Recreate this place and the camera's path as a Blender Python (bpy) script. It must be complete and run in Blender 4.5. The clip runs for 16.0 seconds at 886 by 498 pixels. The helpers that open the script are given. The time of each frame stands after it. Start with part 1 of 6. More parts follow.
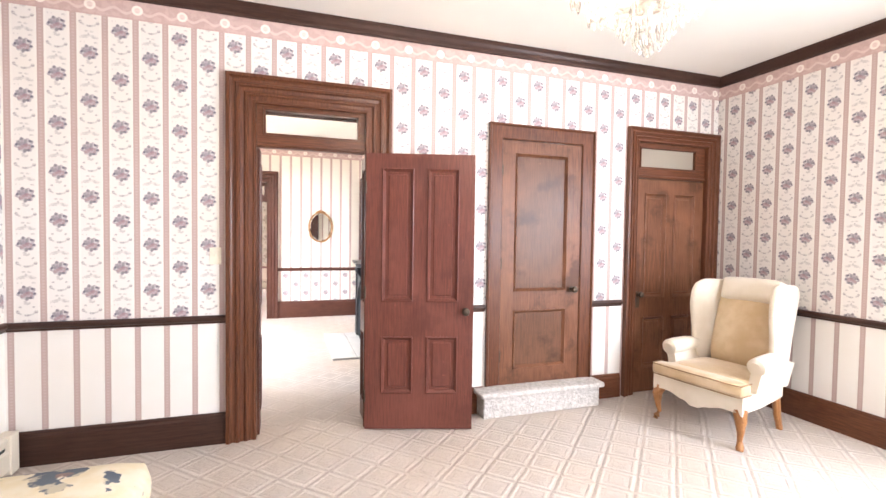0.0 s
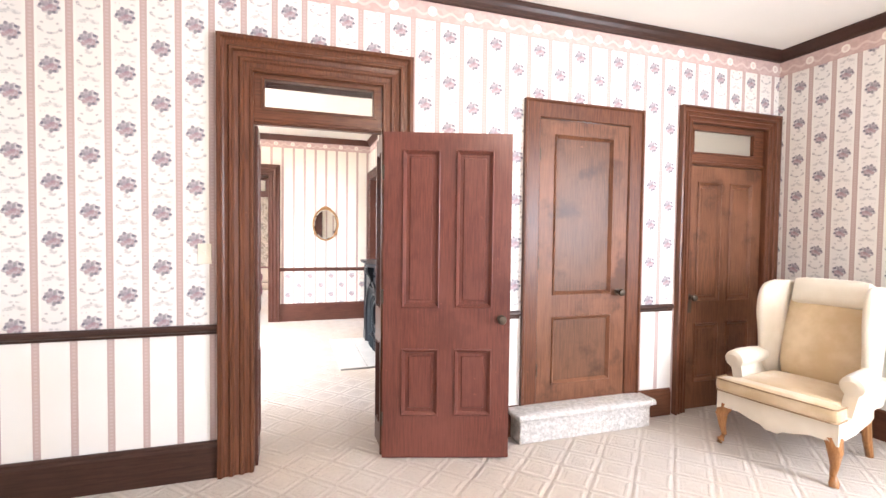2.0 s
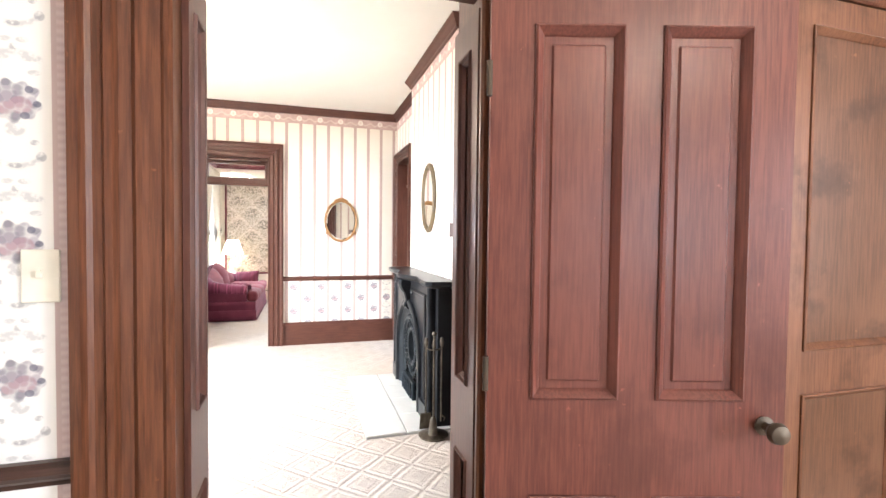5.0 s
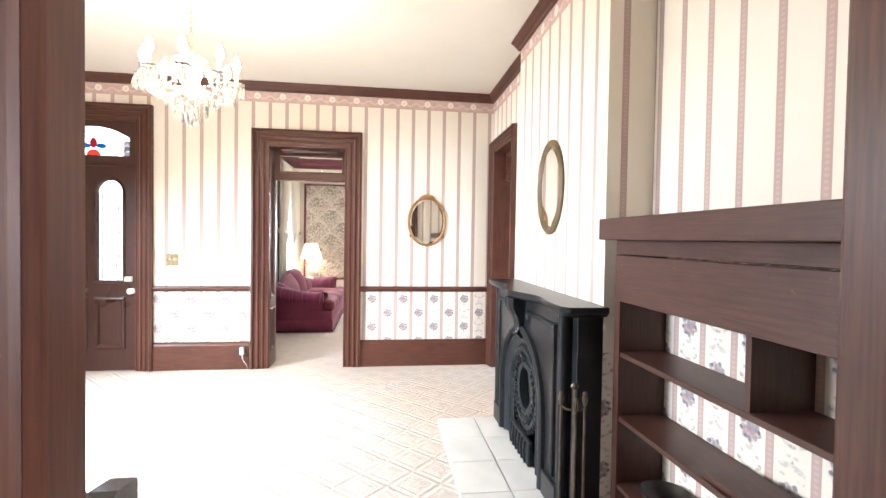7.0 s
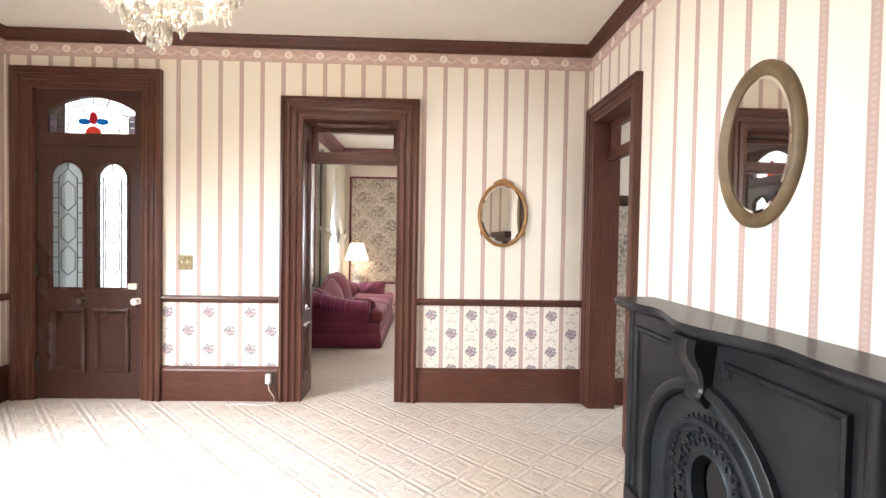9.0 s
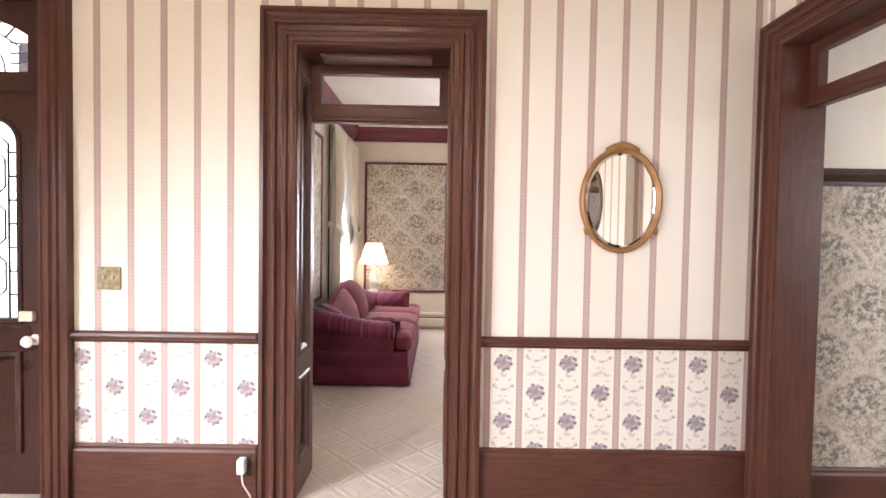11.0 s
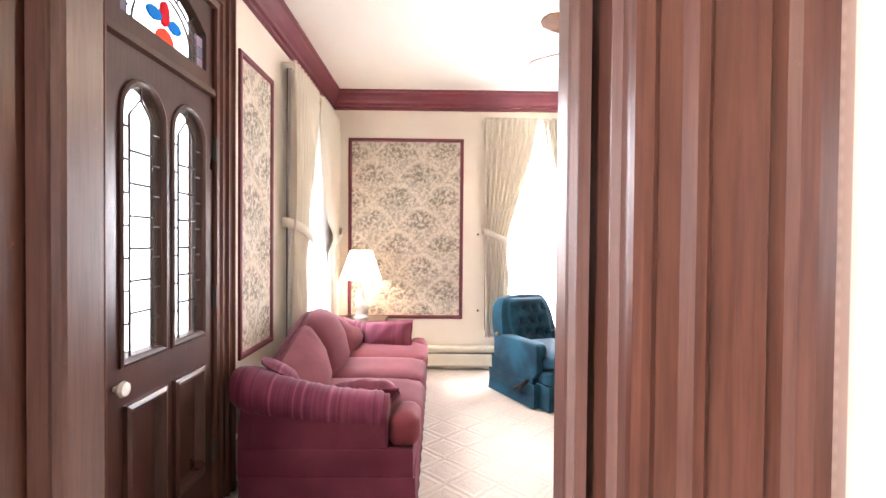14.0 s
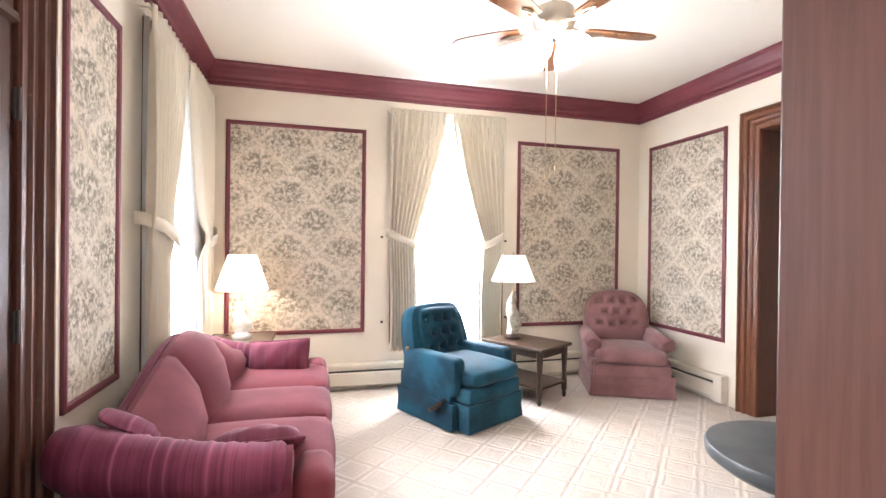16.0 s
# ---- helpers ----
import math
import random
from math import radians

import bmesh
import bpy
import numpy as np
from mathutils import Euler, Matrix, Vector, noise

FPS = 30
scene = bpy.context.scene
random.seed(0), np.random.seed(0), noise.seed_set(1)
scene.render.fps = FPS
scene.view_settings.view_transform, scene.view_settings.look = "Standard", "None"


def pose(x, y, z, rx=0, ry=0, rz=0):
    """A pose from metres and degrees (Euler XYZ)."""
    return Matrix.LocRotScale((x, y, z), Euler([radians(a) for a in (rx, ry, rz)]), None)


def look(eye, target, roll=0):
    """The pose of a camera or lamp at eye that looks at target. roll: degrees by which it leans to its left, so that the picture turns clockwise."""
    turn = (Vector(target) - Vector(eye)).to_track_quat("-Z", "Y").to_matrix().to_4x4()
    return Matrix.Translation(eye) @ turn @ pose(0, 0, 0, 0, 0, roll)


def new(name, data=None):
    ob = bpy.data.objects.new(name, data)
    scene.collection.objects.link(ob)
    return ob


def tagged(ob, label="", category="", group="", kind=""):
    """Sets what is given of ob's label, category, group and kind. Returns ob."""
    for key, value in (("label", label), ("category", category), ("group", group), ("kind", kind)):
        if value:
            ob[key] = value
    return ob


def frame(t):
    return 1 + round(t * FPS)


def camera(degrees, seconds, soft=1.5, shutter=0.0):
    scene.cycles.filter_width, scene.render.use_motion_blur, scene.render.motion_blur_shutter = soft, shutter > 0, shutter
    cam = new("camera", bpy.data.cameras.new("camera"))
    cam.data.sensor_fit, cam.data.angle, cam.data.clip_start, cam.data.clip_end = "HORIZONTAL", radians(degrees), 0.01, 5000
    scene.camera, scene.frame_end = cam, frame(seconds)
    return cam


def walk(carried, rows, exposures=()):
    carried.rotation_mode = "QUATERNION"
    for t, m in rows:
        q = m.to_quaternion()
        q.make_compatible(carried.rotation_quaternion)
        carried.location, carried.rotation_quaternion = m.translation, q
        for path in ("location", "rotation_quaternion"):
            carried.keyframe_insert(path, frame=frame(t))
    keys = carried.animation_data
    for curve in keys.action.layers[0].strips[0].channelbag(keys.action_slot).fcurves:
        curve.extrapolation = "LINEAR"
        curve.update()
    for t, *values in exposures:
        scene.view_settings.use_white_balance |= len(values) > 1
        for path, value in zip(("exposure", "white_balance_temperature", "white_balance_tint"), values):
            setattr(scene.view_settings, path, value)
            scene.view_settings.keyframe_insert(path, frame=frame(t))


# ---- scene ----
cam = camera(87.5, 16.0)
PATH = [
    (0, (0.455, 0.106, 1.472), (1.09, 2.001, 1.407), 0.8),
    (0.5, (0.435, 0.222, 1.459), (1.069, 2.117, 1.394), 0.8),
    (1, (0.425, 0.298, 1.451), (1.06, 2.194, 1.39), 0.7),
    (1.5, (0.435, 0.454, 1.446), (1.069, 2.349, 1.377), 0.7),
    (2, (0.45, 0.664, 1.431), (1.076, 2.562, 1.365), 0.7),
    (2.5, (0.456, 0.855, 1.427), (1.078, 2.754, 1.356), 0.7),
    (3, (0.445, 1.137, 1.429), (1.058, 3.04, 1.356), 0.8),
    (3.5, (0.47, 1.42, 1.433), (1.073, 3.325, 1.359), 0.5),
    (3.7, (0.473, 1.562, 1.429), (1.091, 3.463, 1.353), 0.6),
    (5.8, (0.578, 2.783, 1.392), (1.054, 4.725, 1.343), 0.9),
    (6, (0.584, 2.878, 1.391), (1.02, 4.829, 1.342), 1.0),
    (6.5, (0.543, 3.17, 1.386), (0.874, 5.142, 1.335), 1.0),
    (7, (0.521, 3.436, 1.38), (0.78, 5.419, 1.335), 0.9),
    (7.5, (0.515, 3.739, 1.394), (0.692, 5.731, 1.346), 0.9),
    (8, (0.511, 3.994, 1.392), (0.62, 5.991, 1.348), 0.9),
    (8.5, (0.444, 4.297, 1.377), (0.522, 6.295, 1.33), 0.9),
    (9, (0.383, 4.617, 1.359), (0.446, 6.616, 1.312), 1.0),
    (9.2, (0.342, 4.764, 1.357), (0.404, 6.762, 1.308), 1.1),
    (11.5, (0.03, 6.43, 1.369), (0.041, 8.429, 1.311), 0.9),
    (12, (-0.008, 6.768, 1.362), (0.007, 8.767, 1.312), 1.0),
    (12.5, (-0.027, 7.107, 1.358), (-0.019, 9.107, 1.313), 0.8),
    (13, (-0.071, 7.427, 1.349), (-0.069, 9.427, 1.308), 0.8),
    (13.5, (-0.099, 7.716, 1.343), (-0.08, 9.716, 1.312), 0.7),
    (14, (-0.081, 7.953, 1.342), (-0.056, 9.952, 1.31), 0.5),
    (14.5, (-0.084, 8.123, 1.34), (0.013, 10.121, 1.315), 0.6),
    (15, (-0.12, 8.265, 1.338), (0.147, 10.248, 1.322), 0.6),
    (15.5, (-0.194, 8.376, 1.382), (0.235, 10.329, 1.357), 0.8),
    (16, (-0.239, 8.447, 1.336), (0.284, 10.377, 1.326), 0.7),
]
LIGHT = [(0.0, 0.68, 6200, 17), (3.5, 0.80, 6100, 15), (6.0, 0.66, 6050, 11), (7.0, 0.4, 6150, 12), (8.0, 0.1, 6250, 13), (9.0, -0.05, 6450, 14), (12.0, -0.2, 6600, 22), (13.5, 0.52, 6750, 22), (14.5, 0.6, 6350, 18), (15.2, 0.6, 6300, 17), (16.0, 0.48, 6250, 16)]
walk(cam, [(t, look(eye, target, roll)) for t, eye, target, roll in PATH], LIGHT)

# ---- world and light ----
world = bpy.data.worlds.new("world")
scene.world = world
world.use_nodes = True
wnt = world.node_tree
sky = wnt.nodes.new("ShaderNodeTexSky")
sky.sky_type, sky.sun_disc = "NISHITA", False
sky.sun_elevation, sky.sun_rotation = radians(38), radians(300)
wbg = wnt.nodes["Background"]
wnt.links.new(sky.outputs[0], wbg.inputs[0])
wbg.inputs[1].default_value = 0.12


def lamp(name, kind, m, energy, color, size=0.1, size_y=None, spread=180):
    data = bpy.data.lights.new(name, kind)
    data.energy, data.color = energy, color
    if kind == "AREA":
        data.shape, data.size, data.size_y = "RECTANGLE", size, size_y or size
        data.spread = radians(spread)
    elif kind == "SUN":
        data.angle = size
    else:
        data.shadow_soft_size = size
    ob = new(name, data)
    ob.matrix_world = m
    return ob


DAY = (0.90, 0.96, 1.0)
WARM = (1.0, 0.80, 0.58)
lamp("sun", "SUN", look((-6, 6, 8), (0, 8, 0)), 1.2, (1, 0.96, 0.9), radians(12))
# daylight standing in each window opening
lamp("window_light_bedroom_side", "AREA", look((4.60, 0.3, 1.55), (1.8, 2.2, 0.2)), 195, DAY, 1.1, 1.7)
lamp("window_light_bedroom_back", "AREA", look((2.3, -2.50, 1.55), (2.8, 3, 0.0)), 66, DAY, 1.3, 1.7)
lamp("window_light_front", "AREA", look((-3.05, 6.1, 1.55), (-1.0, 6.55, -0.4)), 245, DAY, 1.5, 1.7, 122)
lamp("window_light_parlour_end", "AREA", look((0.98, 12.93, 1.48), (1.02, 9, 1.42)), 470, DAY, 0.95, 2.0)
lamp("window_light_parlour_side", "AREA", look((-1.31, 11.95, 1.5), (0.8, 10.3, 0.3)), 120, DAY, 0.95, 2.0, 120)
# the passage window is unseen, added to light the passage and the transom
lamp("added_window_light_passage", "AREA", look((4.60, 6.4, 1.6), (2, 7.6, 1.0)), 90, DAY, 1.0, 1.6)
# lamps that burn
lamp("chandelier_light", "POINT", pose(1.63, 1.43, 2.42), 28, WARM, 0.18)
lamp("chandelier_light", "POINT", pose(-0.57, 6.25, 2.24), 46, WARM, 0.18)
lamp("fan_light", "POINT", pose(1.0, 10.75, 2.30), 14, WARM, 0.10)
lamp("table_lamp_light", "POINT", pose(-0.83, 12.52, 1.05), 32, WARM, 0.05)


# ---- materials ----
class Net:
    """Small shader builder."""

    def __init__(self, name, rough=0.6, metal=0.0, spec=0.4):
        self.mat = bpy.data.materials.new(name)
        self.mat.use_nodes = True
        self.nt = self.mat.node_tree
        self.b = self.nt.nodes["Principled BSDF"]
        self.b.inputs["Roughness"].default_value = rough
        self.b.inputs["Metallic"].default_value = metal
        self.b.inputs["Specular IOR Level"].default_value = spec

    def node(self, kind, **kw):
        n = self.nt.nodes.new(kind)
        for k, v in kw.items():
            n.inputs[k.replace("_", " ")].default_value = v
        return n

    def link(self, a, b):
        self.nt.links.new(a, b)

    def m(self, op, a, b=0.0, c=0.0):
        n = self.nt.nodes.new("ShaderNodeMath")
        n.operation = op
        for k, v in enumerate((a, b, c)):
            if isinstance(v, (int, float)):
                n.inputs[k].default_value = v
            else:
                self.link(v, n.inputs[k])
        return n.outputs[0]

    def mix(self, f, a, b):
        n = self.nt.nodes.new("ShaderNodeMix")
        n.data_type = "RGBA"
        for k, v in ((0, f), (6, a), (7, b)):
            if isinstance(v, (int, float)):
                n.inputs[k].default_value = v
            elif isinstance(v, tuple):
                n.inputs[k].default_value = (*v, 1)
            else:
                self.link(v, n.inputs[k])
        return n.outputs[2]

    def place(self):
        g = self.nt.nodes.new("ShaderNodeNewGeometry")
        s = self.nt.nodes.new("ShaderNodeSeparateXYZ")
        self.link(g.outputs["Position"], s.inputs[0])
        return g.outputs["Position"], s.outputs

    def noise(self, vec, scale, detail=3.0, scales=(1, 1, 1), rough=0.55):
        mp = self.nt.nodes.new("ShaderNodeMapping")
        mp.inputs["Scale"].default_value = scales
        self.link(vec, mp.inputs[0])
        n = self.node("ShaderNodeTexNoise", Scale=scale, Detail=detail, Roughness=rough)
        self.link(mp.outputs[0], n.inputs["Vector"])
        return n.outputs[0]

    def ramp(self, v, lo, hi):
        n = self.nt.nodes.new("ShaderNodeMapRange")
        n.interpolation_type = "SMOOTHSTEP"
        n.inputs[1].default_value, n.inputs[2].default_value = lo, hi
        self.link(v, n.inputs[0])
        return n.outputs[0]

    def obj(self):
        return self.nt.nodes.new("ShaderNodeTexCoord").outputs["Object"]

    def color(self, v):
        if isinstance(v, tuple):
            self.b.inputs["Base Color"].default_value = (*v, 1)
        else:
            self.link(v, self.b.inputs["Base Color"])

    def bump(self, h, strength=0.3, dist=0.01):
        n = self.node("ShaderNodeBump", Strength=strength, Distance=dist)
        self.link(h, n.inputs["Height"])
        self.link(n.outputs[0], self.b.inputs["Normal"])


def wood(name, dark, light, axis=2, rough=0.35, wear=0.25, gloss=0.32):
    """Varnished timber with grain along one axis, a few scuffs and uneven gloss."""
    k = Net(name, rough, 0, gloss)
    pos, xyz = k.place()
    sc = [14.0, 14.0, 14.0]
    sc[axis] = 0.7
    fine = k.noise(pos, 9.0, 6, sc, 0.65)
    broad = k.noise(pos, 1.6, 3)
    c = k.mix(k.ramp(fine, 0.3, 0.7), dark, light)
    c = k.mix(k.m("MULTIPLY", k.ramp(broad, 0.35, 0.75), wear), c, tuple(v * 1.35 + 0.01 for v in light))
    c = k.mix(k.m("MULTIPLY", k.ramp(k.noise(pos, 3.3, 5, rough=0.62), 0.50, 0.68), min(0.7, wear)), c, tuple(v * 0.62 for v in dark))
    chips = k.ramp(k.noise(pos, 30.0, 4), 0.70, 0.76)
    k.color(k.mix(k.m("MULTIPLY", chips, 0.5), c, tuple(min(1, v * 2.2) for v in light)))
    k.link(k.m("MULTIPLY_ADD", broad, 0.3, rough - 0.15), k.b.inputs["Roughness"])
    k.bump(fine, 0.12, 0.002)
    return k.mat


def plain(name, col, rough=0.6, metal=0.0, var=0.12, scale=6.0, bump=0.05, spec=0.4):
    k = Net(name, rough, metal, spec)
    pos = k.obj()
    n = k.noise(pos, scale, 4)
    f = k.noise(pos, scale * 14, 3)
    c = k.mix(k.ramp(n, 0.3, 0.7), tuple(v * (1 - var) for v in col), tuple(min(1, v * (1 + var)) for v in col))
    k.color(c)
    if bump:
        k.bump(f, bump, 0.003)
    return k.mat


def wallpaper(name, axis, rail, border, up, ground, P, s0, zb, shell, hung=0.0):
    """Striped paper with bouquets on one side of the rail only, and a scalloped border below the cornice.

    s0 is the middle of a stripe, zb the height of a bouquet in the column after it."""
    k = Net(name, 0.62, 0, 0.25)
    pos, xyz = k.place()
    V = 0.301
    u, z = xyz[axis], xyz[2]
    if hung:
        u = k.m("ADD", u, k.m("MULTIPLY", k.m("LESS_THAN", u, -0.35), hung))
    s = k.m("DIVIDE", k.m("ADD", u, 100 * P - s0), P)
    f = k.m("FRACT", s)
    par = k.m("MODULO", k.m("FLOOR", s), 2.0)
    x = k.m("MULTIPLY", k.m("SUBTRACT", f, 0.5), P)
    fine = k.noise(pos, 60.0, 3)
    mid = k.noise(pos, 22.0, 2)
    # stripe with a roped middle
    ax = k.m("ABSOLUTE", x)
    stripe = k.ramp(ax, P * 0.5 - 0.0185, P * 0.5 - 0.0165)
    rope = k.m("MULTIPLY_ADD", k.m("SINE", k.m("MULTIPLY", z, 330.0)), 0.5, 0.5)
    core = k.m("MULTIPLY", k.ramp(ax, P * 0.5 - 0.009, P * 0.5 - 0.006), rope)
    # printed motif, the same in every repeat
    v = k.m("ADD", k.m("DIVIDE", k.m("SUBTRACT", z, zb), V), k.m("MULTIPLY", par, 0.5))
    q = k.m("MULTIPLY", k.m("SUBTRACT", k.m("FRACT", k.m("ADD", v, 20.5)), 0.5), V)
    q2 = k.m("MULTIPLY", k.m("SUBTRACT", k.m("FRACT", k.m("ADD", v, 20.0)), 0.5), V)
    cv = k.nt.nodes.new("ShaderNodeCombineXYZ")
    k.link(x, cv.inputs[0])
    k.link(q, cv.inputs[1])
    cv.inputs[2].default_value = 0.37
    local = cv.outputs[0]

    def spot(cx, cz, rx, rz, qq=q, both=False):
        dx = k.m("DIVIDE", k.m("SUBTRACT", ax if both else x, cx), rx)
        dz = k.m("DIVIDE", k.m("SUBTRACT", qq, cz), rz)
        return k.ramp(k.m("ADD", k.m("MULTIPLY", dx, dx), k.m("MULTIPLY", dz, dz)), 1.25, 0.65)

    def most(*vs):
        out = vs[0]
        for w in vs[1:]:
            out = k.m("MAXIMUM", out, w)
        return out

    cell = k.node("ShaderNodeTexVoronoi", Scale=62.0)
    k.link(local, cell.inputs["Vector"])
    seam = k.ramp(cell.outputs["Distance"], 0.85, 0.42)
    shade = k.nt.nodes.new("ShaderNodeSeparateColor")
    k.link(cell.outputs["Color"], shade.inputs[0])
    ang = k.m("ARCTAN2", q, x)
    rad = k.m("SQRT", k.m("ADD", k.m("MULTIPLY", x, x), k.m("MULTIPLY", k.m("MULTIPLY", q, q), 1.12)))
    rag = k.m("ADD", rad, k.m("ADD", k.m("MULTIPLY", k.m("SINE", k.m("MULTIPLY", ang, 9.0)), 0.0040), k.m("MULTIPLY", k.m("SINE", k.m("MULTIPLY_ADD", ang, 5.0, 1.0)), 0.003)))
    sprays = k.m("MULTIPLY", k.ramp(rag, 0.049, 0.043), k.m("MULTIPLY_ADD", seam, 0.55, 0.45))
    rose1, rose2, rose3 = spot(-0.016, 0.012, 0.022, 0.020), spot(0.010, -0.008, 0.022, 0.019), spot(-0.017, -0.016, 0.015, 0.014)
    buds = most(spot(0.026, 0.026, 0.008, 0.008), spot(-0.040, 0.002, 0.007, 0.009), spot(0.040, -0.004, 0.008, 0.007), spot(0.018, -0.030, 0.009, 0.008))
    # urn, swag, knot and scrolls between the bouquets
    x2 = k.m("MULTIPLY", k.m("MULTIPLY", x, x), 9.0)
    near = k.ramp(ax, 0.054, 0.046)
    urn = spot(0, 0.092, 0.019, 0.016, q2)
    swag = k.m("MULTIPLY", k.ramp(k.m("ABSOLUTE", k.m("SUBTRACT", k.m("SUBTRACT", q2, x2), 0.012)), 0.010, 0.002), near)
    tips = most(spot(0.046, 0.034, 0.010, 0.011, q2, True), spot(0.034, 0.064, 0.009, 0.006, q2, True))
    knot = most(spot(0, 0.014, 0.012, 0.006, q2), spot(0, -0.036, 0.010, 0.008, q2))
    cee = k.m("MULTIPLY", k.ramp(k.m("ABSOLUTE", k.m("ADD", k.m("ADD", q2, k.m("MULTIPLY", x2, 0.7)), 0.046)), 0.011, 0.002), near)
    leaf2 = most(spot(0.028, -0.058, 0.020, 0.007, q2, True), spot(0.036, -0.088, 0.013, 0.006, q2, True), spot(0.015, -0.020, 0.012, 0.006, q2, True))
    worn = k.ramp(k.noise(local, 70.0, 3), 0.34, 0.58)
    side = k.m("GREATER_THAN", z, rail) if up else k.m("LESS_THAN", z, rail)
    aged = k.mix(k.ramp(k.noise(pos, 0.9, 4), 0.35, 0.75), ground, tuple(c * m for c, m in zip(ground, (0.96, 0.94, 0.90))))
    c = k.mix(k.m("MULTIPLY", stripe, 0.9), aged, (0.43, 0.305, 0.275))
    c = k.mix(k.m("MULTIPLY", core, 0.30), c, (0.68, 0.55, 0.50))
    on = lambda w, a: k.m("MULTIPLY", k.m("MULTIPLY", w, side), a)
    c = k.mix(on(k.ramp(ax, 0.062, 0.050), 0.10), c, (0.46, 0.42, 0.42))
    c = k.mix(on(k.m("MULTIPLY", most(urn, swag, leaf2, cee), worn), 0.55), c, (0.37, 0.35, 0.345))
    c = k.mix(on(k.m("MULTIPLY", most(tips, knot), worn), 0.60), c, (0.27, 0.255, 0.26))
    tone = k.mix(shade.outputs[0], (0.19, 0.175, 0.20), (0.42, 0.38, 0.40))
    c = k.mix(on(sprays, 0.92), c, tone)
    petal = k.m("MULTIPLY_ADD", seam, 0.55, 0.45)
    c = k.mix(on(k.m("MULTIPLY", rose1, petal), 0.9), c, k.mix(shade.outputs[1], (0.23, 0.21, 0.24), (0.40, 0.34, 0.36)))
    c = k.mix(on(k.m("MULTIPLY", most(rose2, rose3), petal), 0.9), c, k.mix(shade.outputs[1], (0.32, 0.21, 0.235), (0.46, 0.32, 0.33)))
    c = k.mix(on(buds, 0.75), c, (0.115, 0.11, 0.15))
    # border: pink band, pale shells, looping ribbon
    B = 0.2505 if not up else 0.2565
    bx = k.m("MULTIPLY", k.m("SUBTRACT", k.m("FRACT", k.m("DIVIDE", k.m("ADD", xyz[axis], 100.5 * B - shell), B)), 0.5), B)
    bz = k.m("SUBTRACT", z, border + 0.062)
    rr = k.m("SQRT", k.m("ADD", k.m("POWER", bx, 2.0), k.m("POWER", bz, 2.0)))
    ring = k.m("SUBTRACT", k.ramp(rr, 0.034, 0.028), k.m("MULTIPLY", k.ramp(rr, 0.020, 0.012), 0.6))
    wave = k.m("MULTIPLY", k.m("COSINE", k.m("MULTIPLY", bx, 6.2832 / B * 2)), 0.014)
    rib = k.ramp(k.m("ABSOLUTE", k.m("SUBTRACT", k.m("ADD", bz, 0.012), wave)), 0.012, 0.005)
    edge = k.ramp(k.m("ABSOLUTE", bz), 0.050, 0.055)
    bc = k.mix(k.m("MULTIPLY", rib, 0.6), k.mix(k.ramp(mid, 0.4, 0.6), (0.52, 0.375, 0.34), (0.58, 0.43, 0.39)), (0.72, 0.60, 0.55))
    bc = k.mix(k.m("MULTIPLY", ring, 0.95), bc, (0.84, 0.79, 0.72))
    bc = k.mix(k.m("MULTIPLY", edge, 0.5), bc, (0.50, 0.35, 0.32))
    c = k.mix(k.m("GREATER_THAN", z, border), c, bc)
    k.color(c)
    k.bump(fine, 0.06, 0.002)
    return k.mat


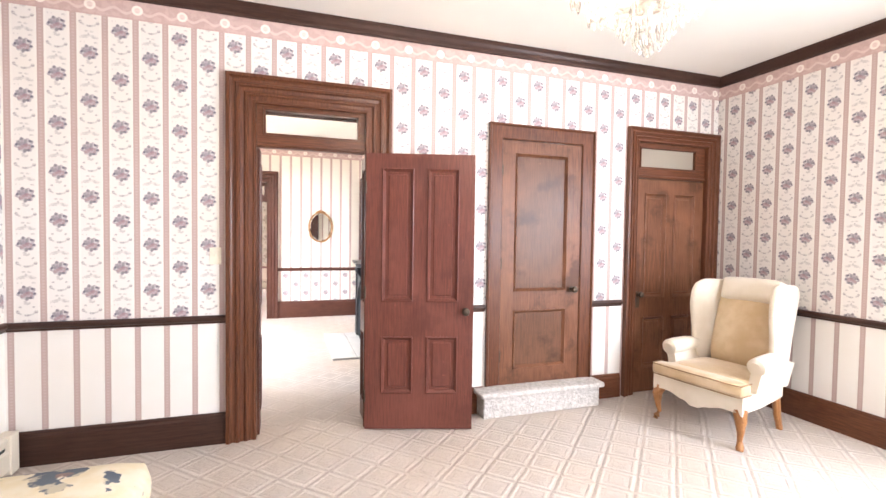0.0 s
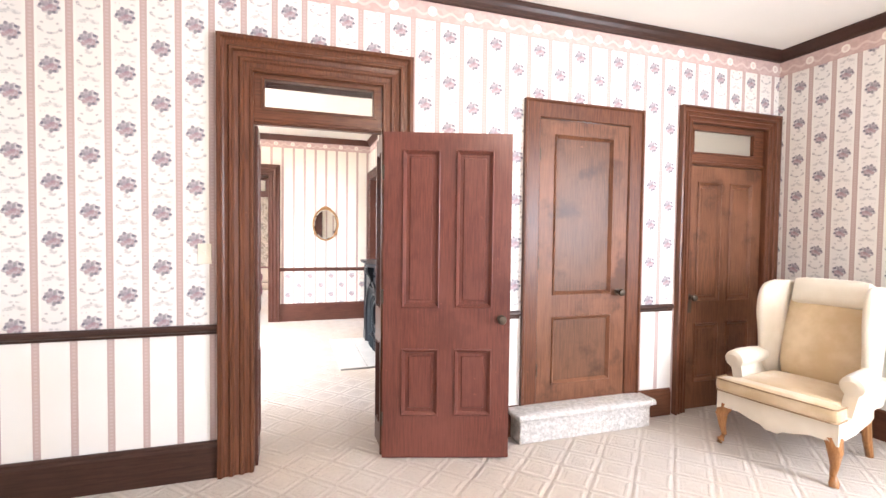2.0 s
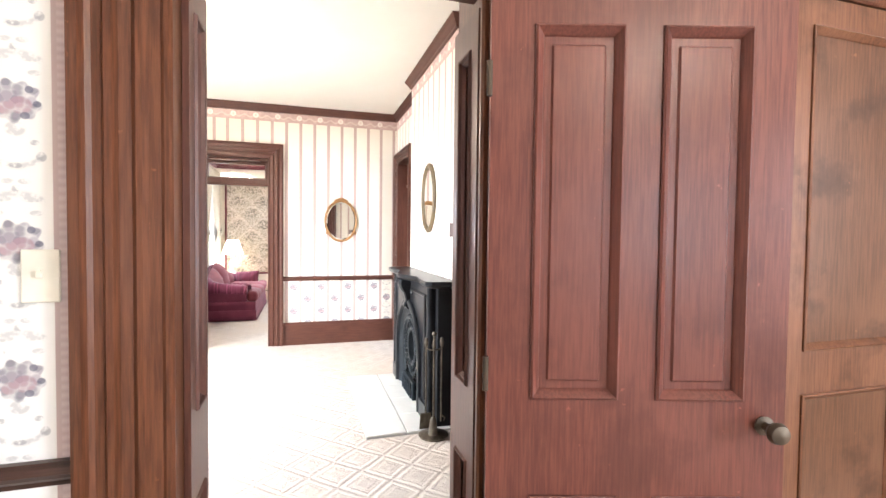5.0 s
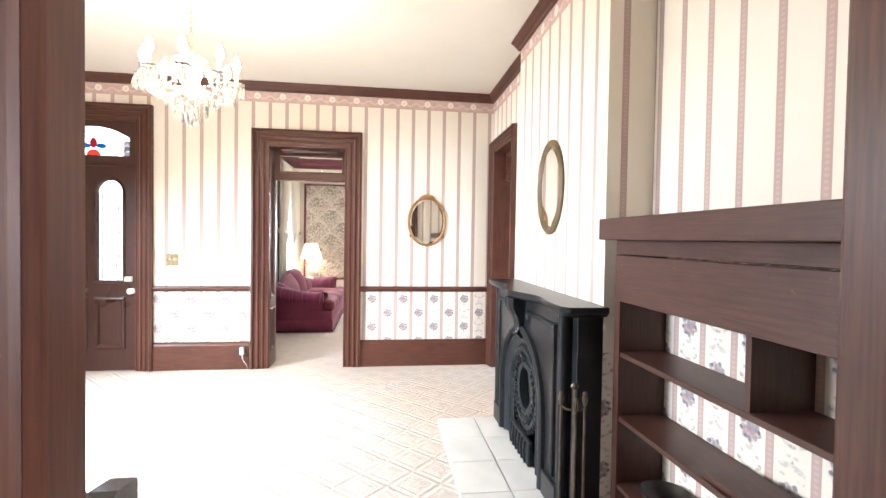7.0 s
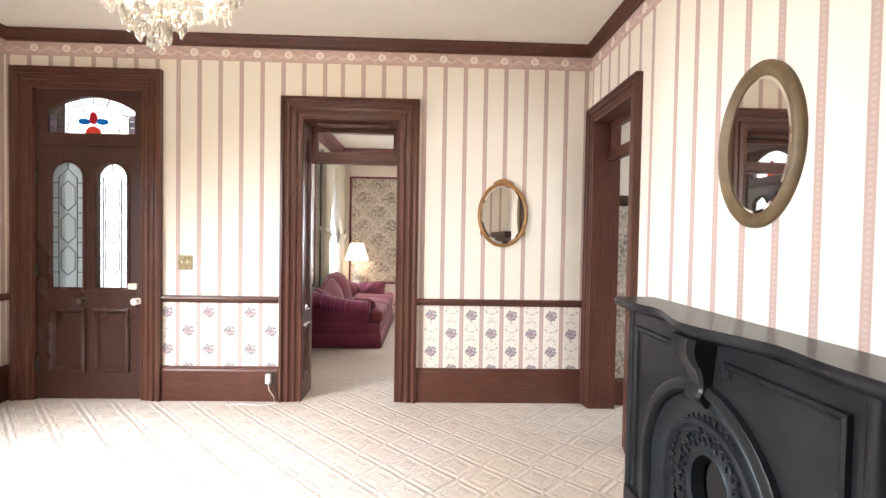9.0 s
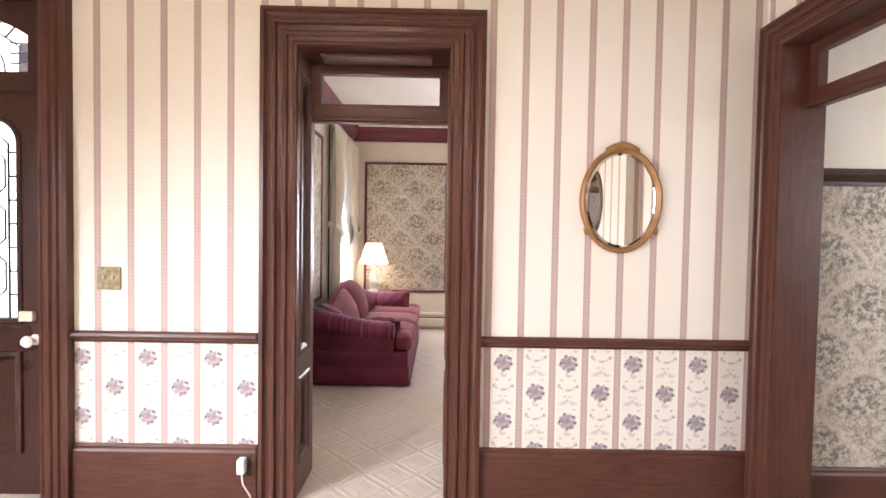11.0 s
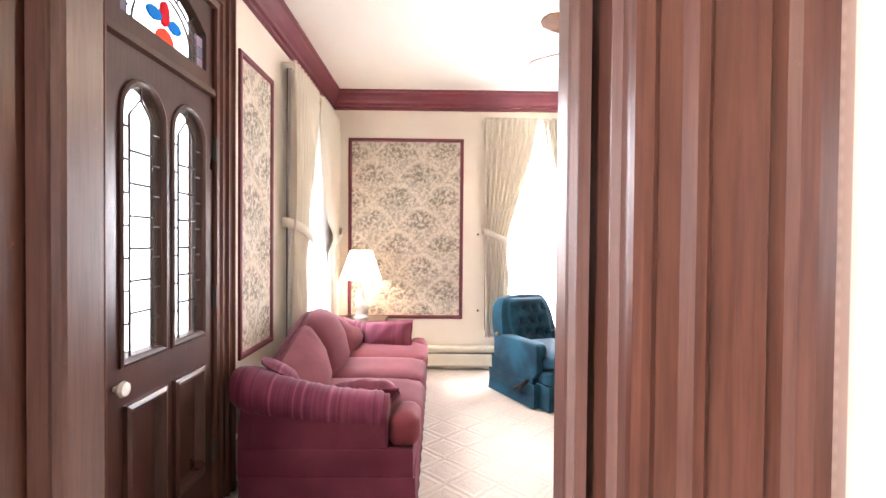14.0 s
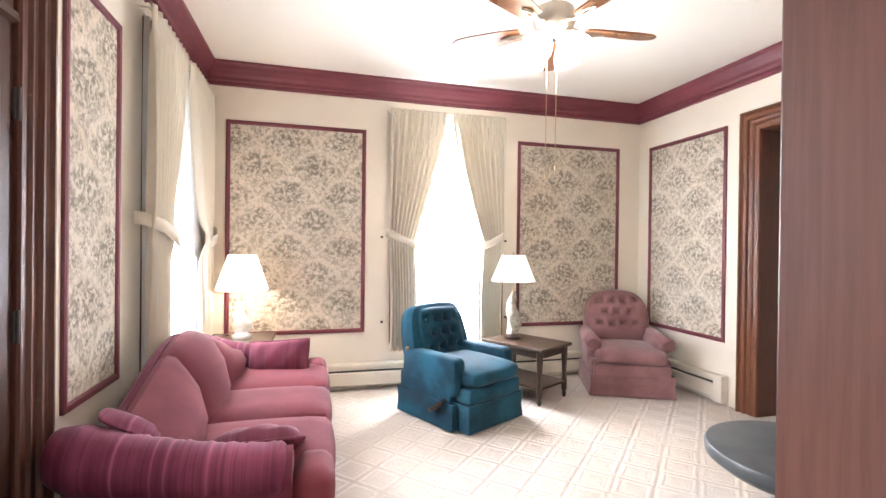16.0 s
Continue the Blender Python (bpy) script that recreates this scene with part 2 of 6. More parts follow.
def toile(name, axis):
    """Cream paper printed with half-dropped posies of grey-green foliage, each under a pale scalloped rim."""
    k = Net(name, 0.65, 0, 0.25)
    pos, xyz = k.place()
    u, z = xyz[axis], xyz[2]
    big = k.noise(pos, 5.0, 3)
    wu = k.m("ADD", u, k.m("MULTIPLY", k.m("SUBTRACT", k.noise(pos, 14.0, 3), 0.5), 0.055))
    wz = k.m("ADD", z, k.m("MULTIPLY", k.m("SUBTRACT", k.noise(pos, 11.0, 3), 0.5), 0.055))
    P, T = 0.50, 0.245
    row = k.m("DIVIDE", wz, T)
    half = k.m("MULTIPLY", k.m("MODULO", k.m("FLOOR", row), 2.0), 0.5)
    fx = k.m("MULTIPLY", k.m("SUBTRACT", k.m("FRACT", k.m("ADD", k.m("DIVIDE", k.m("ADD", wu, 20.0), P), half)), 0.5), 2.0)
    fz = k.m("FRACT", row)
    afx = k.m("ABSOLUTE", fx)
    # pale rim of each scallop, posy below it, garland along its foot
    arch = k.m("ADD", fz, k.m("MULTIPLY", k.m("MULTIPLY", fx, fx), 0.85))
    rim = k.ramp(k.m("ABSOLUTE", k.m("SUBTRACT", arch, 0.90)), 0.16, 0.03)
    dx, dz = k.m("DIVIDE", fx, 0.50), k.m("DIVIDE", k.m("SUBTRACT", fz, 0.42), 0.42)
    posy = k.ramp(k.m("ADD", k.m("MULTIPLY", dx, dx), k.m("MULTIPLY", dz, dz)), 1.5, 0.25)
    swagz = k.m("SUBTRACT", fz, k.m("MULTIPLY_ADD", k.m("MULTIPLY", fx, fx), 0.40, 0.06))
    garland = k.m("MULTIPLY", k.ramp(k.m("ABSOLUTE", swagz), 0.13, 0.04), k.ramp(afx, 0.85, 0.6))
    cell = k.node("ShaderNodeTexVoronoi", Scale=38.0)
    k.link(pos, cell.inputs["Vector"])
    bloom = k.ramp(cell.outputs["Distance"], 0.58, 0.30)
    leaf = k.ramp(k.noise(pos, 30.0, 5, rough=0.72), 0.44, 0.56)
    sprig = k.ramp(k.noise(pos, 62.0, 4, rough=0.7), 0.50, 0.60)
    dark = k.m("MAXIMUM", posy, garland)
    ink = k.m("MULTIPLY", k.m("MULTIPLY_ADD", k.m("MULTIPLY", k.m("MAXIMUM", leaf, k.m("MULTIPLY", bloom, 0.55)), dark), 0.60, 0.14), 1.0)
    ink = k.m("ADD", ink, k.m("MULTIPLY", k.m("MULTIPLY", sprig, k.m("SUBTRACT", 1.0, dark)), 0.34))
    ink = k.m("ADD", ink, k.m("MULTIPLY", leaf, k.m("MULTIPLY_ADD", dark, -0.26, 0.36)))
    ink = k.m("MULTIPLY", ink, k.m("MULTIPLY_ADD", rim, -0.45, 1.0))
    ground = k.mix(k.ramp(big, 0.35, 0.65), (0.60, 0.52, 0.425), (0.68, 0.60, 0.505))
    c = k.mix(ink, ground, (0.115, 0.105, 0.082))
    k.color(c)
    return k.mat


def carpet_mat():
    """Cut pile sculpted in a diamond trellis of doubled ropes, with a tufted square in every diamond."""
    k = Net("carpet_pile", 0.95, 0, 0.1)
    pos, xyz = k.place()
    P = 0.212
    wob = k.m("MULTIPLY", k.m("SUBTRACT", k.noise(pos, 5.0, 2), 0.5), 0.020)
    # the bedroom was laid on its own
    own = k.m("LESS_THAN", xyz[1], 3.74)
    a = k.m("ADD", k.m("MULTIPLY", k.m("ADD", xyz[0], xyz[1]), 0.7071), k.m("ADD", wob, k.m("MULTIPLY", own, -0.0774)))
    b = k.m("ADD", k.m("MULTIPLY", k.m("SUBTRACT", xyz[0], xyz[1]), 0.7071), k.m("SUBTRACT", k.m("MULTIPLY", own, -0.1024), wob))
    fa = k.m("ABSOLUTE", k.m("SUBTRACT", k.m("FRACT", k.m("DIVIDE", k.m("ADD", a, 150 * P + 0.0214), P)), 0.5))
    fb = k.m("ABSOLUTE", k.m("SUBTRACT", k.m("FRACT", k.m("DIVIDE", k.m("ADD", b, 150 * P + 0.0208), P)), 0.5))
    shag = k.m("MULTIPLY", k.m("SUBTRACT", k.noise(pos, 75.0, 3), 0.5), 0.11)
    edge = k.m("ADD", k.m("MAXIMUM", fa, fb), shag)
    groove = k.ramp(edge, 0.452, 0.490)
    inner = k.ramp(k.m("ABSOLUTE", k.m("SUBTRACT", edge, 0.318)), 0.034, 0.010)
    rope = k.ramp(k.m("ABSOLUTE", k.m("SUBTRACT", edge, 0.392)), 0.062, 0.020)
    tuft = k.ramp(k.m("ADD", edge, k.m("MULTIPLY", k.m("SUBTRACT", k.noise(pos, 40.0, 2), 0.5), 0.10)), 0.235, 0.175)
    pile = k.noise(pos, 210.0, 2)
    clump = k.noise(pos, 45.0, 3)
    worn = k.noise(pos, 0.8, 4)
    trod = k.m("MULTIPLY_ADD", k.ramp(k.noise(pos, 1.3, 4), 0.33, 0.58), -0.80, 1.0)
    c = k.mix(k.m("MULTIPLY", rope, trod), (0.565, 0.510, 0.462), (0.715, 0.665, 0.615))
    c = k.mix(k.m("MULTIPLY", tuft, k.m("MULTIPLY", trod, 0.75)), c, (0.51, 0.46, 0.42))
    c = k.mix(k.m("MULTIPLY", k.m("MAXIMUM", groove, k.m("MULTIPLY", inner, 0.35)), k.m("MULTIPLY", trod, 0.55)), c, (0.37, 0.33, 0.30))
    c = k.mix(k.m("MULTIPLY", k.ramp(worn, 0.34, 0.64), 0.65), c, (0.565, 0.475, 0.39))
    c = k.mix(k.m("MULTIPLY", k.ramp(clump, 0.40, 0.7), 0.30), c, (0.46, 0.405, 0.355))
    k.color(c)
    h = k.m("SUBTRACT", k.m("ADD", rope, k.m("MULTIPLY", tuft, 0.7)), k.m("MAXIMUM", k.m("MULTIPLY", groove, 0.8), k.m("MULTIPLY", inner, 0.35)))
    k.bump(k.m("ADD", h, k.m("ADD", k.m("MULTIPLY", pile, 0.6), k.m("MULTIPLY", clump, 0.9))), 0.5, 0.010)
    return k.mat


def fabric(name, col, col2, scale=30.0, stripes=0.0, sheen=0.4, axis=0):
    k = Net(name, 0.8, 0, 0.2)
    pos = k.obj()
    n = k.noise(pos, 3.0, 4)
    f = k.noise(pos, scale * 6, 3)
    c = k.mix(k.ramp(n, 0.35, 0.7), col, col2)
    if stripes:
        w = k.noise(pos, 1.0, 3, tuple(stripes if i == axis else 0.01 for i in range(3)))
        c = k.mix(k.m("MULTIPLY", k.ramp(w, 0.46, 0.60), 0.38), c, tuple(v * 0.42 for v in col))
        c = k.mix(k.m("MULTIPLY", k.ramp(w, 0.44, 0.36), 0.35), c, tuple(min(1, v * 1.7 + 0.03) for v in col2))
    k.color(c)
    k.b.inputs["Sheen Weight"].default_value = sheen
    k.b.inputs["Sheen Roughness"].default_value = 0.4
    k.bump(f, 0.2, 0.003)
    return k.mat


def glass_mat(name, tint=(1, 1, 1), gloss=0.10):
    k = Net(name)
    nt = k.nt
    tr = nt.nodes.new("ShaderNodeBsdfTransparent")
    tr.inputs[0].default_value = (*tint, 1)
    gl = nt.nodes.new("ShaderNodeBsdfGlossy")
    gl.inputs["Roughness"].default_value = 0.04
    lw = nt.nodes.new("ShaderNodeLayerWeight")
    fr = nt.nodes.new("ShaderNodeMath")
    fr.operation = "MULTIPLY_ADD"
    pw = nt.nodes.new("ShaderNodeMath")
    pw.operation = "POWER"
    pw.inputs[1].default_value = 4.0
    nt.links.new(lw.outputs["Facing"], pw.inputs[0])
    nt.links.new(pw.outputs[0], fr.inputs[0])
    fr.inputs[1].default_value, fr.inputs[2].default_value = 0.5, 0.03
    mx = nt.nodes.new("ShaderNodeMixShader")
    nt.links.new(fr.outputs[0], mx.inputs[0])
    nt.links.new(tr.outputs[0], mx.inputs[1])
    nt.links.new(gl.outputs[0], mx.inputs[2])
    nt.links.new(mx.outputs[0], nt.nodes["Material Output"].inputs[0])
    return k.mat


def sheer_mat(name, col, see=0.35):
    k = Net(name)
    nt = k.nt
    tr = nt.nodes.new("ShaderNodeBsdfTransparent")
    tl = nt.nodes.new("ShaderNodeBsdfTranslucent")
    tl.inputs[0].default_value = (*col, 1)
    df = nt.nodes.new("ShaderNodeBsdfDiffuse")
    df.inputs[0].default_value = (*col, 1)
    m1 = nt.nodes.new("ShaderNodeMixShader")
    m2 = nt.nodes.new("ShaderNodeMixShader")
    m1.inputs[0].default_value = 0.5
    m2.inputs[0].default_value = see
    nt.links.new(tl.outputs[0], m1.inputs[1])
    nt.links.new(df.outputs[0], m1.inputs[2])
    nt.links.new(m1.outputs[0], m2.inputs[1])
    nt.links.new(tr.outputs[0], m2.inputs[2])
    nt.links.new(m2.outputs[0], nt.nodes["Material Output"].inputs[0])
    return k.mat


def glow(name, col, strength):
    k = Net(name)
    k.color(col)
    k.b.inputs["Emission Color"].default_value = (*col, 1)
    k.b.inputs["Emission Strength"].default_value = strength
    return k.mat


BEDPAPER, HALLPAPER = (0.80, 0.775, 0.735), (0.80, 0.755, 0.675)
PAPER1X = wallpaper("paper_bouquet_above_x", 0, 0.87, 2.815, True, BEDPAPER, 0.1677, -0.478, 0.170, 0.045)
PAPER1Y = wallpaper("paper_bouquet_above_y", 1, 0.87, 2.815, True, BEDPAPER, 0.1690, 2.496, 0.123, 3.10)
PAPER2X = wallpaper("paper_bouquet_below_x", 0, 0.84, 2.755, False, HALLPAPER, 0.1668, 0.333, 0.120, -0.02, 0.143)
PAPER2Y = wallpaper("paper_bouquet_below_y", 1, 0.84, 2.755, False, HALLPAPER, 0.1700, 6.521, 0.120, 6.50)
PAPERALC = wallpaper("paper_bouquet_alcove", 1, 1.40, 2.755, False, HALLPAPER, 0.1700, 6.521, 0.120, 6.50)
TOILEX, TOILEY = toile("toile_x", 0), toile("toile_y", 1)
CREAM = plain("cream_paint", (0.70, 0.64, 0.55), 0.6, var=0.04, scale=1.2)
CEIL = plain("ceiling_paint", (0.78, 0.75, 0.69), 0.8, var=0.03, scale=0.9, bump=0.1)
CARPET = carpet_mat()
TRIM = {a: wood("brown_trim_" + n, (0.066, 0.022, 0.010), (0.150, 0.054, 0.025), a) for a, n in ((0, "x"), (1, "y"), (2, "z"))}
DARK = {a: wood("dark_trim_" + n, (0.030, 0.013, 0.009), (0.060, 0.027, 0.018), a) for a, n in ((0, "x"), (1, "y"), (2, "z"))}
TRIM2 = {a: wood("plum_brown_trim_" + n, (0.060, 0.020, 0.013), (0.104, 0.038, 0.024), a, 0.38, 0.25, 0.36) for a, n in ((0, "x"), (1, "y"), (2, "z"))}
# glossier than the trim, and paler: part of the jambs' sheen is in the colour
LINING = wood("sheen_plum_lining", (0.078, 0.034, 0.026), (0.122, 0.056, 0.042), 2, 0.36, 0.25, 0.5)
REDDOOR = wood("red_mahogany", (0.090, 0.027, 0.019), (0.158, 0.050, 0.034), 2, 0.36, 0.4)
OAKDOOR = wood("worn_brown_door", (0.082, 0.030, 0.015), (0.180, 0.074, 0.035), 2, 0.40, 0.7)
SMOKED = wood("smoked_panel", (0.070, 0.029, 0.014), (0.140, 0.060, 0.029), 2, 0.40, 0.7)
ENTRY = wood("entry_door", (0.040, 0.017, 0.013), (0.066, 0.028, 0.021), 2, 0.32, 0.12)
MAROON = plain("maroon_paint", (0.135, 0.026, 0.038), 0.40, var=0.08)
BRASS = plain("brass", (0.50, 0.39, 0.22), 0.34, 1.0)
OLDBRASS = plain("dull_bronze", (0.095, 0.072, 0.052), 0.48, 0.8)
PORCELAIN = plain("white_porcelain", (0.78, 0.76, 0.72), 0.2)
IVORY = plain("ivory_plastic", (0.72, 0.66, 0.54), 0.4, bump=0)
GLASS = glass_mat("clear_glass")
FROST = sheer_mat("frosted_glass", (0.55, 0.50, 0.42), 0.25)
SLATE = plain("black_slate", (0.013, 0.014, 0.016), 0.28, var=0.35, scale=5, spec=0.22)
IRON = plain("cast_iron", (0.020, 0.025, 0.029), 0.40, 0.5, var=0.2, scale=9, bump=0.1)
DARKHOLLOW = plain("dark_hollow", (0.012, 0.010, 0.009), 0.9)
MARBLE = plain("grey_marble_tile", (0.62, 0.61, 0.58), 0.35, var=0.07, scale=4)
HEATER = plain("cream_enamel", (0.66, 0.60, 0.50), 0.4, var=0.05)
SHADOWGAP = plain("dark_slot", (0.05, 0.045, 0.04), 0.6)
GILT = plain("aged_gilt", (0.30, 0.155, 0.06), 0.42, 0.30, var=0.25, scale=12)
k = Net("mirror_silver", 0.02, 1.0)
k.color((0.86, 0.86, 0.84))
MIRROR = k.mat
LEAD = plain("lead_came", (0.06, 0.06, 0.06), 0.5, 0.7, bump=0)


# ---- mesh helpers ----
def done(name, bm, mats, parent=None, label="", smooth=False, m=None):
    bmesh.ops.recalc_face_normals(bm, faces=bm.faces)
    me = bpy.data.meshes.new(name)
    bm.to_mesh(me)
    bm.free()
    for mt in mats if isinstance(mats, (list, tuple)) else (mats,):
        me.materials.append(mt)
    if smooth:
        me.polygons.foreach_set("use_smooth", [True] * len(me.polygons))
        if hasattr(me, "set_sharp_from_angle"):
            me.set_sharp_from_angle(angle=radians(40))
    ob = new(name, me)
    if m is not None:
        ob.matrix_world = m
    if parent is not None:
        ob.parent = parent
    if label:
        ob["label"] = label
    return ob


def part(name, bm, mat, parent, label="", smooth=False):
    return done(name, bm, mat, parent, label, smooth)


def thing(name, m, label, category, group="", kind=""):
    ob = new(name)
    ob.matrix_world = m
    ob.empty_display_size = 0.1
    return tagged(ob, label, category, group, kind)


def box(bm, x0, x1, y0, y1, z0, z1, bev=0.0, seg=2):
    r = bmesh.ops.create_cube(bm, size=1, matrix=Matrix.Translation(((x0 + x1) / 2, (y0 + y1) / 2, (z0 + z1) / 2)) @ Matrix.Diagonal((x1 - x0, y1 - y0, z1 - z0, 1)))
    if bev:
        es = {e for v in r["verts"] for e in v.link_edges}
        bmesh.ops.bevel(bm, geom=list(es), offset=bev, segments=seg, profile=0.5, affect="EDGES", clamp_overlap=True)
    return bm


def boxm(*a, **kw):
    return box(bmesh.new(), *a, **kw)


def strip(bm, rings, closed_ring=True, closed_path=False, caps=True):
    """Joins rings of points (all of one length) into a skin."""
    vs = [[bm.verts.new(p) for p in ring] for ring in rings]
    n = len(vs[0])
    rows = len(vs)
    for i in range(rows if closed_path else rows - 1):
        a, b = vs[i], vs[(i + 1) % rows]
        for j in range(n if closed_ring else n - 1):
            bm.faces.new((a[j], a[(j + 1) % n], b[(j + 1) % n], b[j]))
    if caps and not closed_path and closed_ring and n > 2:
        bm.faces.new(vs[0])
        bm.faces.new(vs[-1])
    return bm


def moulding(bm, pts, profile, to3d, closed=False):
    """Sweeps a profile of (offset to the right of the path, height) along a flat path with mitred corners."""
    n = len(pts)
    rings = []
    for i in range(n):
        p = Vector(pts[i])
        ds = []
        if closed or i > 0:
            ds.append((p - Vector(pts[i - 1])).normalized())
        if closed or i < n - 1:
            ds.append((Vector(pts[(i + 1) % n]) - p).normalized())
        ns = [Vector((d.y, -d.x)) for d in ds]
        side = ns[0] if len(ns) == 1 else (ns[0] + ns[1]) / (1 + ns[0].dot(ns[1]))
        rings.append([to3d(p.x + side.x * a, p.y + side.y * a, b) for a, b in profile])
    return strip(bm, rings, True, closed)


def lathe(bm, profile, at=(0, 0, 0), seg=20):
    rings = [[Vector(at) + Vector((r * math.cos(2 * math.pi * i / seg), r * math.sin(2 * math.pi * i / seg), z)) for i in range(seg)] for r, z in profile]
    return strip(bm, rings, True, False, True)


def tube(bm, pts, rad, seg=8):
    pts = [Vector(p) for p in pts]
    rings = []
    up = Vector((0.13, 0.31, 0.94)).normalized()
    for i, p in enumerate(pts):
        d = (pts[min(i + 1, len(pts) - 1)] - pts[max(i - 1, 0)]).normalized()
        s = d.cross(up)
        if s.length < 0.05:
            s = d.cross(Vector((1, 0, 0)))
        s.normalize()
        w = s.cross(d)
        r = rad[i] if isinstance(rad, (list, tuple)) else rad
        rings.append([p + (s * math.cos(2 * math.pi * j / seg) + w * math.sin(2 * math.pi * j / seg)) * r for j in range(seg)])
    return strip(bm, rings)


def prism(bm, outline, y0, y1, to3d=None):
    """Extrudes an outline of (u, z) between two depths."""
    to3d = to3d or (lambda u, z, y: Vector((u, y, z)))
    return strip(bm, [[to3d(u, z, y) for u, z in outline] for y in (y0, y1)])


def slab_with_holes(bm, u0, u1, z0, z1, holes, t0, t1, to3d, fronts=(0, 1, 2)):
    """A flat slab pierced by rectangles; the front, back and edge faces take the material slots in fronts."""
    us = sorted({u0, u1, *[h[0] for h in holes], *[h[1] for h in holes]})
    zs = sorted({z0, z1, *[h[2] for h in holes], *[h[3] for h in holes]})
    us = [u for u in us if u0 <= u <= u1]
    zs = [z for z in zs if z0 <= z <= z1]

    def solid(i, j):
        if not (0 <= i < len(us) - 1 and 0 <= j < len(zs) - 1):
            return False
        a, b = (us[i] + us[i + 1]) / 2, (zs[j] + zs[j + 1]) / 2
        return not any(h[0] < a < h[1] and h[2] < b < h[3] for h in holes)

    def face(ps, slot):
        f = bm.faces.new([bm.verts.new(to3d(*p)) for p in ps])
        f.material_index = slot

    for i in range(len(us) - 1):
        for j in range(len(zs) - 1):
            if not solid(i, j):
                continue
            a, b, c, d = us[i], us[i + 1], zs[j], zs[j + 1]
            face([(a, c, t0), (b, c, t0), (b, d, t0), (a, d, t0)], fronts[0])
            face([(a, c, t1), (b, c, t1), (b, d, t1), (a, d, t1)], fronts[1])
            for di, dj, p, q in ((-1, 0, (a, c), (a, d)), (1, 0, (b, c), (b, d)), (0, -1, (a, c), (b, c)), (0, 1, (a, d), (b, d))):
                if not solid(i + di, j + dj):
                    face([(*p, t0), (*q, t0), (*q, t1), (*p, t1)], fronts[2])
    bmesh.ops.remove_doubles(bm, verts=bm.verts, dist=1e-5)
    return bm


def wall(name, axis, u0, u1, t0, t1, top, holes, mats, label):
    """A wall along x (axis 0) or y (axis 1) between the faces t0 and t1."""
    to3d = (lambda u, z, t: Vector((u, t, z))) if axis == 0 else (lambda u, z, t: Vector((t, u, z)))
    bm = slab_with_holes(bmesh.new(), u0, u1, 0.0, top, holes, t0, t1, to3d)
    return tagged(done(name, bm, mats), label, "wall", kind="structure")


def plan3d(z):
    return lambda x, y, b: Vector((x, y, z + b))


# ---- plan ----
R1X0, R1X1, R1Y0, W1A, W1B, TOP1 = -1.18, 4.46, -2.4, 3.60, 3.88, 3.02
R2X0, R2X1, W2A, W2B, TOP2 = -2.99, 1.708, 8.43, 8.74, 2.95
BRX, BRY0, BRY1, ALX = 1.58, 5.54, 7.00, 1.82
R3X0, R3X1, R3Y1, TOP3 = -1.20, 3.172, 12.81, 2.888
D1, D2, D3 = (0.245, 1.0), (2.13, 2.895), (3.505, 4.325)
FD, D4 = (-2.77, -1.93), (-0.640, 0.117)
SD = (7.62, 8.29)
XD = (9.51, 10.27)
RD = (10.55, 11.35)
WEND, WLEFT = (0.52, 1.46, 0.42, 2.52), (11.50, 12.45, 0.42, 2.52)

bm = boxm(R1X0 - 0.15, 4.76, R1Y0 - 0.25, W1A + 0.14, -0.12, 0.0)
box(bm, -3.3, 4.76, W1A + 0.14, W2A + 0.16, -0.12, 0.0)
box(bm, R3X0 - 0.12, 4.4, W2A + 0.16, R3Y1 + 0.28, -0.12, 0.0)
floor = tagged(done("floor", bm, CARPET), "beige cut-pile carpet with a sculpted diamond trellis", "carpet", kind="structure")
wall("wall_between_bedroom_and_hall", 0, -3.3, 4.76, W1A, W1B, 3.06, [(D1[0], D1[1] + 0.035, 0, 2.40), (*D2, 0.20, 2.262), (*D3, 0, 2.345)], [PAPER1X, PAPER2X, TRIM[2]], "papered wall with three wooden doorways")
wall("wall_between_hall_and_parlour", 0, -3.3, 4.76, W2A, W2B, 3.06, [(*FD, 0, 2.52), (D4[0] - 0.018, D4[1] + 0.030, 0, 2.30)], [PAPER2X, CREAM, TRIM2[2]], "papered wall with the front door and a doorway")
wall("wall_bedroom_left", 1, R1Y0, W1A, R1X0, R1X0 - 0.15, 3.06, [], [PAPER1Y, CREAM, CREAM], "papered side wall of the bedroom")
wall("wall_bedroom_right", 1, R1Y0, W1A, R1X1, R1X1 + 0.3, 3.06, [(-0.25, 0.85, 0.7, 2.4)], [PAPER1Y, CREAM, CREAM], "papered side wall with a window")
wall("wall_bedroom_back", 0, -1.4, 4.76, R1Y0, R1Y0 - 0.25, 3.06, [(1.65, 2.95, 0.7, 2.4)], [PAPER1X, CREAM, CREAM], "papered wall with a window")
wall("wall_hall_left", 1, W1B, W2A, R2X0, R2X0 - 0.3, 3.06, [(5.35, 6.85, 0.65, 2.35)], [PAPER2Y, CREAM, CREAM], "papered side wall with a window")
wall("wall_hall_right", 1, BRY1, W2A, R2X1, R2X1 + 0.20, 3.06, [(*SD, 0, 2.30)], [PAPER2Y, TOILEY, TRIM2[2]], "papered side wall with a doorway")
wall("wall_alcove", 1, W1B, BRY0, ALX, ALX + 0.12, 3.06, [], [PAPERALC, CREAM, CREAM], "papered wall of the alcove")
bm = boxm(BRX, ALX + 0.12, BRY0, BRY1, 0, 3.06)
for f in bm.faces:
    f.material_index = 0 if abs(f.normal.x) > 0.5 else 1
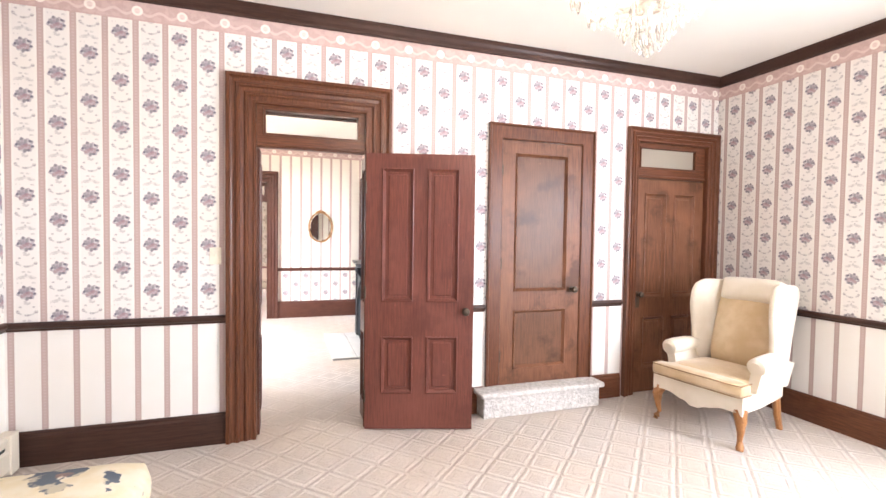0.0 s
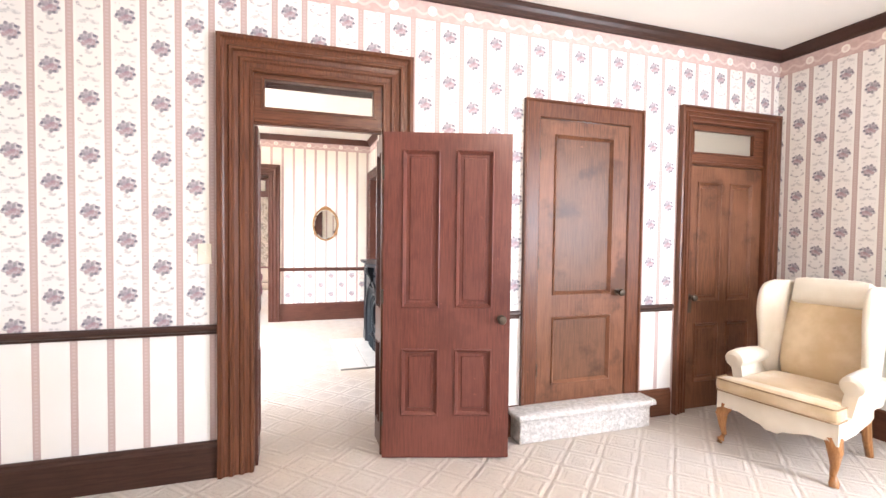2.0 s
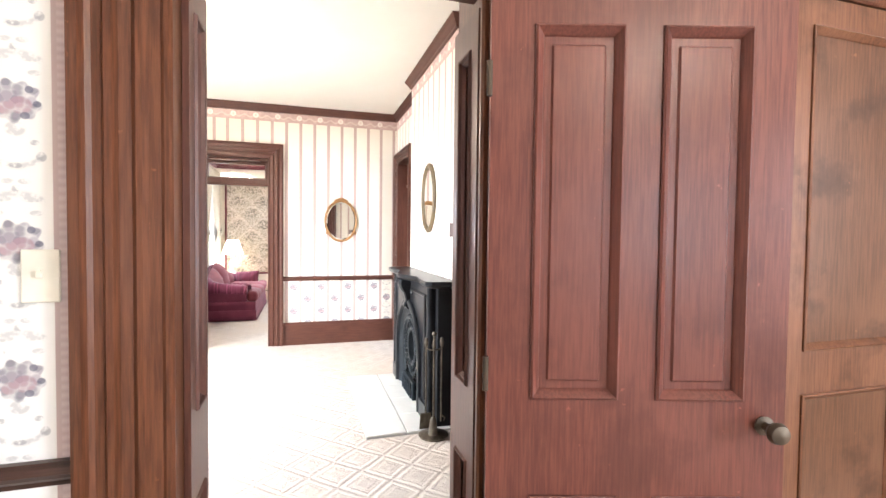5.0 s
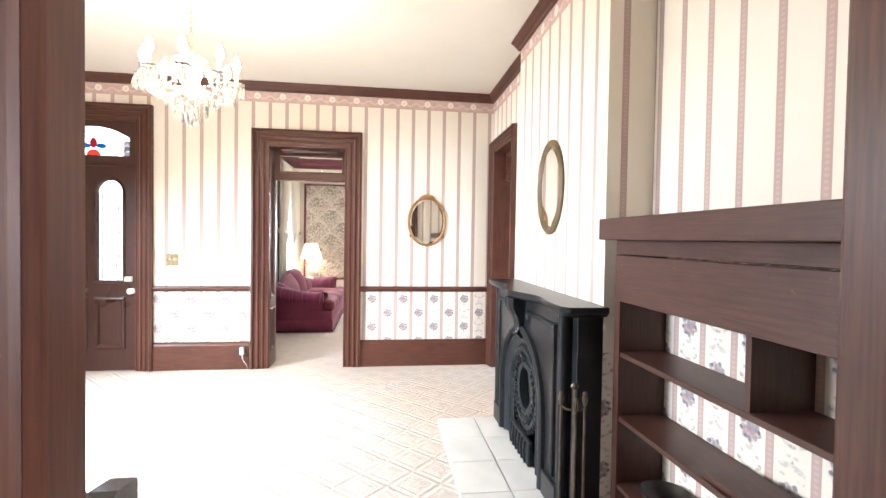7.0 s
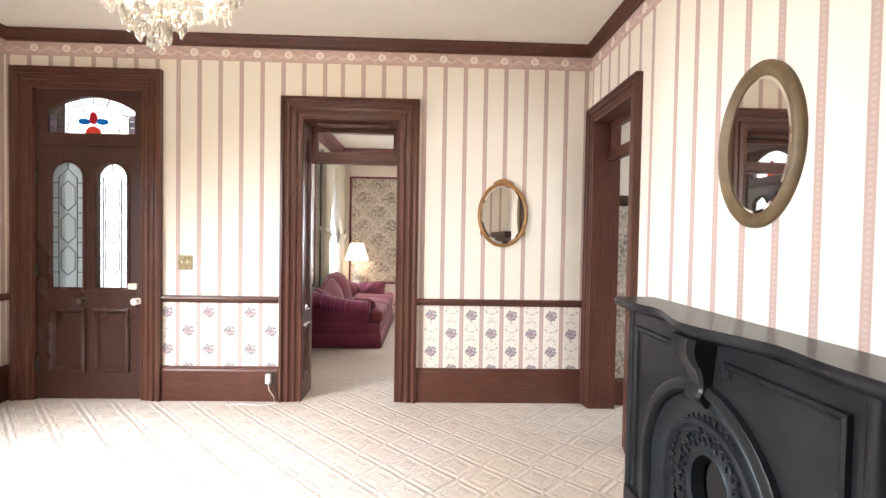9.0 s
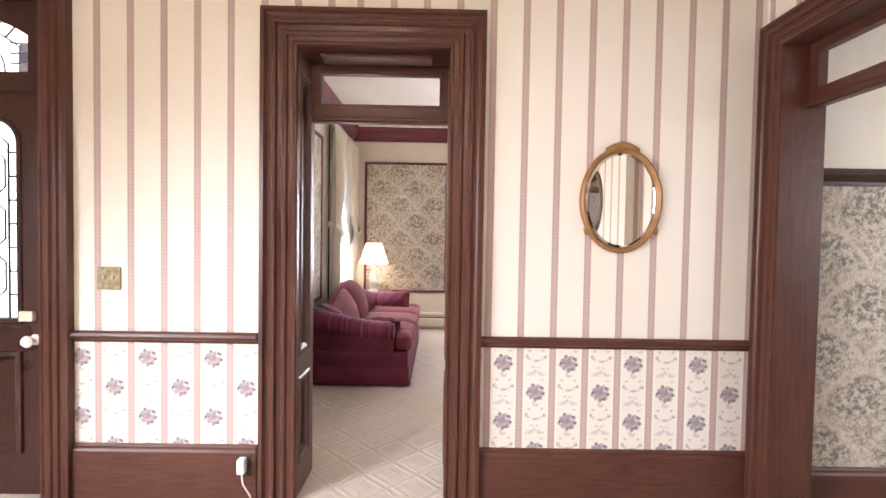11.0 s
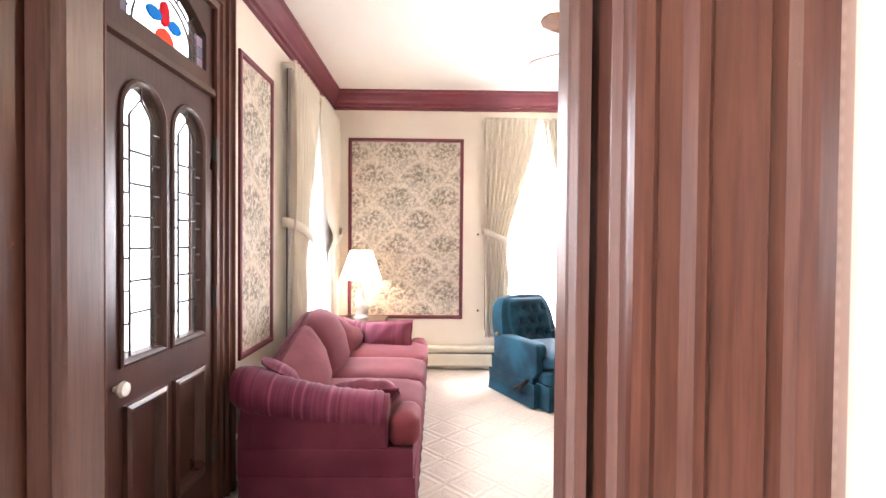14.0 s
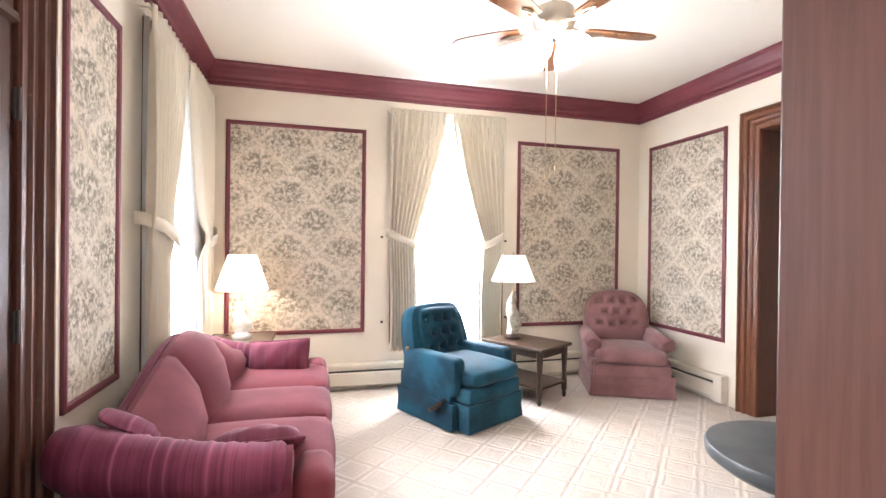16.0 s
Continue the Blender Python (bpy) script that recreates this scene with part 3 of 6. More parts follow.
tagged(done("chimney_breast", bm, [PAPER2Y, PAPER2X]), "papered chimney breast", "wall", kind="structure")
wall("wall_passage_right", 1, W1B, W2A, 4.46, 4.76, 3.06, [(5.9, 6.9, 0.8, 2.4)], [TOILEY, CREAM, CREAM], "passage wall with an added, unseen window")
wall("wall_parlour_left", 1, W2B, R3Y1, R3X0, R3X0 - 0.12, 3.06, [(*XD, 0, 2.48), WLEFT], [CREAM, CREAM, TRIM2[2]], "cream parlour wall with a door and a window")
wall("wall_parlour_end", 0, R3X0 - 0.28, R3X1 + 0.2, R3Y1, R3Y1 + 0.28, 3.06, [WEND], [CREAM, CREAM, CREAM], "cream parlour end wall with a window")
wall("wall_parlour_right", 1, W2B, R3Y1, R3X1, R3X1 + 0.2, 3.06, [(*RD, 0, 2.30)], [CREAM, CREAM, TRIM2[2]], "cream parlour wall with a doorway")
tagged(done("wall_closet", boxm(R3X1 + 0.9, R3X1 + 1.0, W2B, R3Y1, 0, 3.06), CREAM), "plain wall beyond the doorway", "wall", kind="structure")
for nm, x0, x1, y0, y1, z in (("ceiling_bedroom", -1.4, 4.8, -2.7, W1A + 0.14, TOP1), ("ceiling_hall", -3.4, 4.8, W1A + 0.141, W2A + 0.15, TOP2), ("ceiling_parlour", -1.6, 4.4, W2A + 0.151, 13.2, TOP3)):
    tagged(done(nm, boxm(x0, x1, y0, y1, z, z + 0.2), CEIL), "plain off-white plaster ceiling", "ceiling", kind="structure")
DAYGLOW = glow("bright_overcast", (0.95, 0.98, 1.0), 1.9)
bm = bmesh.new()
strip(bm, [[Vector((x, y, z)) for z in (-0.6, 7.0)] for x, y in ((-9, 3), (-9, 16), (-1.7, 16))], False, False, False)
tagged(done("backdrop", bm, DAYGLOW), "pale bright overcast distance", "backdrop", kind="structure")
tagged(done("ground", boxm(-400, 400, -400, 400, -0.9, -0.6), plain("grass_ground", (0.07, 0.10, 0.04), 0.9)), "grass outside", "ground", kind="structure")

# ---- cornices, rails, baseboards ----
CROWN = [(0, 0), (0.062, 0), (0.062, -0.012), (0.048, -0.028), (0.036, -0.050), (0.022, -0.068), (0.020, -0.082), (0, -0.086)]
BIGCROWN = [(0, 0), (0.150, 0), (0.150, -0.020), (0.132, -0.034), (0.120, -0.062), (0.090, -0.100), (0.062, -0.122), (0.055, -0.145), (0.030, -0.155), (0.030, -0.180), (0, -0.185)]
RAIL = [(0, 0), (0.018, 0), (0.030, -0.008), (0.034, -0.022), (0.026, -0.034), (0.014, -0.044), (0.010, -0.056), (0, -0.058)]


def trim(name, path, profile, z, mat, label, closed=False, group=""):
    ob = done(name, moulding(bmesh.new(), path, profile, plan3d(z), closed), mat)
    return tagged(ob, label, "moulding", kind="structure")


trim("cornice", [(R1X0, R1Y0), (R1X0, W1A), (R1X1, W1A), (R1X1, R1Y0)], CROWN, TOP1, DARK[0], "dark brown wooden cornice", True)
HALL = [(R2X0, W1B), (R2X0, W2A), (R2X1, W2A), (R2X1, BRY1), (BRX, BRY1), (BRX, BRY0), (ALX, BRY0), (ALX, W1B)]
trim("cornice", HALL, CROWN, TOP2, TRIM2[0], "brown wooden cornice", True)
trim("cornice", [(R3X0, W2B), (R3X0, R3Y1), (R3X1, R3Y1), (R3X1, W2B)], [(a * 0.78, b) for a, b in BIGCROWN], TOP3, MAROON, "deep maroon painted crown moulding", True)


def base_profile(h):
    return [(0, 0), (0.024, 0), (0.024, h - 0.035), (0.018, h - 0.022), (0.018, h - 0.010), (0.010, h), (0, h)]


for path in ([(R1X0, R1Y0), (R1X0, W1A), (0.05, W1A)], [(1.205, W1A), (1.99, W1A)], [(3.0, W1A), (3.35, W1A)], [(4.452, W1A), (R1X1, W1A), (R1X1, R1Y0)]):
    if path[0] != (4.452, W1A):
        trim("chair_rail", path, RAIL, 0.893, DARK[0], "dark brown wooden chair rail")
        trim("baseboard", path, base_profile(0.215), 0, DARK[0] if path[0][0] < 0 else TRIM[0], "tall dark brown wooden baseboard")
    else:
        trim("chair_rail", path[1:], RAIL, 0.893, DARK[1], "dark brown wooden chair rail")
        trim("baseboard", path[1:], base_profile(0.215), 0, TRIM[1], "tall brown wooden baseboard")
for path in ([(R2X0, W1B), (R2X0, W2A), (-2.94, W2A)], [(-1.765, W2A), (-0.835, W2A)], [(0.27, W2A), (R2X1, W2A), (R2X1, SD[1] + 0.125)]):
    trim("chair_rail", path, RAIL, 0.858, TRIM2[0], "brown wooden chair rail")
    trim("baseboard", path, base_profile(0.283), 0, TRIM2[0], "tall brown wooden baseboard")

CASING = [(0, 0), (0, 0.046), (0.022, 0.050), (0.030, 0.036), (0.040, 0.030), (0.058, 0.030), (0.066, 0.040), (0.080, 0.040), (0.088, 0.024), (0.112, 0.020), (0.122, 0.030), (0.134, 0.030), (0.144, 0.018), (0.168, 0.016), (0.176, 0.022), (0.186, 0.022), (0.192, 0.012), (0.192, 0)]
FLATCASE = [(0, 0), (0, 0.034), (0.014, 0.036), (0.022, 0.024), (0.120, 0.022), (0.128, 0.014), (0.128, 0)]


def scaled(profile, width):
    k0 = width / max(a for a, b in profile)
    return [(a * k0, b) for a, b in profile]


def casing(name, axis, u0, u1, top, face, out, width, profile, mat, label, bottom=0.0):
    """A moulded door surround; u0, u1 and top are the opening, out the way it stands off the wall."""
    to3d = (lambda u, z, b: Vector((u, face + out * b, z))) if axis == 0 else (lambda u, z, b: Vector((face + out * b, u, z)))
    pts = [(u0 - width, bottom), (u0 - width, top + width), (u1 + width, top + width), (u1 + width, bottom)]
    return tagged(done(name, moulding(bmesh.new(), pts, scaled(profile, width), to3d), mat), label, "door frame", kind="structure")


casing("casing_bedroom_doorway", 0, *D1, 2.355, W1A, -1, 0.194, CASING, TRIM[2], "deeply moulded brown wooden door surround")
casing("casing_closet_door", 0, *D2, 2.262, W1A, -1, 0.125, FLATCASE, TRIM[2], "plain brown wooden door surround", 0.0)
casing("casing_passage_door", 0, *D3, 2.345, W1A, -1, 0.125, CASING, TRIM[2], "moulded brown wooden door surround")
casing("casing_hall_side", 0, D1[0], D1[1] + 0.035, 2.355, W1B, 1, 0.19, CASING, TRIM2[2], "moulded brown wooden door surround")
casing("casing_front_door", 0, *FD, 2.495, W2A, -1, 0.165, CASING, TRIM2[2], "moulded dark brown front door surround")
casing("casing_parlour_doorway", 0, *D4, 2.30, W2A, -1, 0.178, CASING, TRIM2[2], "deeply moulded brown wooden door surround")
casing("casing_parlour_side", 0, D4[0] - 0.018, D4[1] + 0.030, 2.30, W2B, 1, 0.15, CASING, TRIM2[2], "moulded brown wooden door surround")
casing("casing_side_doorway", 1, *SD, 2.30, R2X1, -1, 0.125, CASING, TRIM2[2], "moulded brown wooden door surround")
casing("casing_porch_door", 1, *XD, 2.48, R3X0, 1, 0.165, CASING, TRIM2[2], "moulded dark brown door surround")
casing("casing_parlour_right", 1, *RD, 2.30, R3X1, -1, 0.165, CASING, TRIM[2], "moulded brown wooden door surround")


# ---- doors ----
def panel_door(name, m, w, h, t, panels, mat, pmat, label, knob=None, knob_mat=None, raised=True):
    """A framed door with fielded panels; local x runs along its width from the hinge, y through it."""
    root = thing(name, m, label, "door", kind="structure")
    loc = lambda u, z, y: Vector((u, y, z))
    bm = slab_with_holes(bmesh.new(), 0, w, 0, h, panels, -t / 2, t / 2, loc, (0, 0, 0))
    mould = [(0, 0), (0, 0.006), (0.006, 0.010), (0.014, 0.002), (0.022, -0.006), (0.026, -0.012), (0, -0.012)]
    part("leaf", bm, mat, root)
    for u0, u1, z0, z1 in panels:
        b2 = bmesh.new()
        for sgn in (-1, 1):
            moulding(b2, [(u0, z0), (u0, z1), (u1, z1), (u1, z0)], mould, lambda u, z, b: Vector((u, sgn * (t / 2 + b), z)), True)
        part("panel_moulding", b2, mat, root)
        b3 = boxm(u0, u1, -t * 0.16, t * 0.16, z0, z1)
        if raised:
            box(b3, u0 + 0.045, u1 - 0.045, -t * 0.30, t * 0.30, z0 + 0.045, z1 - 0.045, 0.006, 1)
        part("panel", b3, pmat, root)
    if knob:
        for sgn in (-1, 1):
            b4 = bmesh.new()
            prof = [(0.024, 0), (0.026, 0.006), (0.012, 0.010), (0.010, 0.032), (0.022, 0.040), (0.029, 0.054), (0.024, 0.068), (0.006, 0.074)]
            rings = [[Vector((knob[0] + r * math.cos(a), sgn * (t / 2 + y), knob[1] + r * math.sin(a))) for a in [2 * math.pi * i / 16 for i in range(16)]] for r, y in prof]
            part("knob", strip(b4, rings), knob_mat or OLDBRASS, root, "dull metal door knob", True)
        if name == "door_passage":
            part("lock_plate", boxm(knob[0] - 0.025, knob[0] + 0.025, -t / 2 - 0.003, t / 2 + 0.003, knob[1] - 0.13, knob[1] - 0.03, 0.002, 1), OLDBRASS, root)
    for z in (0.25, h * 0.5, h - 0.25):
        b5 = bmesh.new()
        tube(b5, [(-0.004, -t / 2 - 0.006, z - 0.045), (-0.004, -t / 2 - 0.006, z + 0.045)], 0.008, 8)
        part("hinge", b5, OLDBRASS, root)
    return root


def four_panels(w, h, st=0.105, mid=0.095, low=0.20, lock=0.83, lockh=0.20, head=0.13):
    c0, c1 = w / 2 - mid / 2, w / 2 + mid / 2
    out = []
    for a, b in ((st, c0), (c1, w - st)):
        out += [(a, b, low, lock - lockh / 2), (a, b, lock + lockh / 2, h - head)]
    return out


# open door folded back near the wall, hinged on the bedroom side
ang = -16.5
panel_door("door_bedroom", pose(1.005, 3.535, 0.012, 0, 0, ang), 0.80, 2.045, 0.040, four_panels(0.80, 2.045, 0.115, 0.10, 0.268, 0.823, 0.26, 0.107), REDDOOR, REDDOOR, "red-brown four-panel wooden door standing open", (0.742, 0.888), OLDBRASS)
panel_door("door_closet", pose(D2[0] + 0.003, W1A + 0.012, 0.205, 0, 0, 0), 0.759, 2.052, 0.040, [(0.12, 0.625, 0.135, 0.63), (0.12, 0.625, 0.79, 1.95)], OAKDOOR, SMOKED, "closed brown two-panel closet door above a step", (0.685, 0.80), OLDBRASS, False)
panel_door("door_passage", pose(D3[0] + 0.003, W1A + 0.045, 0.006, 0, 0, 0), 0.814, 2.005, 0.040, four_panels(0.814, 2.005, 0.11, 0.09, 0.22, 0.80, 0.18), OAKDOOR, OAKDOOR, "closed brown four-panel wooden door", (0.05, 0.93), OLDBRASS)


def transom(name, u0, u1, z0, z1, glass, y, t, mat, gmat, label):
    """A fixed light over a door with its sash, meeting rail and pane."""
    root = thing(name, Matrix.Identity(4), label, "transom window", kind="structure")
    bm = slab_with_holes(bmesh.new(), u0, u1, z0, z1, [glass], y - t / 2, y + t / 2, lambda u, z, q: Vector((u, q, z)), (0, 0, 0))
    moulding(bm, [(glass[0], glass[2]), (glass[0], glass[3]), (glass[1], glass[3]), (glass[1], glass[2])], [(-0.016, 0), (-0.014, 0.010), (-0.004, 0.010), (0, 0)], lambda u, z, b: Vector((u, y - t / 2 - b, z)), True)
    box(bm, u0, u1, y - t / 2 - 0.018, y - t / 2, z0 + 0.005, z0 + 0.028, 0.006, 1)
    part("sash", bm, mat, root)
    p = part("pane", boxm(glass[0], glass[1], y - 0.003, y + 0.003, glass[2], glass[3]), gmat, root)
    p.visible_shadow = False
    return root


transom("transom_bedroom_doorway", *D1, 2.062, 2.40, (0.305, 0.945, 2.165, 2.325), W1A + 0.03, 0.045, TRIM[0], GLASS, "clear glass transom light in a brown sash")
transom("transom_passage_door", *D3, 2.018, 2.345, (3.56, 4.20, 2.125, 2.295), W1A + 0.045, 0.045, TRIM[0], FROST, "frosted glass transom light in a brown sash")
transom("transom_parlour_doorway", *D4, 1.985, 2.30, (-0.585, 0.065, 2.085, 2.25), W2B - 0.05, 0.045, TRIM2[0], GLASS, "clear glass transom light in a brown sash")


def reveal(name, u, out, y0, y1, top, splits, mat, inset=(0.055, 0.055), mould=0.026):
    """A panelled door lining standing on one jamb; out is the way it faces."""
    root = thing(name, Matrix.Identity(4), "panelled brown wooden door lining", "door lining", kind="structure")
    to3d = lambda y, z, b: Vector((u + out * b, y, z))
    holes = [(y0 + inset[0], y1 - inset[1], a, b) for a, b in splits]
    part("lining", slab_with_holes(bmesh.new(), y0, y1, 0, top, holes, 0.002, 0.018, to3d, (0, 0, 0)), mat, root)
    prof = [(0, 0.006), (0, 0.018), (0.16, 0.026), (0.32, 0.024), (0.42, 0.014), (0.60, 0.016), (0.78, 0.011), (1.0, 0.006)]
    for h in holes:
        b2 = moulding(bmesh.new(), [(h[0], h[2]), (h[0], h[3]), (h[1], h[3]), (h[1], h[2])], [(a * mould, b) for a, b in prof], to3d, True)
        part("panel_moulding", b2, mat, root)
    return root


SPL = [(0.16, 0.70), (0.93, 1.96)]
reveal("lining_bedroom_doorway", D1[0], 1, W1A + 0.06, W1B - 0.002, 2.06, SPL, TRIM2[2])
reveal("lining_bedroom_doorway", D1[1] + 0.035, -1, W1A + 0.06, W1B - 0.002, 2.06, SPL, TRIM2[2])
reveal("lining_parlour_doorway", D4[0] - 0.018, 1, W2A + 0.002, W2B - 0.004, 2.298, [(0.16, 0.62), (0.72, 2.2)], LINING, (0.030, 0.078), 0.056)
reveal("lining_parlour_doorway", D4[1] + 0.022, -1, W2A + 0.002, W2B - 0.004, 2.298, [(0.16, 0.62), (0.72, 2.2)], LINING, (0.030, 0.078), 0.056)
# soffit panel over the parlour doorway
bm = boxm(D4[0] + 0.09, D4[1] - 0.09, W2A + 0.06, W2B - 0.13, 2.278, 2.298, 0.006, 1)
tagged(done("lining_soffit", bm, TRIM2[0]), "panelled brown wooden soffit", "door lining", kind="structure")


def entry_door(name, m, w, h, tz0, tz1, label, hexes=True):
    """A heavy door with two arched leaded lights over two panels, under a segmental stained-glass transom."""
    root = thing(name, m, label, "front door", kind="structure")
    t = 0.045
    loc = lambda u, z, y: Vector((u, y, z))
    aw = 0.235 if w > 0.8 else 0.225
    mg = 0.125 if w > 0.8 else 0.105
    g1, g2 = (mg, mg + aw), (w - mg - aw, w - mg)
    z0, zs, zt = 0.905, 1.905 - aw / 2, 1.905
    pan = [(0.115, w / 2 - 0.045, 0.235, 0.72), (w / 2 + 0.045, w - 0.115, 0.235, 0.72)]
    bm = slab_with_holes(bmesh.new(), 0, w, 0, h, [(*g1, z0, zt), (*g2, z0, zt), *pan], -t / 2, t / 2, loc, (0, 0, 0))
    for g in (g1, g2):
        c, r = (g[0] + g[1]) / 2, aw / 2
        for sgn in (-1, 1):
            arc = [(c + sgn * r * math.cos(a), zs + r * math.sin(a)) for a in [math.pi / 2 * i / 8 for i in range(9)]]
            prism(bm, arc + [(c + sgn * r, zt)], -t / 2, t / 2)
        ring = [(g[0], z0), (g[0], zs)] + [(c - r * math.cos(a), zs + r * math.sin(a)) for a in [math.pi * i / 14 for i in range(1, 14)]] + [(g[1], zs), (g[1], z0)]
        for sgn in (-1, 1):
            moulding(bm, ring, [(-0.030, 0), (-0.028, 0.008), (-0.018, 0.012), (-0.006, 0.006), (0, 0)], lambda u, z, b: Vector((u, sgn * (t / 2 + b), z)), True)
    part("leaf", bm, ENTRY, root)
    for p in pan:
        b2 = bmesh.new()
        for sgn in (-1, 1):
            moulding(b2, [(p[0], p[2]), (p[0], p[3]), (p[1], p[3]), (p[1], p[2])], [(-0.018, 0), (-0.016, 0.016), (0.002, 0.022), (0.018, 0.006), (0.030, -0.012), (0, -0.012)], lambda u, z, b: Vector((u, sgn * (t / 2 + b), z)), True)
        part("panel_moulding", b2, ENTRY, root)
        part("panel", boxm(p[0], p[1], -0.008, 0.008, p[2], p[3]), ENTRY, root)
    for g in (g1, g2):
        c, r = (g[0] + g[1]) / 2, aw / 2
        out = [(g[0], z0), (g[1], z0), (g[1], zs)] + [(c + r * math.cos(a), zs + r * math.sin(a)) for a in [math.pi * i / 14 for i in range(1, 14)]] + [(g[0], zs)]
        # the front door's first light has the darker view beyond put into its glass colour
        gl = part("leaded_light", prism(bmesh.new(), out, -0.015, -0.010), DIMVIEW if hexes and g is g1 else GLASS, root, "arched leaded light, greyed for the dim view beyond" if hexes and g is g1 else "arched leaded glass light")
        gl.visible_shadow = False
        b3 = bmesh.new()

        def bar(*p):
            tube(b3, [(u, -0.013, z) for u, z in p], 0.0048, 6)

        bar((g[0] + 0.045, z0), (g[0] + 0.045, zs), (c, zs + 0.07), (g[1] - 0.045, zs), (g[1] - 0.045, z0))
        for zz in [z0 + 0.12 * i for i in range(1, 8)]:
            bar((g[0], zz), (g[0] + 0.045, zz))
            bar((g[1], zz), (g[1] - 0.045, zz))
        for zz in (1.12, 1.38, 1.64) if hexes else ():
            bar((c, zz - 0.12), (c - 0.055, zz - 0.07), (c - 0.055, zz + 0.07), (c, zz + 0.12), (c + 0.055, zz + 0.07), (c + 0.055, zz - 0.07), (c, zz - 0.12))
        for zz in () if hexes else (1.06, 1.18, 1.30, 1.42, 1.54, 1.66):
            bar((g[0] + 0.045, zz), (g[1] - 0.045, zz))
        bar((c, zs + 0.07), (c, zt))
        part("lead_lines", b3, LEAD, gl)
    # transom head board with a segmental light
    gz0, gz1, gu0, gu1 = tz0, tz1, 0.09, w - 0.06
    c, half, rise = (gu0 + gu1) / 2, (gu1 - gu0) / 2, 0.11
    arch = [(c + half * s, gz1 - rise * s * s) for s in [1 - i / 8 for i in range(17)]]
    b4 = slab_with_holes(bmesh.new(), -0.0, w, h - 0.002, gz1 + 0.062, [(gu0, gu1, gz0, gz1)], -t / 2, t / 2, loc, (0, 0, 0))
    for i in range(16):
        (ua, za), (ub, zb) = arch[i], arch[i + 1]
        prism(b4, [(ua, za), (ub, zb), (ub, gz1), (ua, gz1)] if abs(za - gz1) > 1e-6 and abs(zb - gz1) > 1e-6 else ([(ua, za), (ub, zb), (ua, gz1)] if abs(zb - gz1) < 1e-6 else [(ua, za), (ub, zb), (ub, gz1)]), -t / 2, t / 2)
    for sgn in (-1, 1):
        moulding(b4, [(0, h + 0.03), (w, h + 0.03)], [(-0.02, 0), (-0.018, 0.014), (0.010, 0.018), (0.02, 0)], lambda u, z, b: Vector((u, sgn * (t / 2 + b), z)))
    tr = part("transom_board", b4, ENTRY, root)
    gl = part("stained_light", prism(bmesh.new(), [(gu0, gz0), (gu1, gz0)] + arch, -0.003, 0.003), GLASS, tr, "clear leaded glass with stained flower")
    gl.visible_shadow = False
    b5 = bmesh.new()

    def bar2(*p):
        tube(b5, [(u, 0, z) for u, z in p], 0.0042, 6)

    inner = [(c + (half - 0.06) * s, gz1 - 0.05 - rise * s * s) for s in [1 - i / 8 for i in range(17)]]
    bar2((inner[0][0], gz0), *inner, (inner[-1][0], gz0))
    for i in (2, 5, 8, 11, 14):
        bar2(arch[i], inner[i])
    dome = [(c + 0.21 * math.cos(a), gz0 + 0.20 * math.sin(a)) for a in [math.pi * i / 14 for i in range(15)]]
    bar2(*dome)
    for zz in (0.05, 0.10, 0.15):
        for sgn in (-1, 1):
            bar2((c + sgn * (half - 0.06), gz0 + zz), (c + sgn * 0.23, gz0 + zz))
    part("lead_lines", b5, LEAD, tr)

    def petal(pts, mat, nm):
        q = part(nm, prism(bmesh.new(), pts, -0.006, 0.006), mat, tr)
        q.visible_shadow = False

    for sgn in (-1, 1):
        for k3, zz in enumerate((0.004, 0.054, 0.104)):
            u0, u1 = c + sgn * (half - 0.004), c + sgn * (half - 0.056)
            hi = min(zz + 0.046, 0.165)
            petal([(u0, gz0 + zz), (u1, gz0 + zz), (u1, gz0 + hi), (u0, gz0 + hi)], SMOKEGLASS if (k3 + (sgn > 0)) % 2 == 0 else MAUVEGLASS, "border_pane")
    petal([(c + 0.030 * math.sin(a), gz0 + 0.125 + 0.052 * math.cos(a)) for a in [2 * math.pi * i / 12 for i in range(12)]], REDGLASS, "red_petal")
    petal([(c + 0.062 * math.cos(a), gz0 + 0.062 * math.sin(a)) for a in [math.pi * i / 12 for i in range(13)]], ORANGEGLASS, "red_base")
    for sgn in (-1, 1):
        petal([(c + sgn * (0.072 + 0.046 * math.cos(a)), gz0 + 0.098 + 0.026 * math.sin(a)) for a in [2 * math.pi * i / 12 for i in range(12)]], BLUEGLASS, "blue_leaf")
    return root


# grey tint standing in for the dimmer outdoors behind one front door light
DIMVIEW = sheer_mat("dim_view_glass", (0.34, 0.39, 0.40), 0.26)
SMOKEGLASS = sheer_mat("smoke_glass", (0.20, 0.18, 0.22), 0.14)
MAUVEGLASS = sheer_mat("mauve_glass", (0.32, 0.24, 0.30), 0.22)
REDGLASS = sheer_mat("red_glass", (0.55, 0.02, 0.03), 0.06)
ORANGEGLASS = sheer_mat("scarlet_glass", (0.85, 0.10, 0.05), 0.06)
BLUEGLASS = sheer_mat("blue_glass", (0.01, 0.22, 0.55), 0.06)
fd = entry_door("door_front", pose(FD[0] + 0.003, W2A + 0.03, 0.006), FD[1] - FD[0] - 0.006, 2.025, 2.145, 2.435, "dark brown front door with two arched leaded lights")
xd = entry_door("door_porch", pose(R3X0 - 0.022, XD[0] + 0.003, 0.006, 0, 0, 90), XD[1] - XD[0] - 0.006, 2.025, 2.145, 2.425, "dark brown porch door with two arched leaded lights", False)
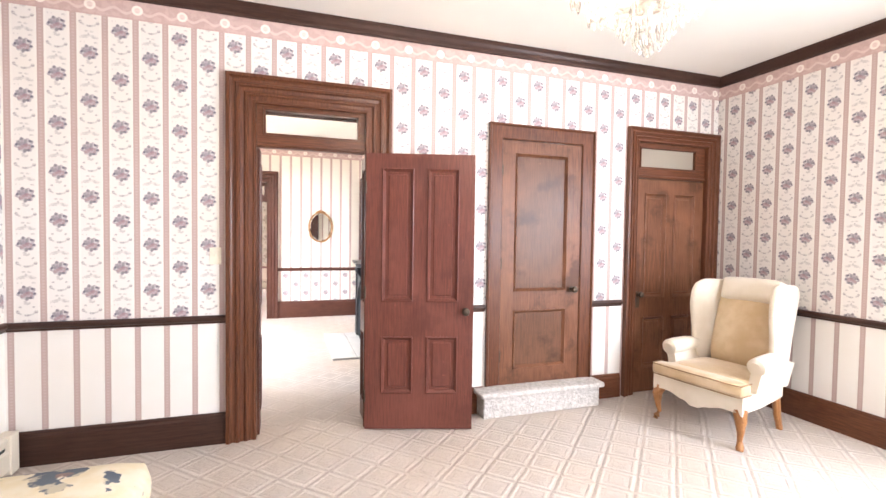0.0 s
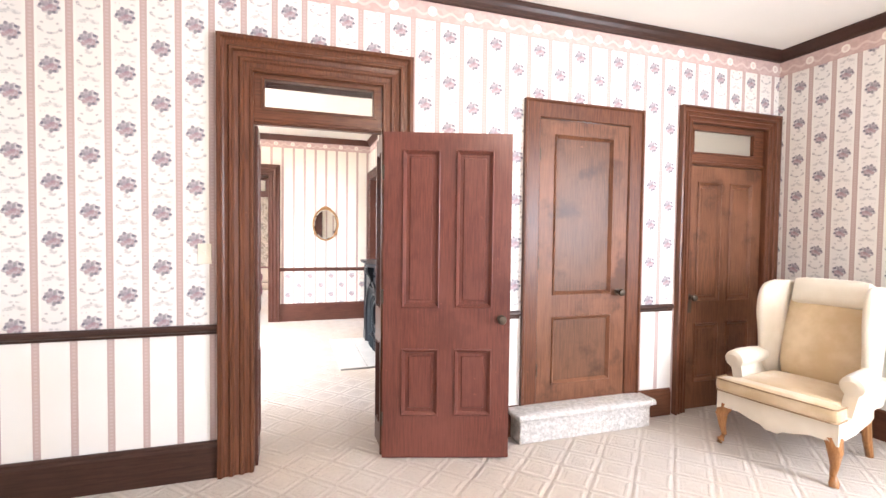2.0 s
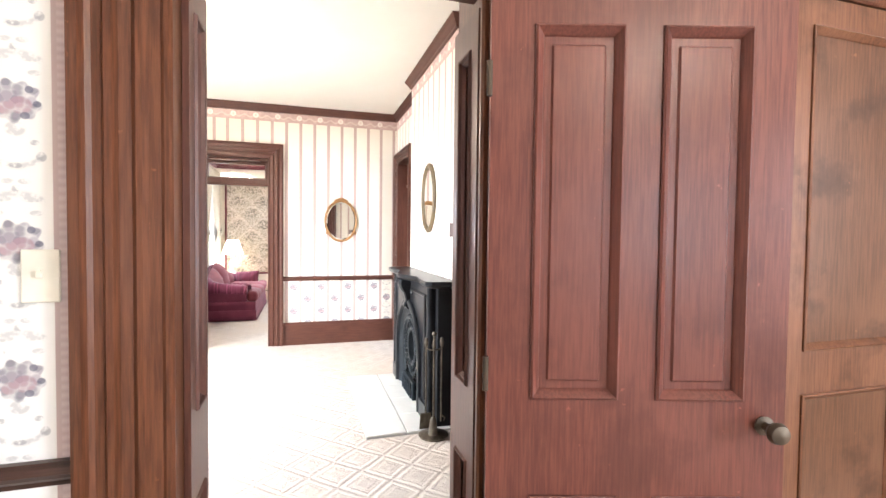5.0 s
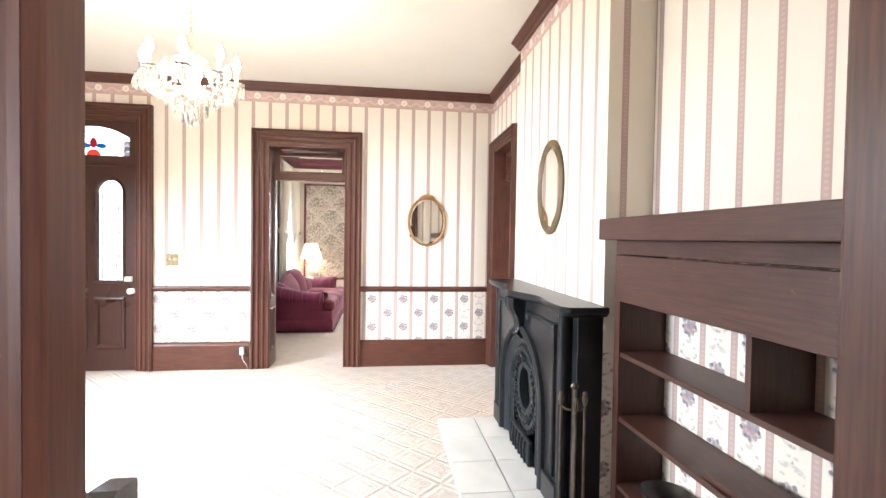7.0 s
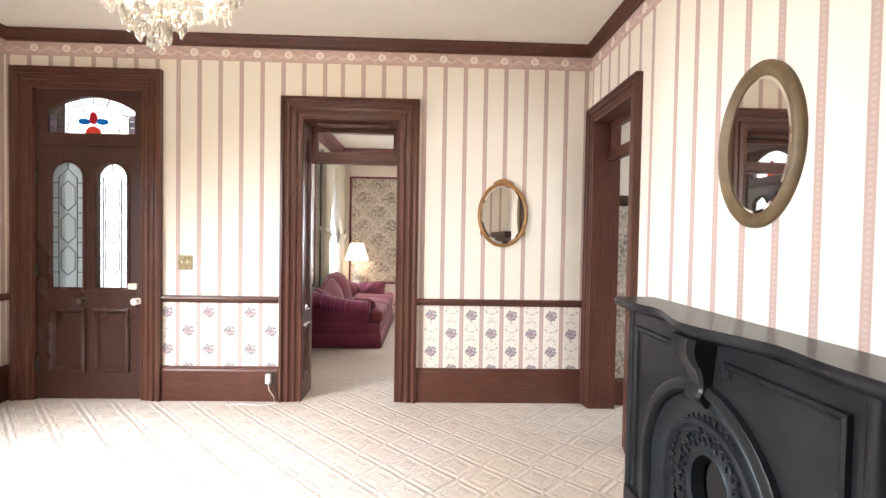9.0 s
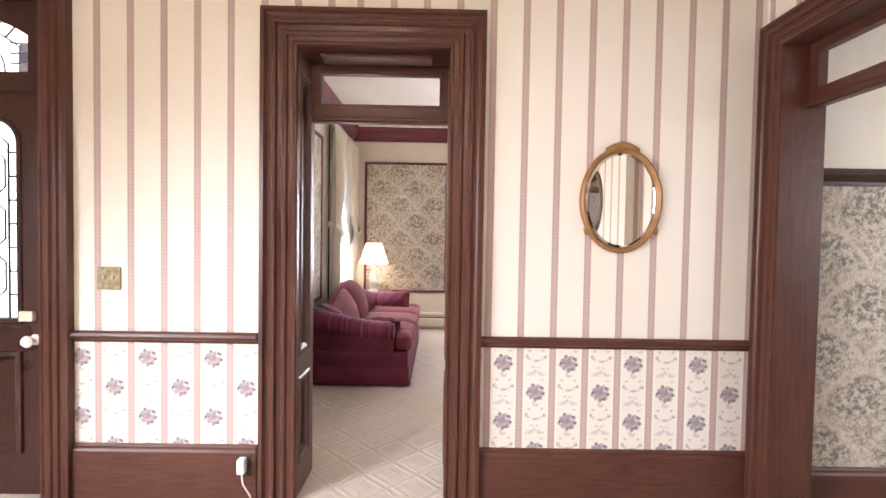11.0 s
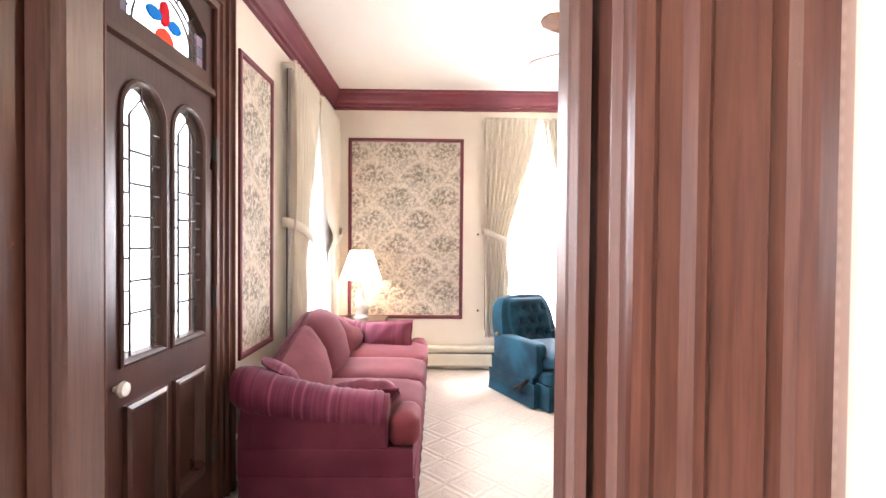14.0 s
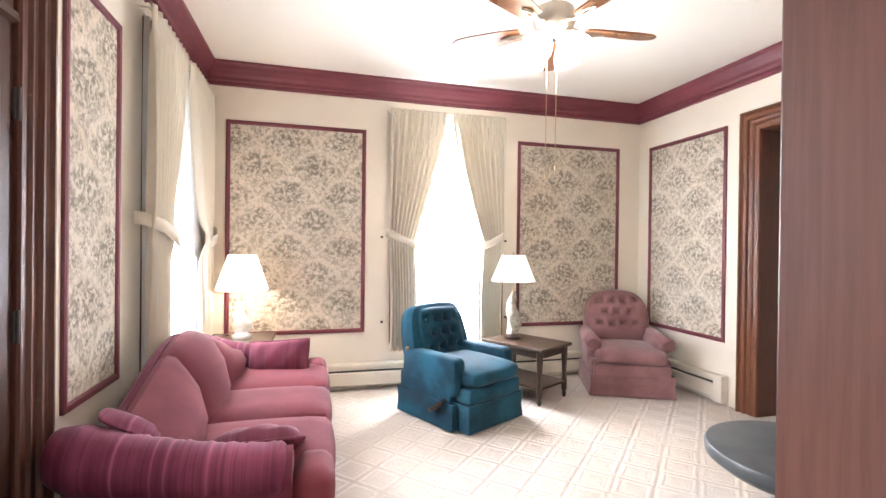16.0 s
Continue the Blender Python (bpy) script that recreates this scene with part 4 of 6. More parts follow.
for root, u, y in ((fd, 0.345, -1), (fd, 0.775, -1)):
    bm = bmesh.new()
    prof = [(0.026, 0.022), (0.028, 0.030), (0.012, 0.034), (0.010, 0.056), (0.024, 0.064), (0.030, 0.080), (0.022, 0.092), (0.004, 0.096)]
    strip(bm, [[Vector((u + 0.03 + r * math.cos(a), y * q, 0.80 + r * math.sin(a))) for a in [2 * math.pi * i / 16 for i in range(16)]] for r, q in prof])
    part("door_knob", bm, OLDBRASS if u < 0.5 else PORCELAIN, root, "round door knob", True)
part("night_latch", boxm(0.735, 0.805, -0.048, -0.022, 0.895, 0.945, 0.004), IVORY, fd, "pale metal night latch")
prof = [(0.010, 0.022), (0.011, 0.034), (0.022, 0.040), (0.029, 0.052), (0.024, 0.064), (0.005, 0.070)]
bm = bmesh.new()
strip(bm, [[Vector((0.055 + r * math.cos(a), -q, 0.812 + r * math.sin(a))) for a in [2 * math.pi * i / 16 for i in range(16)]] for r, q in prof])
# the porch door is hinged on its far side, so its knob is on the near edge
part("door_knob", bm, PORCELAIN, xd, "white porcelain door knob", True)


for root, u in ((fd, -0.004), (xd, XD[1] - XD[0] - 0.012)):
    for z in (0.28, 1.05, 1.78):
        bm = boxm(u, u + 0.022, -0.033, -0.022, z - 0.05, z + 0.05, 0.002, 1)
        tube(bm, [(u + 0.011, -0.036, z - 0.055), (u + 0.011, -0.036, z + 0.055)], 0.007, 8)
        part("hinge", bm, SHADOWGAP, root, "dark iron hinge")


# ---- soft furniture helpers ----
def puff(bm, x0, x1, y0, y1, z0, z1, r=0.05, bulge=0.02, n=6):
    """A stuffed block: rounded edges and swollen faces."""
    cx, cy, cz = (x0 + x1) / 2, (y0 + y1) / 2, (z0 + z1) / 2
    h = Vector(((x1 - x0) / 2, (y1 - y0) / 2, (z1 - z0) / 2))
    tmp = bmesh.new()
    bmesh.ops.create_cube(tmp, size=2)
    bmesh.ops.subdivide_edges(tmp, edges=tmp.edges, cuts=n, use_grid_fill=True)
    for v in tmp.verts:
        c = v.co
        p = Vector((c.x * h.x, c.y * h.y, c.z * h.z))
        rr = min(r, h.x * 0.98, h.y * 0.98, h.z * 0.98)
        core = Vector((max(-h.x + rr, min(h.x - rr, p.x)), max(-h.y + rr, min(h.y - rr, p.y)), max(-h.z + rr, min(h.z - rr, p.z))))
        d = p - core
        if d.length > 1e-6:
            p = core + d.normalized() * rr
        q = [math.cos(c[i] * math.pi / 2) for i in range(3)]
        for i in range(3):
            if abs(c[i]) > 0.999:
                o = [j for j in range(3) if j != i]
                p[i] += math.copysign(bulge * q[o[0]] ** 0.7 * q[o[1]] ** 0.7, c[i])
        v.co = p + Vector((cx, cy, cz))
    bmesh.ops.remove_doubles(tmp, verts=tmp.verts, dist=1e-6)
    me = bpy.data.meshes.new("tmp")
    tmp.to_mesh(me)
    tmp.free()
    bm.from_mesh(me)
    bpy.data.meshes.remove(me)
    return bm


def puffm(*a, **kw):
    return puff(bmesh.new(), *a, **kw)


def turned(bm, m):
    bmesh.ops.transform(bm, matrix=m, verts=bm.verts)
    return bm


def sheet(bm, fn, nu, nv):
    vs = [[bm.verts.new(fn(i / nu, j / nv)) for j in range(nv + 1)] for i in range(nu + 1)]
    for i in range(nu):
        for j in range(nv):
            bm.faces.new((vs[i][j], vs[i + 1][j], vs[i + 1][j + 1], vs[i][j + 1]))
    return bm


def bend(outline, n=4):
    """Rounds a polygon by cutting its corners twice."""
    for _ in range(n):
        out = []
        for i, p in enumerate(outline):
            q = outline[(i + 1) % len(outline)]
            out += [(p[0] * 0.75 + q[0] * 0.25, p[1] * 0.75 + q[1] * 0.25), (p[0] * 0.25 + q[0] * 0.75, p[1] * 0.25 + q[1] * 0.75)]
        outline = out
    return outline


def cushioned(bm, outline, x0, x1, r=0.02, side=lambda u, z, x: Vector((x, u, z))):
    """An outline in (y, z) extruded along x, with the rims rounded."""
    cx = sum(p[0] for p in outline) / len(outline)
    cz = sum(p[1] for p in outline) / len(outline)
    rings = []
    for x, s in ((x0, 0.0), (x0 + r * 0.3, r * 0.7), (x0 + r, r), (x1 - r, r), (x1 - r * 0.3, r * 0.7), (x1, 0.0)):
        ring = []
        for u, z in outline:
            d = Vector((u - cx, z - cz))
            L = max(d.length, 1e-6)
            d = d * ((L - r + s) / L)
            ring.append(side(cx + d.x, cz + d.y, x))
        rings.append(ring)
    return strip(bm, rings)


# ---- bedroom things ----
IVORYCLOTH = fabric("ivory_brocade", (0.66, 0.58, 0.46), (0.74, 0.67, 0.56), 24)
TANVELVET = fabric("tan_velvet", (0.54, 0.395, 0.235), (0.72, 0.585, 0.405), 40)
OAKLEG = wood("honey_leg", (0.28, 0.12, 0.04), (0.42, 0.20, 0.08), 2, 0.35)


SEAM = plain("brown_piping", (0.30, 0.19, 0.10), 0.8)


def wing_chair(m):
    root = thing("wing_chair", m, "ivory wing chair with tan velvet seat and wooden cabriole legs", "armchair")
    # apron with a carved drop, narrowing to the back
    half = [(0.345, 0.245), (0.30, 0.262), (0.20, 0.262), (0.12, 0.236), (0.065, 0.226), (0.035, 0.204)]
    low = half + [(-a, b) for a, b in reversed(half)]
    fr = strip(bmesh.new(), [[Vector((x, y, z)) for x, z in low + [(-0.345, 0.372), (0.345, 0.372)]] for y in (-0.345, -0.305)])
    strip(fr, [[Vector((s * w, y, z)) for s, z in ((-1, 0.262), (1, 0.262), (1, 0.372), (-1, 0.372))] for w, y in ((0.343, -0.306), (0.335, -0.10), (0.30, 0.20), (0.275, 0.34))])
    part("seat_frame", fr, IVORYCLOTH, root, "ivory brocade apron with a shaped lower edge")
    seat = puffm(-0.345, 0.345, -0.375, -0.235, 0.372, 0.465, 0.028, 0.008)
    puff(seat, -0.268, 0.268, -0.30, 0.22, 0.372, 0.468, 0.028, 0.018)
    part("seat_cushion", seat, TANVELVET, root, "tan velvet box cushion", True)
    for z in (0.380, 0.458):
        pp = bmesh.new()
        tube(pp, [(-0.345, -0.24, z), (-0.344, -0.355, z), (-0.325, -0.376, z), (0.0, -0.384, z), (0.325, -0.376, z), (0.344, -0.355, z), (0.345, -0.24, z)], 0.005, 6)
        part("piping", pp, SEAM, root, "brown cushion piping", True)
    lean = pose(0, 0.245, 0.43, -17)
    bk = puffm(-0.235, 0.235, -0.05, 0.07, 0.0, 0.70, 0.045, 0.030)
    part("inside_back", turned(bk, lean), TANVELVET, root, "worn tan velvet back", True)
    ob = puffm(-0.262, 0.262, 0.070, 0.125, -0.15, 0.705, 0.025, 0.008)
    part("outside_back", turned(ob, lean), IVORYCLOTH, root, "", True)
    hc = puffm(-0.222, 0.222, -0.092, 0.138, 0.535, 0.725, 0.028, 0.010)
    part("head_cover", turned(hc, lean), IVORYCLOTH, root, "ivory cloth over the head rest", True)
    wing = bend([(0.065, 0.56), (0.060, 0.72), (0.025, 0.92), (0.060, 1.075), (0.16, 1.125), (0.30, 1.120), (0.500, 1.105), (0.45, 0.90), (0.36, 0.55), (0.31, 0.36), (0.13, 0.40)], 2)
    for s in (-1, 1):
        w = cushioned(bmesh.new(), wing, 0.245, 0.293, 0.02)
        for v in w.verts:
            # the wings flare outwards to the front
            v.co.y += 0.035
            v.co.x += 0.14 * max(0.0, 0.33 - v.co.y)
            v.co.x *= s
        part("wing", w, IVORYCLOTH, root, "ivory brocade wing", True)
        a = bmesh.new()
        tube(a, [(s * 0.335, -0.182, 0.560), (s * 0.335, -0.172, 0.563), (s * 0.333, -0.08, 0.570), (s * 0.325, 0.03, 0.575), (s * 0.305, 0.14, 0.58)], [0.040, 0.062, 0.066, 0.062, 0.05], 14)
        part("arm", a, IVORYCLOTH, root, "rolled ivory arm", True)
        b = bmesh.new()
        strip(b, [[Vector((s * x, y, z)) for x, z in ((0.270, 0.37), (0.335, 0.37), (0.372, 0.555), (0.300, 0.555))] for y in (-0.155, 0.28)])
        part("arm_panel", b, IVORYCLOTH, root)
        leg = bmesh.new()
        pts = [(s * 0.305, -0.300, 0.275), (s * 0.325, -0.320, 0.20), (s * 0.320, -0.312, 0.12), (s * 0.312, -0.304, 0.06), (s * 0.325, -0.322, 0.022), (s * 0.328, -0.330, 0.0)]
        tube(leg, pts, [0.050, 0.038, 0.023, 0.017, 0.027, 0.023], 10)
        part("leg", leg, OAKLEG, root, "honey-coloured cabriole leg", True)
        bl = bmesh.new()
        tube(bl, [(s * 0.25, 0.29, 0.27), (s * 0.255, 0.31, 0.12), (s * 0.26, 0.345, 0.0)], [0.030, 0.026, 0.022], 8)
        part("leg", bl, OAKLEG, root, "honey-coloured wooden leg", True)
    return root


wing_chair(pose(3.68, 2.818, 0, 0, 0, -79.5))

# carpeted step under the closet door
step = thing("step", pose(2.475, 3.60, 0), "carpeted wooden step below the closet door", "step")
k = Net("step_carpet", 0.95, 0, 0.1)
n = k.noise(k.obj(), 38.0, 5, rough=0.7)
k.color(k.mix(k.ramp(n, 0.35, 0.65), (0.58, 0.54, 0.50), (0.80, 0.76, 0.72)))
k.bump(n, 0.9, 0.03)
STEPCLOTH = k.mat
bm = bmesh.new()
box(bm, -0.545, 0.545, -0.165, -0.002, 0.0, 0.175, 0.012)
part("riser", bm, STEPCLOTH, step)
part("tread", puffm(-0.575, 0.575, -0.205, -0.002, 0.165, 0.218, 0.022, 0.004), STEPCLOTH, step, "", True)


def floral_mat():
    k = Net("floral_chintz", 0.8, 0, 0.2)
    pos = k.obj()
    n = k.noise(pos, 4.6, 4, rough=0.55)
    n2 = k.noise(pos, 12.0, 4)
    lf = k.m("MULTIPLY", k.ramp(n, 0.500, 0.515), k.m("MULTIPLY_ADD", k.ramp(n2, 0.42, 0.50), 0.65, 0.35))
    c = k.mix(lf, k.mix(k.ramp(n2, 0.3, 0.7), (0.72, 0.63, 0.44), (0.76, 0.70, 0.56)), (0.12, 0.14, 0.17))
    rose = k.ramp(k.noise(pos, 4.1, 3, (1, 1.3, 1)), 0.66, 0.69)
    k.color(k.mix(k.m("MULTIPLY", rose, 0.6), c, (0.36, 0.22, 0.17)))
    k.bump(k.noise(pos, 300.0, 2), 0.15, 0.002)
    return k.mat


ott = thing("footstool", pose(-0.66, 2.28, 0), "cream upholstered footstool with grey and brown flowers", "footstool")
part("cushion", puffm(-0.52, 0.50, -0.42, 0.40, 0.16, 0.385, 0.09, 0.02), floral_mat(), ott, "cream floral chintz", True)
for sx in (-0.40, 0.38):
    for sy in (-0.30, 0.28):
        bm = bmesh.new()
        lathe(bm, [(0.018, 0), (0.028, 0.03), (0.020, 0.06), (0.032, 0.12), (0.034, 0.18)], (sx, sy, 0), 12)
        part("leg", bm, TRIM[2], ott, "", True)


def heater(m, length, label="cream enamelled baseboard heater against the wall"):
    """Baseboard convector along local x, its back on y = 0 and its face to -y."""
    root = thing("baseboard_heater", m, label, "heater")
    prof = [(0.0, 0.03), (0.0, 0.25), (-0.045, 0.25), (-0.062, 0.238), (-0.062, 0.214), (-0.052, 0.208), (-0.052, 0.19), (-0.03, 0.185), (-0.03, 0.03)]
    part("back_plate", strip(bmesh.new(), [[Vector((x, y, z)) for y, z in prof] for x in (0, length)]), HEATER, root)
    fp = [(-0.060, 0.045), (-0.068, 0.055), (-0.066, 0.160), (-0.052, 0.172), (-0.048, 0.168), (-0.058, 0.155), (-0.058, 0.055)]
    part("front_cover", strip(bmesh.new(), [[Vector((x, y, z)) for y, z in fp] for x in (0.01, length - 0.01)]), HEATER, root)
    # dark strip standing in for the shade behind the cover; no fins are modelled
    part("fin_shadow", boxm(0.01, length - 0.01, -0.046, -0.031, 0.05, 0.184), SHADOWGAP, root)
    for x in (0.0, length):
        part("end_cap", boxm(x - 0.045, x + 0.045, -0.075, 0.0, 0.02, 0.256, 0.006), HEATER, root)
    return root


heater(pose(R1X0 + 0.026, 1.50, 0, 0, 0, 90), 1.98)
heater(pose(R2X0 + 0.026, 5.0, 0, 0, 0, 90), 3.05)
heater(pose(R3X0 + 0.002, 10.52, 0, 0, 0, 90), 2.15)
heater(pose(-0.85, R3Y1 - 0.002, 0), 3.85)
heater(pose(R3X1 - 0.002, R3Y1 - 0.09, 0, 0, 0, -90), 1.05)


NICKELPLATE = plain("tarnished_brass_plate", (0.24, 0.185, 0.10), 0.42, 0.4, var=0.35, scale=40)


def switch_plate(name, m, mat, toggles, label):
    root = thing(name, m, label, "light switch")
    w = 0.036 + 0.023 * (toggles - 1)
    part("plate", boxm(-w, w, -0.007, 0.0, -0.058, 0.058, 0.003), mat, root)
    for i in range(toggles):
        x = (i - (toggles - 1) / 2) * 0.046
        part("toggle", boxm(x - 0.005, x + 0.005, -0.017, -0.007, -0.004, 0.014, 0.002), IVORY, root)
    return root


switch_plate("light_switch", pose(-0.015, W1A, 1.30), IVORY, 1, "ivory light switch plate on the papered wall")
switch_plate("light_switch", pose(-1.585, W2A, 1.125), NICKELPLATE, 2, "brass double light switch plate on the wall")
plug = thing("wall_outlet", pose(-0.895, W2A - 0.024, 0.19), "white plug in a baseboard outlet with a thin cord", "outlet")
part("plate", boxm(-0.035, 0.035, -0.004, 0.0, -0.055, 0.055, 0.002), SHADOWGAP, plug)
part("plug", boxm(-0.02, 0.02, -0.05, -0.004, -0.03, 0.045, 0.008), PORCELAIN, plug, "white plug-in adapter", True)
bm = bmesh.new()
tube(bm, [(0.0, -0.03, -0.03), (0.01, -0.04, -0.08), (0.05, -0.05, -0.13), (0.07, -0.06, -0.182), (-0.05, -0.10, -0.186), (-0.20, -0.07, -0.185), (-0.30, -0.10, -0.186)], 0.004, 6)
part("cord", bm, PORCELAIN, plug, "thin white cord", True)


# ---- chandeliers ----
CRYSTAL = Net("cut_crystal", 0.05, 0, 0.5)
CRYSTAL.color((0.92, 0.90, 0.84))
CRYSTAL.b.inputs["Transmission Weight"].default_value = 0.80
CRYSTAL.b.inputs["IOR"].default_value = 1.45
CRYSTAL = CRYSTAL.mat
BULB = glow("lit_bulb", (1.0, 0.88, 0.70), 150.0)


def drop(bm, p, r, h):
    lathe(bm, [(0.001, 0.0), (r * 0.6, -h * 0.25), (r, -h * 0.55), (r * 0.6, -h * 0.85), (0.001, -h)], p, 7)


def chandelier(m, chain):
    """Hangs from its origin on the ceiling."""
    root = thing("chandelier", m, "lit crystal chandelier with brass arms hanging from a chain", "chandelier")
    bm = bmesh.new()
    lathe(bm, [(0.065, 0.0), (0.062, -0.015), (0.03, -0.035), (0.008, -0.045)], (0, 0, 0), 20)
    part("canopy", bm, BRASS, root, "", True)
    bm = bmesh.new()
    zz = -0.045
    i = 0
    while zz > -chain:
        ang = (i % 2) * math.pi / 2
        ring = [(0.009 * math.cos(a) * math.cos(ang), 0.009 * math.cos(a) * math.sin(ang), zz - 0.014 + 0.017 * math.sin(a)) for a in [2 * math.pi * j / 8 for j in range(9)]]
        tube(bm, ring, 0.0022, 5)
        zz -= 0.027
        i += 1
    part("chain", bm, BRASS, root)
    z0 = -chain
    bm = bmesh.new()
    lathe(bm, [(0.006, 0), (0.022, -0.02), (0.012, -0.05), (0.014, -0.12), (0.034, -0.15), (0.052, -0.19), (0.040, -0.23), (0.018, -0.26), (0.012, -0.29), (0.024, -0.31), (0.008, -0.34)], (0, 0, z0), 18)
    part("stem", bm, CRYSTAL, root, "", True)
    for r, zb in ((0.10, -0.05), (0.14, -0.24)):
        bm = bmesh.new()
        lathe(bm, [(0.02, zb), (r * 0.7, zb - 0.006), (r, zb + 0.014), (r * 0.98, zb + 0.018), (r * 0.66, zb + 0.0), (0.02, zb + 0.006)], (0, 0, z0), 20)
        part("crystal_dish", bm, CRYSTAL, root, "", True)
    n = 8
    for i in range(n):
        a = 2 * math.pi * i / n + 0.2
        c, s = math.cos(a), math.sin(a)
        bm = bmesh.new()
        arm = [(0.03, -0.20), (0.10, -0.26), (0.19, -0.27), (0.26, -0.22), (0.275, -0.165)]
        tube(bm, [(r * c, r * s, z0 + z) for r, z in arm], 0.007, 8)
        a_ob = part("arm", bm, CRYSTAL, root, "clear glass arm", True)
        bm = bmesh.new()
        lathe(bm, [(0.010, -0.165), (0.050, -0.158), (0.054, -0.148), (0.012, -0.155)], (0.275 * c, 0.275 * s, z0), 14)
        part("bobeche", bm, CRYSTAL, a_ob, "crystal drip pan", True)
        bm = bmesh.new()
        for j in range(9):
            b = 2 * math.pi * j / 9
            drop(bm, (0.275 * c + 0.050 * math.cos(b), 0.275 * s + 0.050 * math.sin(b), z0 - 0.165), 0.013, 0.070)
        tagged(part("crystal_fringe", bm, CRYSTAL, a_ob), "cut-glass drops round the drip pan", "", "", "stuff")
        bm = bmesh.new()
        lathe(bm, [(0.012, -0.155), (0.012, -0.085), (0.009, -0.08)], (0.275 * c, 0.275 * s, z0), 10)
        part("candle_tube", bm, PORCELAIN, a_ob, "", True)
        bm = bmesh.new()
        lathe(bm, [(0.010, -0.08), (0.024, -0.055), (0.022, -0.03), (0.009, 0.0), (0.001, 0.014)], (0.275 * c, 0.275 * s, z0), 10)
        part("bulb", bm, BULB, a_ob, "glowing flame bulb", True)
        bm = bmesh.new()
        for j in range(12):
            t = (j + 0.5) / 12
            r = 0.10 + (0.275 - 0.10) * t
            z = -0.05 - 0.115 * t - 0.06 * math.sin(math.pi * t)
            drop(bm, (r * c, r * s, z0 + z), 0.009, 0.018)
        for j in range(9):
            t = (j + 0.5) / 9
            b = a + 2 * math.pi / n * t
            rr = 0.275 - 0.03 * math.sin(math.pi * t)
            drop(bm, (rr * math.cos(b), rr * math.sin(b), z0 - 0.175 - 0.055 * math.sin(math.pi * t)), 0.009, 0.020)
        for rr, zz2, hh in ((0.14, -0.25, 0.075), (0.10, -0.29, 0.075), (0.055, -0.33, 0.07)):
            b = a + (0.2 if rr > 0.12 else 0.5)
            drop(bm, (rr * math.cos(b), rr * math.sin(b), z0 + zz2), 0.013, hh)
        tagged(part("crystal_strand", bm, CRYSTAL, a_ob), "hanging cut-glass drops", "", "", "stuff")
    bm = bmesh.new()
    bmesh.ops.create_uvsphere(bm, u_segments=14, v_segments=10, radius=0.026, matrix=Matrix.Translation((0, 0, z0 - 0.40)))
    part("crystal_ball", bm, CRYSTAL, root)
    return root


chandelier(pose(1.64, 1.43, TOP1) @ Matrix.Diagonal((0.80, 0.80, 1.0, 1)), 0.50)
chandelier(pose(-0.57, 6.25, TOP2) @ Matrix.Diagonal((0.86, 0.86, 1.0, 1)), 0.54)


# ---- hall things ----
def oval_mirror(m, a, b, rim, mat, crest, label):
    """Faces -y, hung at its centre on y = 0."""
    root = thing("wall_mirror", m, label, "mirror")
    prof = [(0, 0.0), (0.0, -0.014), (rim * 0.18, -0.024), (rim * 0.45, -0.028), (rim * 0.7, -0.020), (rim, -0.012), (rim, 0.0)]
    n = 48
    rings = []
    for i in range(n):
        t = 2 * math.pi * i / n
        rings.append([Vector(((a - q) * math.cos(t), y, (b - q) * math.sin(t))) for q, y in prof])
    bm = strip(bmesh.new(), rings, True, True)
    if crest:
        for i in range(-4, 5):
            t = math.pi / 2 + i * 0.055 * 1.6
            r = 0.018 - abs(i) * 0.0015
            bmesh.ops.create_uvsphere(bm, u_segments=10, v_segments=7, radius=r, matrix=Matrix.Translation((a * math.cos(t), -0.016, b * math.sin(t) + 0.010 - abs(i) * 0.002)) @ Matrix.Diagonal((1.3, 0.7, 1, 1)))
        for sx in (-1, 1):
            bmesh.ops.create_uvsphere(bm, u_segments=10, v_segments=7, radius=0.016, matrix=Matrix.Translation((sx * a * 0.84, -0.015, -b * 0.56)) @ Matrix.Diagonal((0.8, 0.6, 1.6, 1)))
    part("frame", bm, mat, root, "", True)
    g = [(0.985 * (a - rim) * math.cos(2 * math.pi * i / n), 0.985 * (b - rim) * math.sin(2 * math.pi * i / n)) for i in range(n)]
    g2 = [((a - rim - 0.012) * math.cos(2 * math.pi * i / n), (b - rim - 0.012) * math.sin(2 * math.pi * i / n)) for i in range(n)]
    bm = strip(bmesh.new(), [[Vector((x * 1.015, -0.0085, z * 1.015)) for x, z in g], [Vector((x, -0.0115, z)) for x, z in g2]], True, False, False)
    bm.faces.new([bm.verts.new(Vector((x, -0.0116, z))) for x, z in g2])
    part("glass", bm, MIRROR, root, "silvered bevelled glass")
    return root


oval_mirror(pose(0.992, W2A, 1.560), 0.209, 0.268, 0.029, GILT, True, "oval gilt-framed mirror with a carved crest")
WALNUTGILT = plain("olive_bronze_frame", (0.125, 0.085, 0.040), 0.5, 0.12, var=0.2, scale=10)
oval_mirror(pose(BRX, 6.27, 1.715, 0, 0, -90), 0.215, 0.30, 0.052, WALNUTGILT, False, "oval dark bronze-framed mirror on the chimney breast")


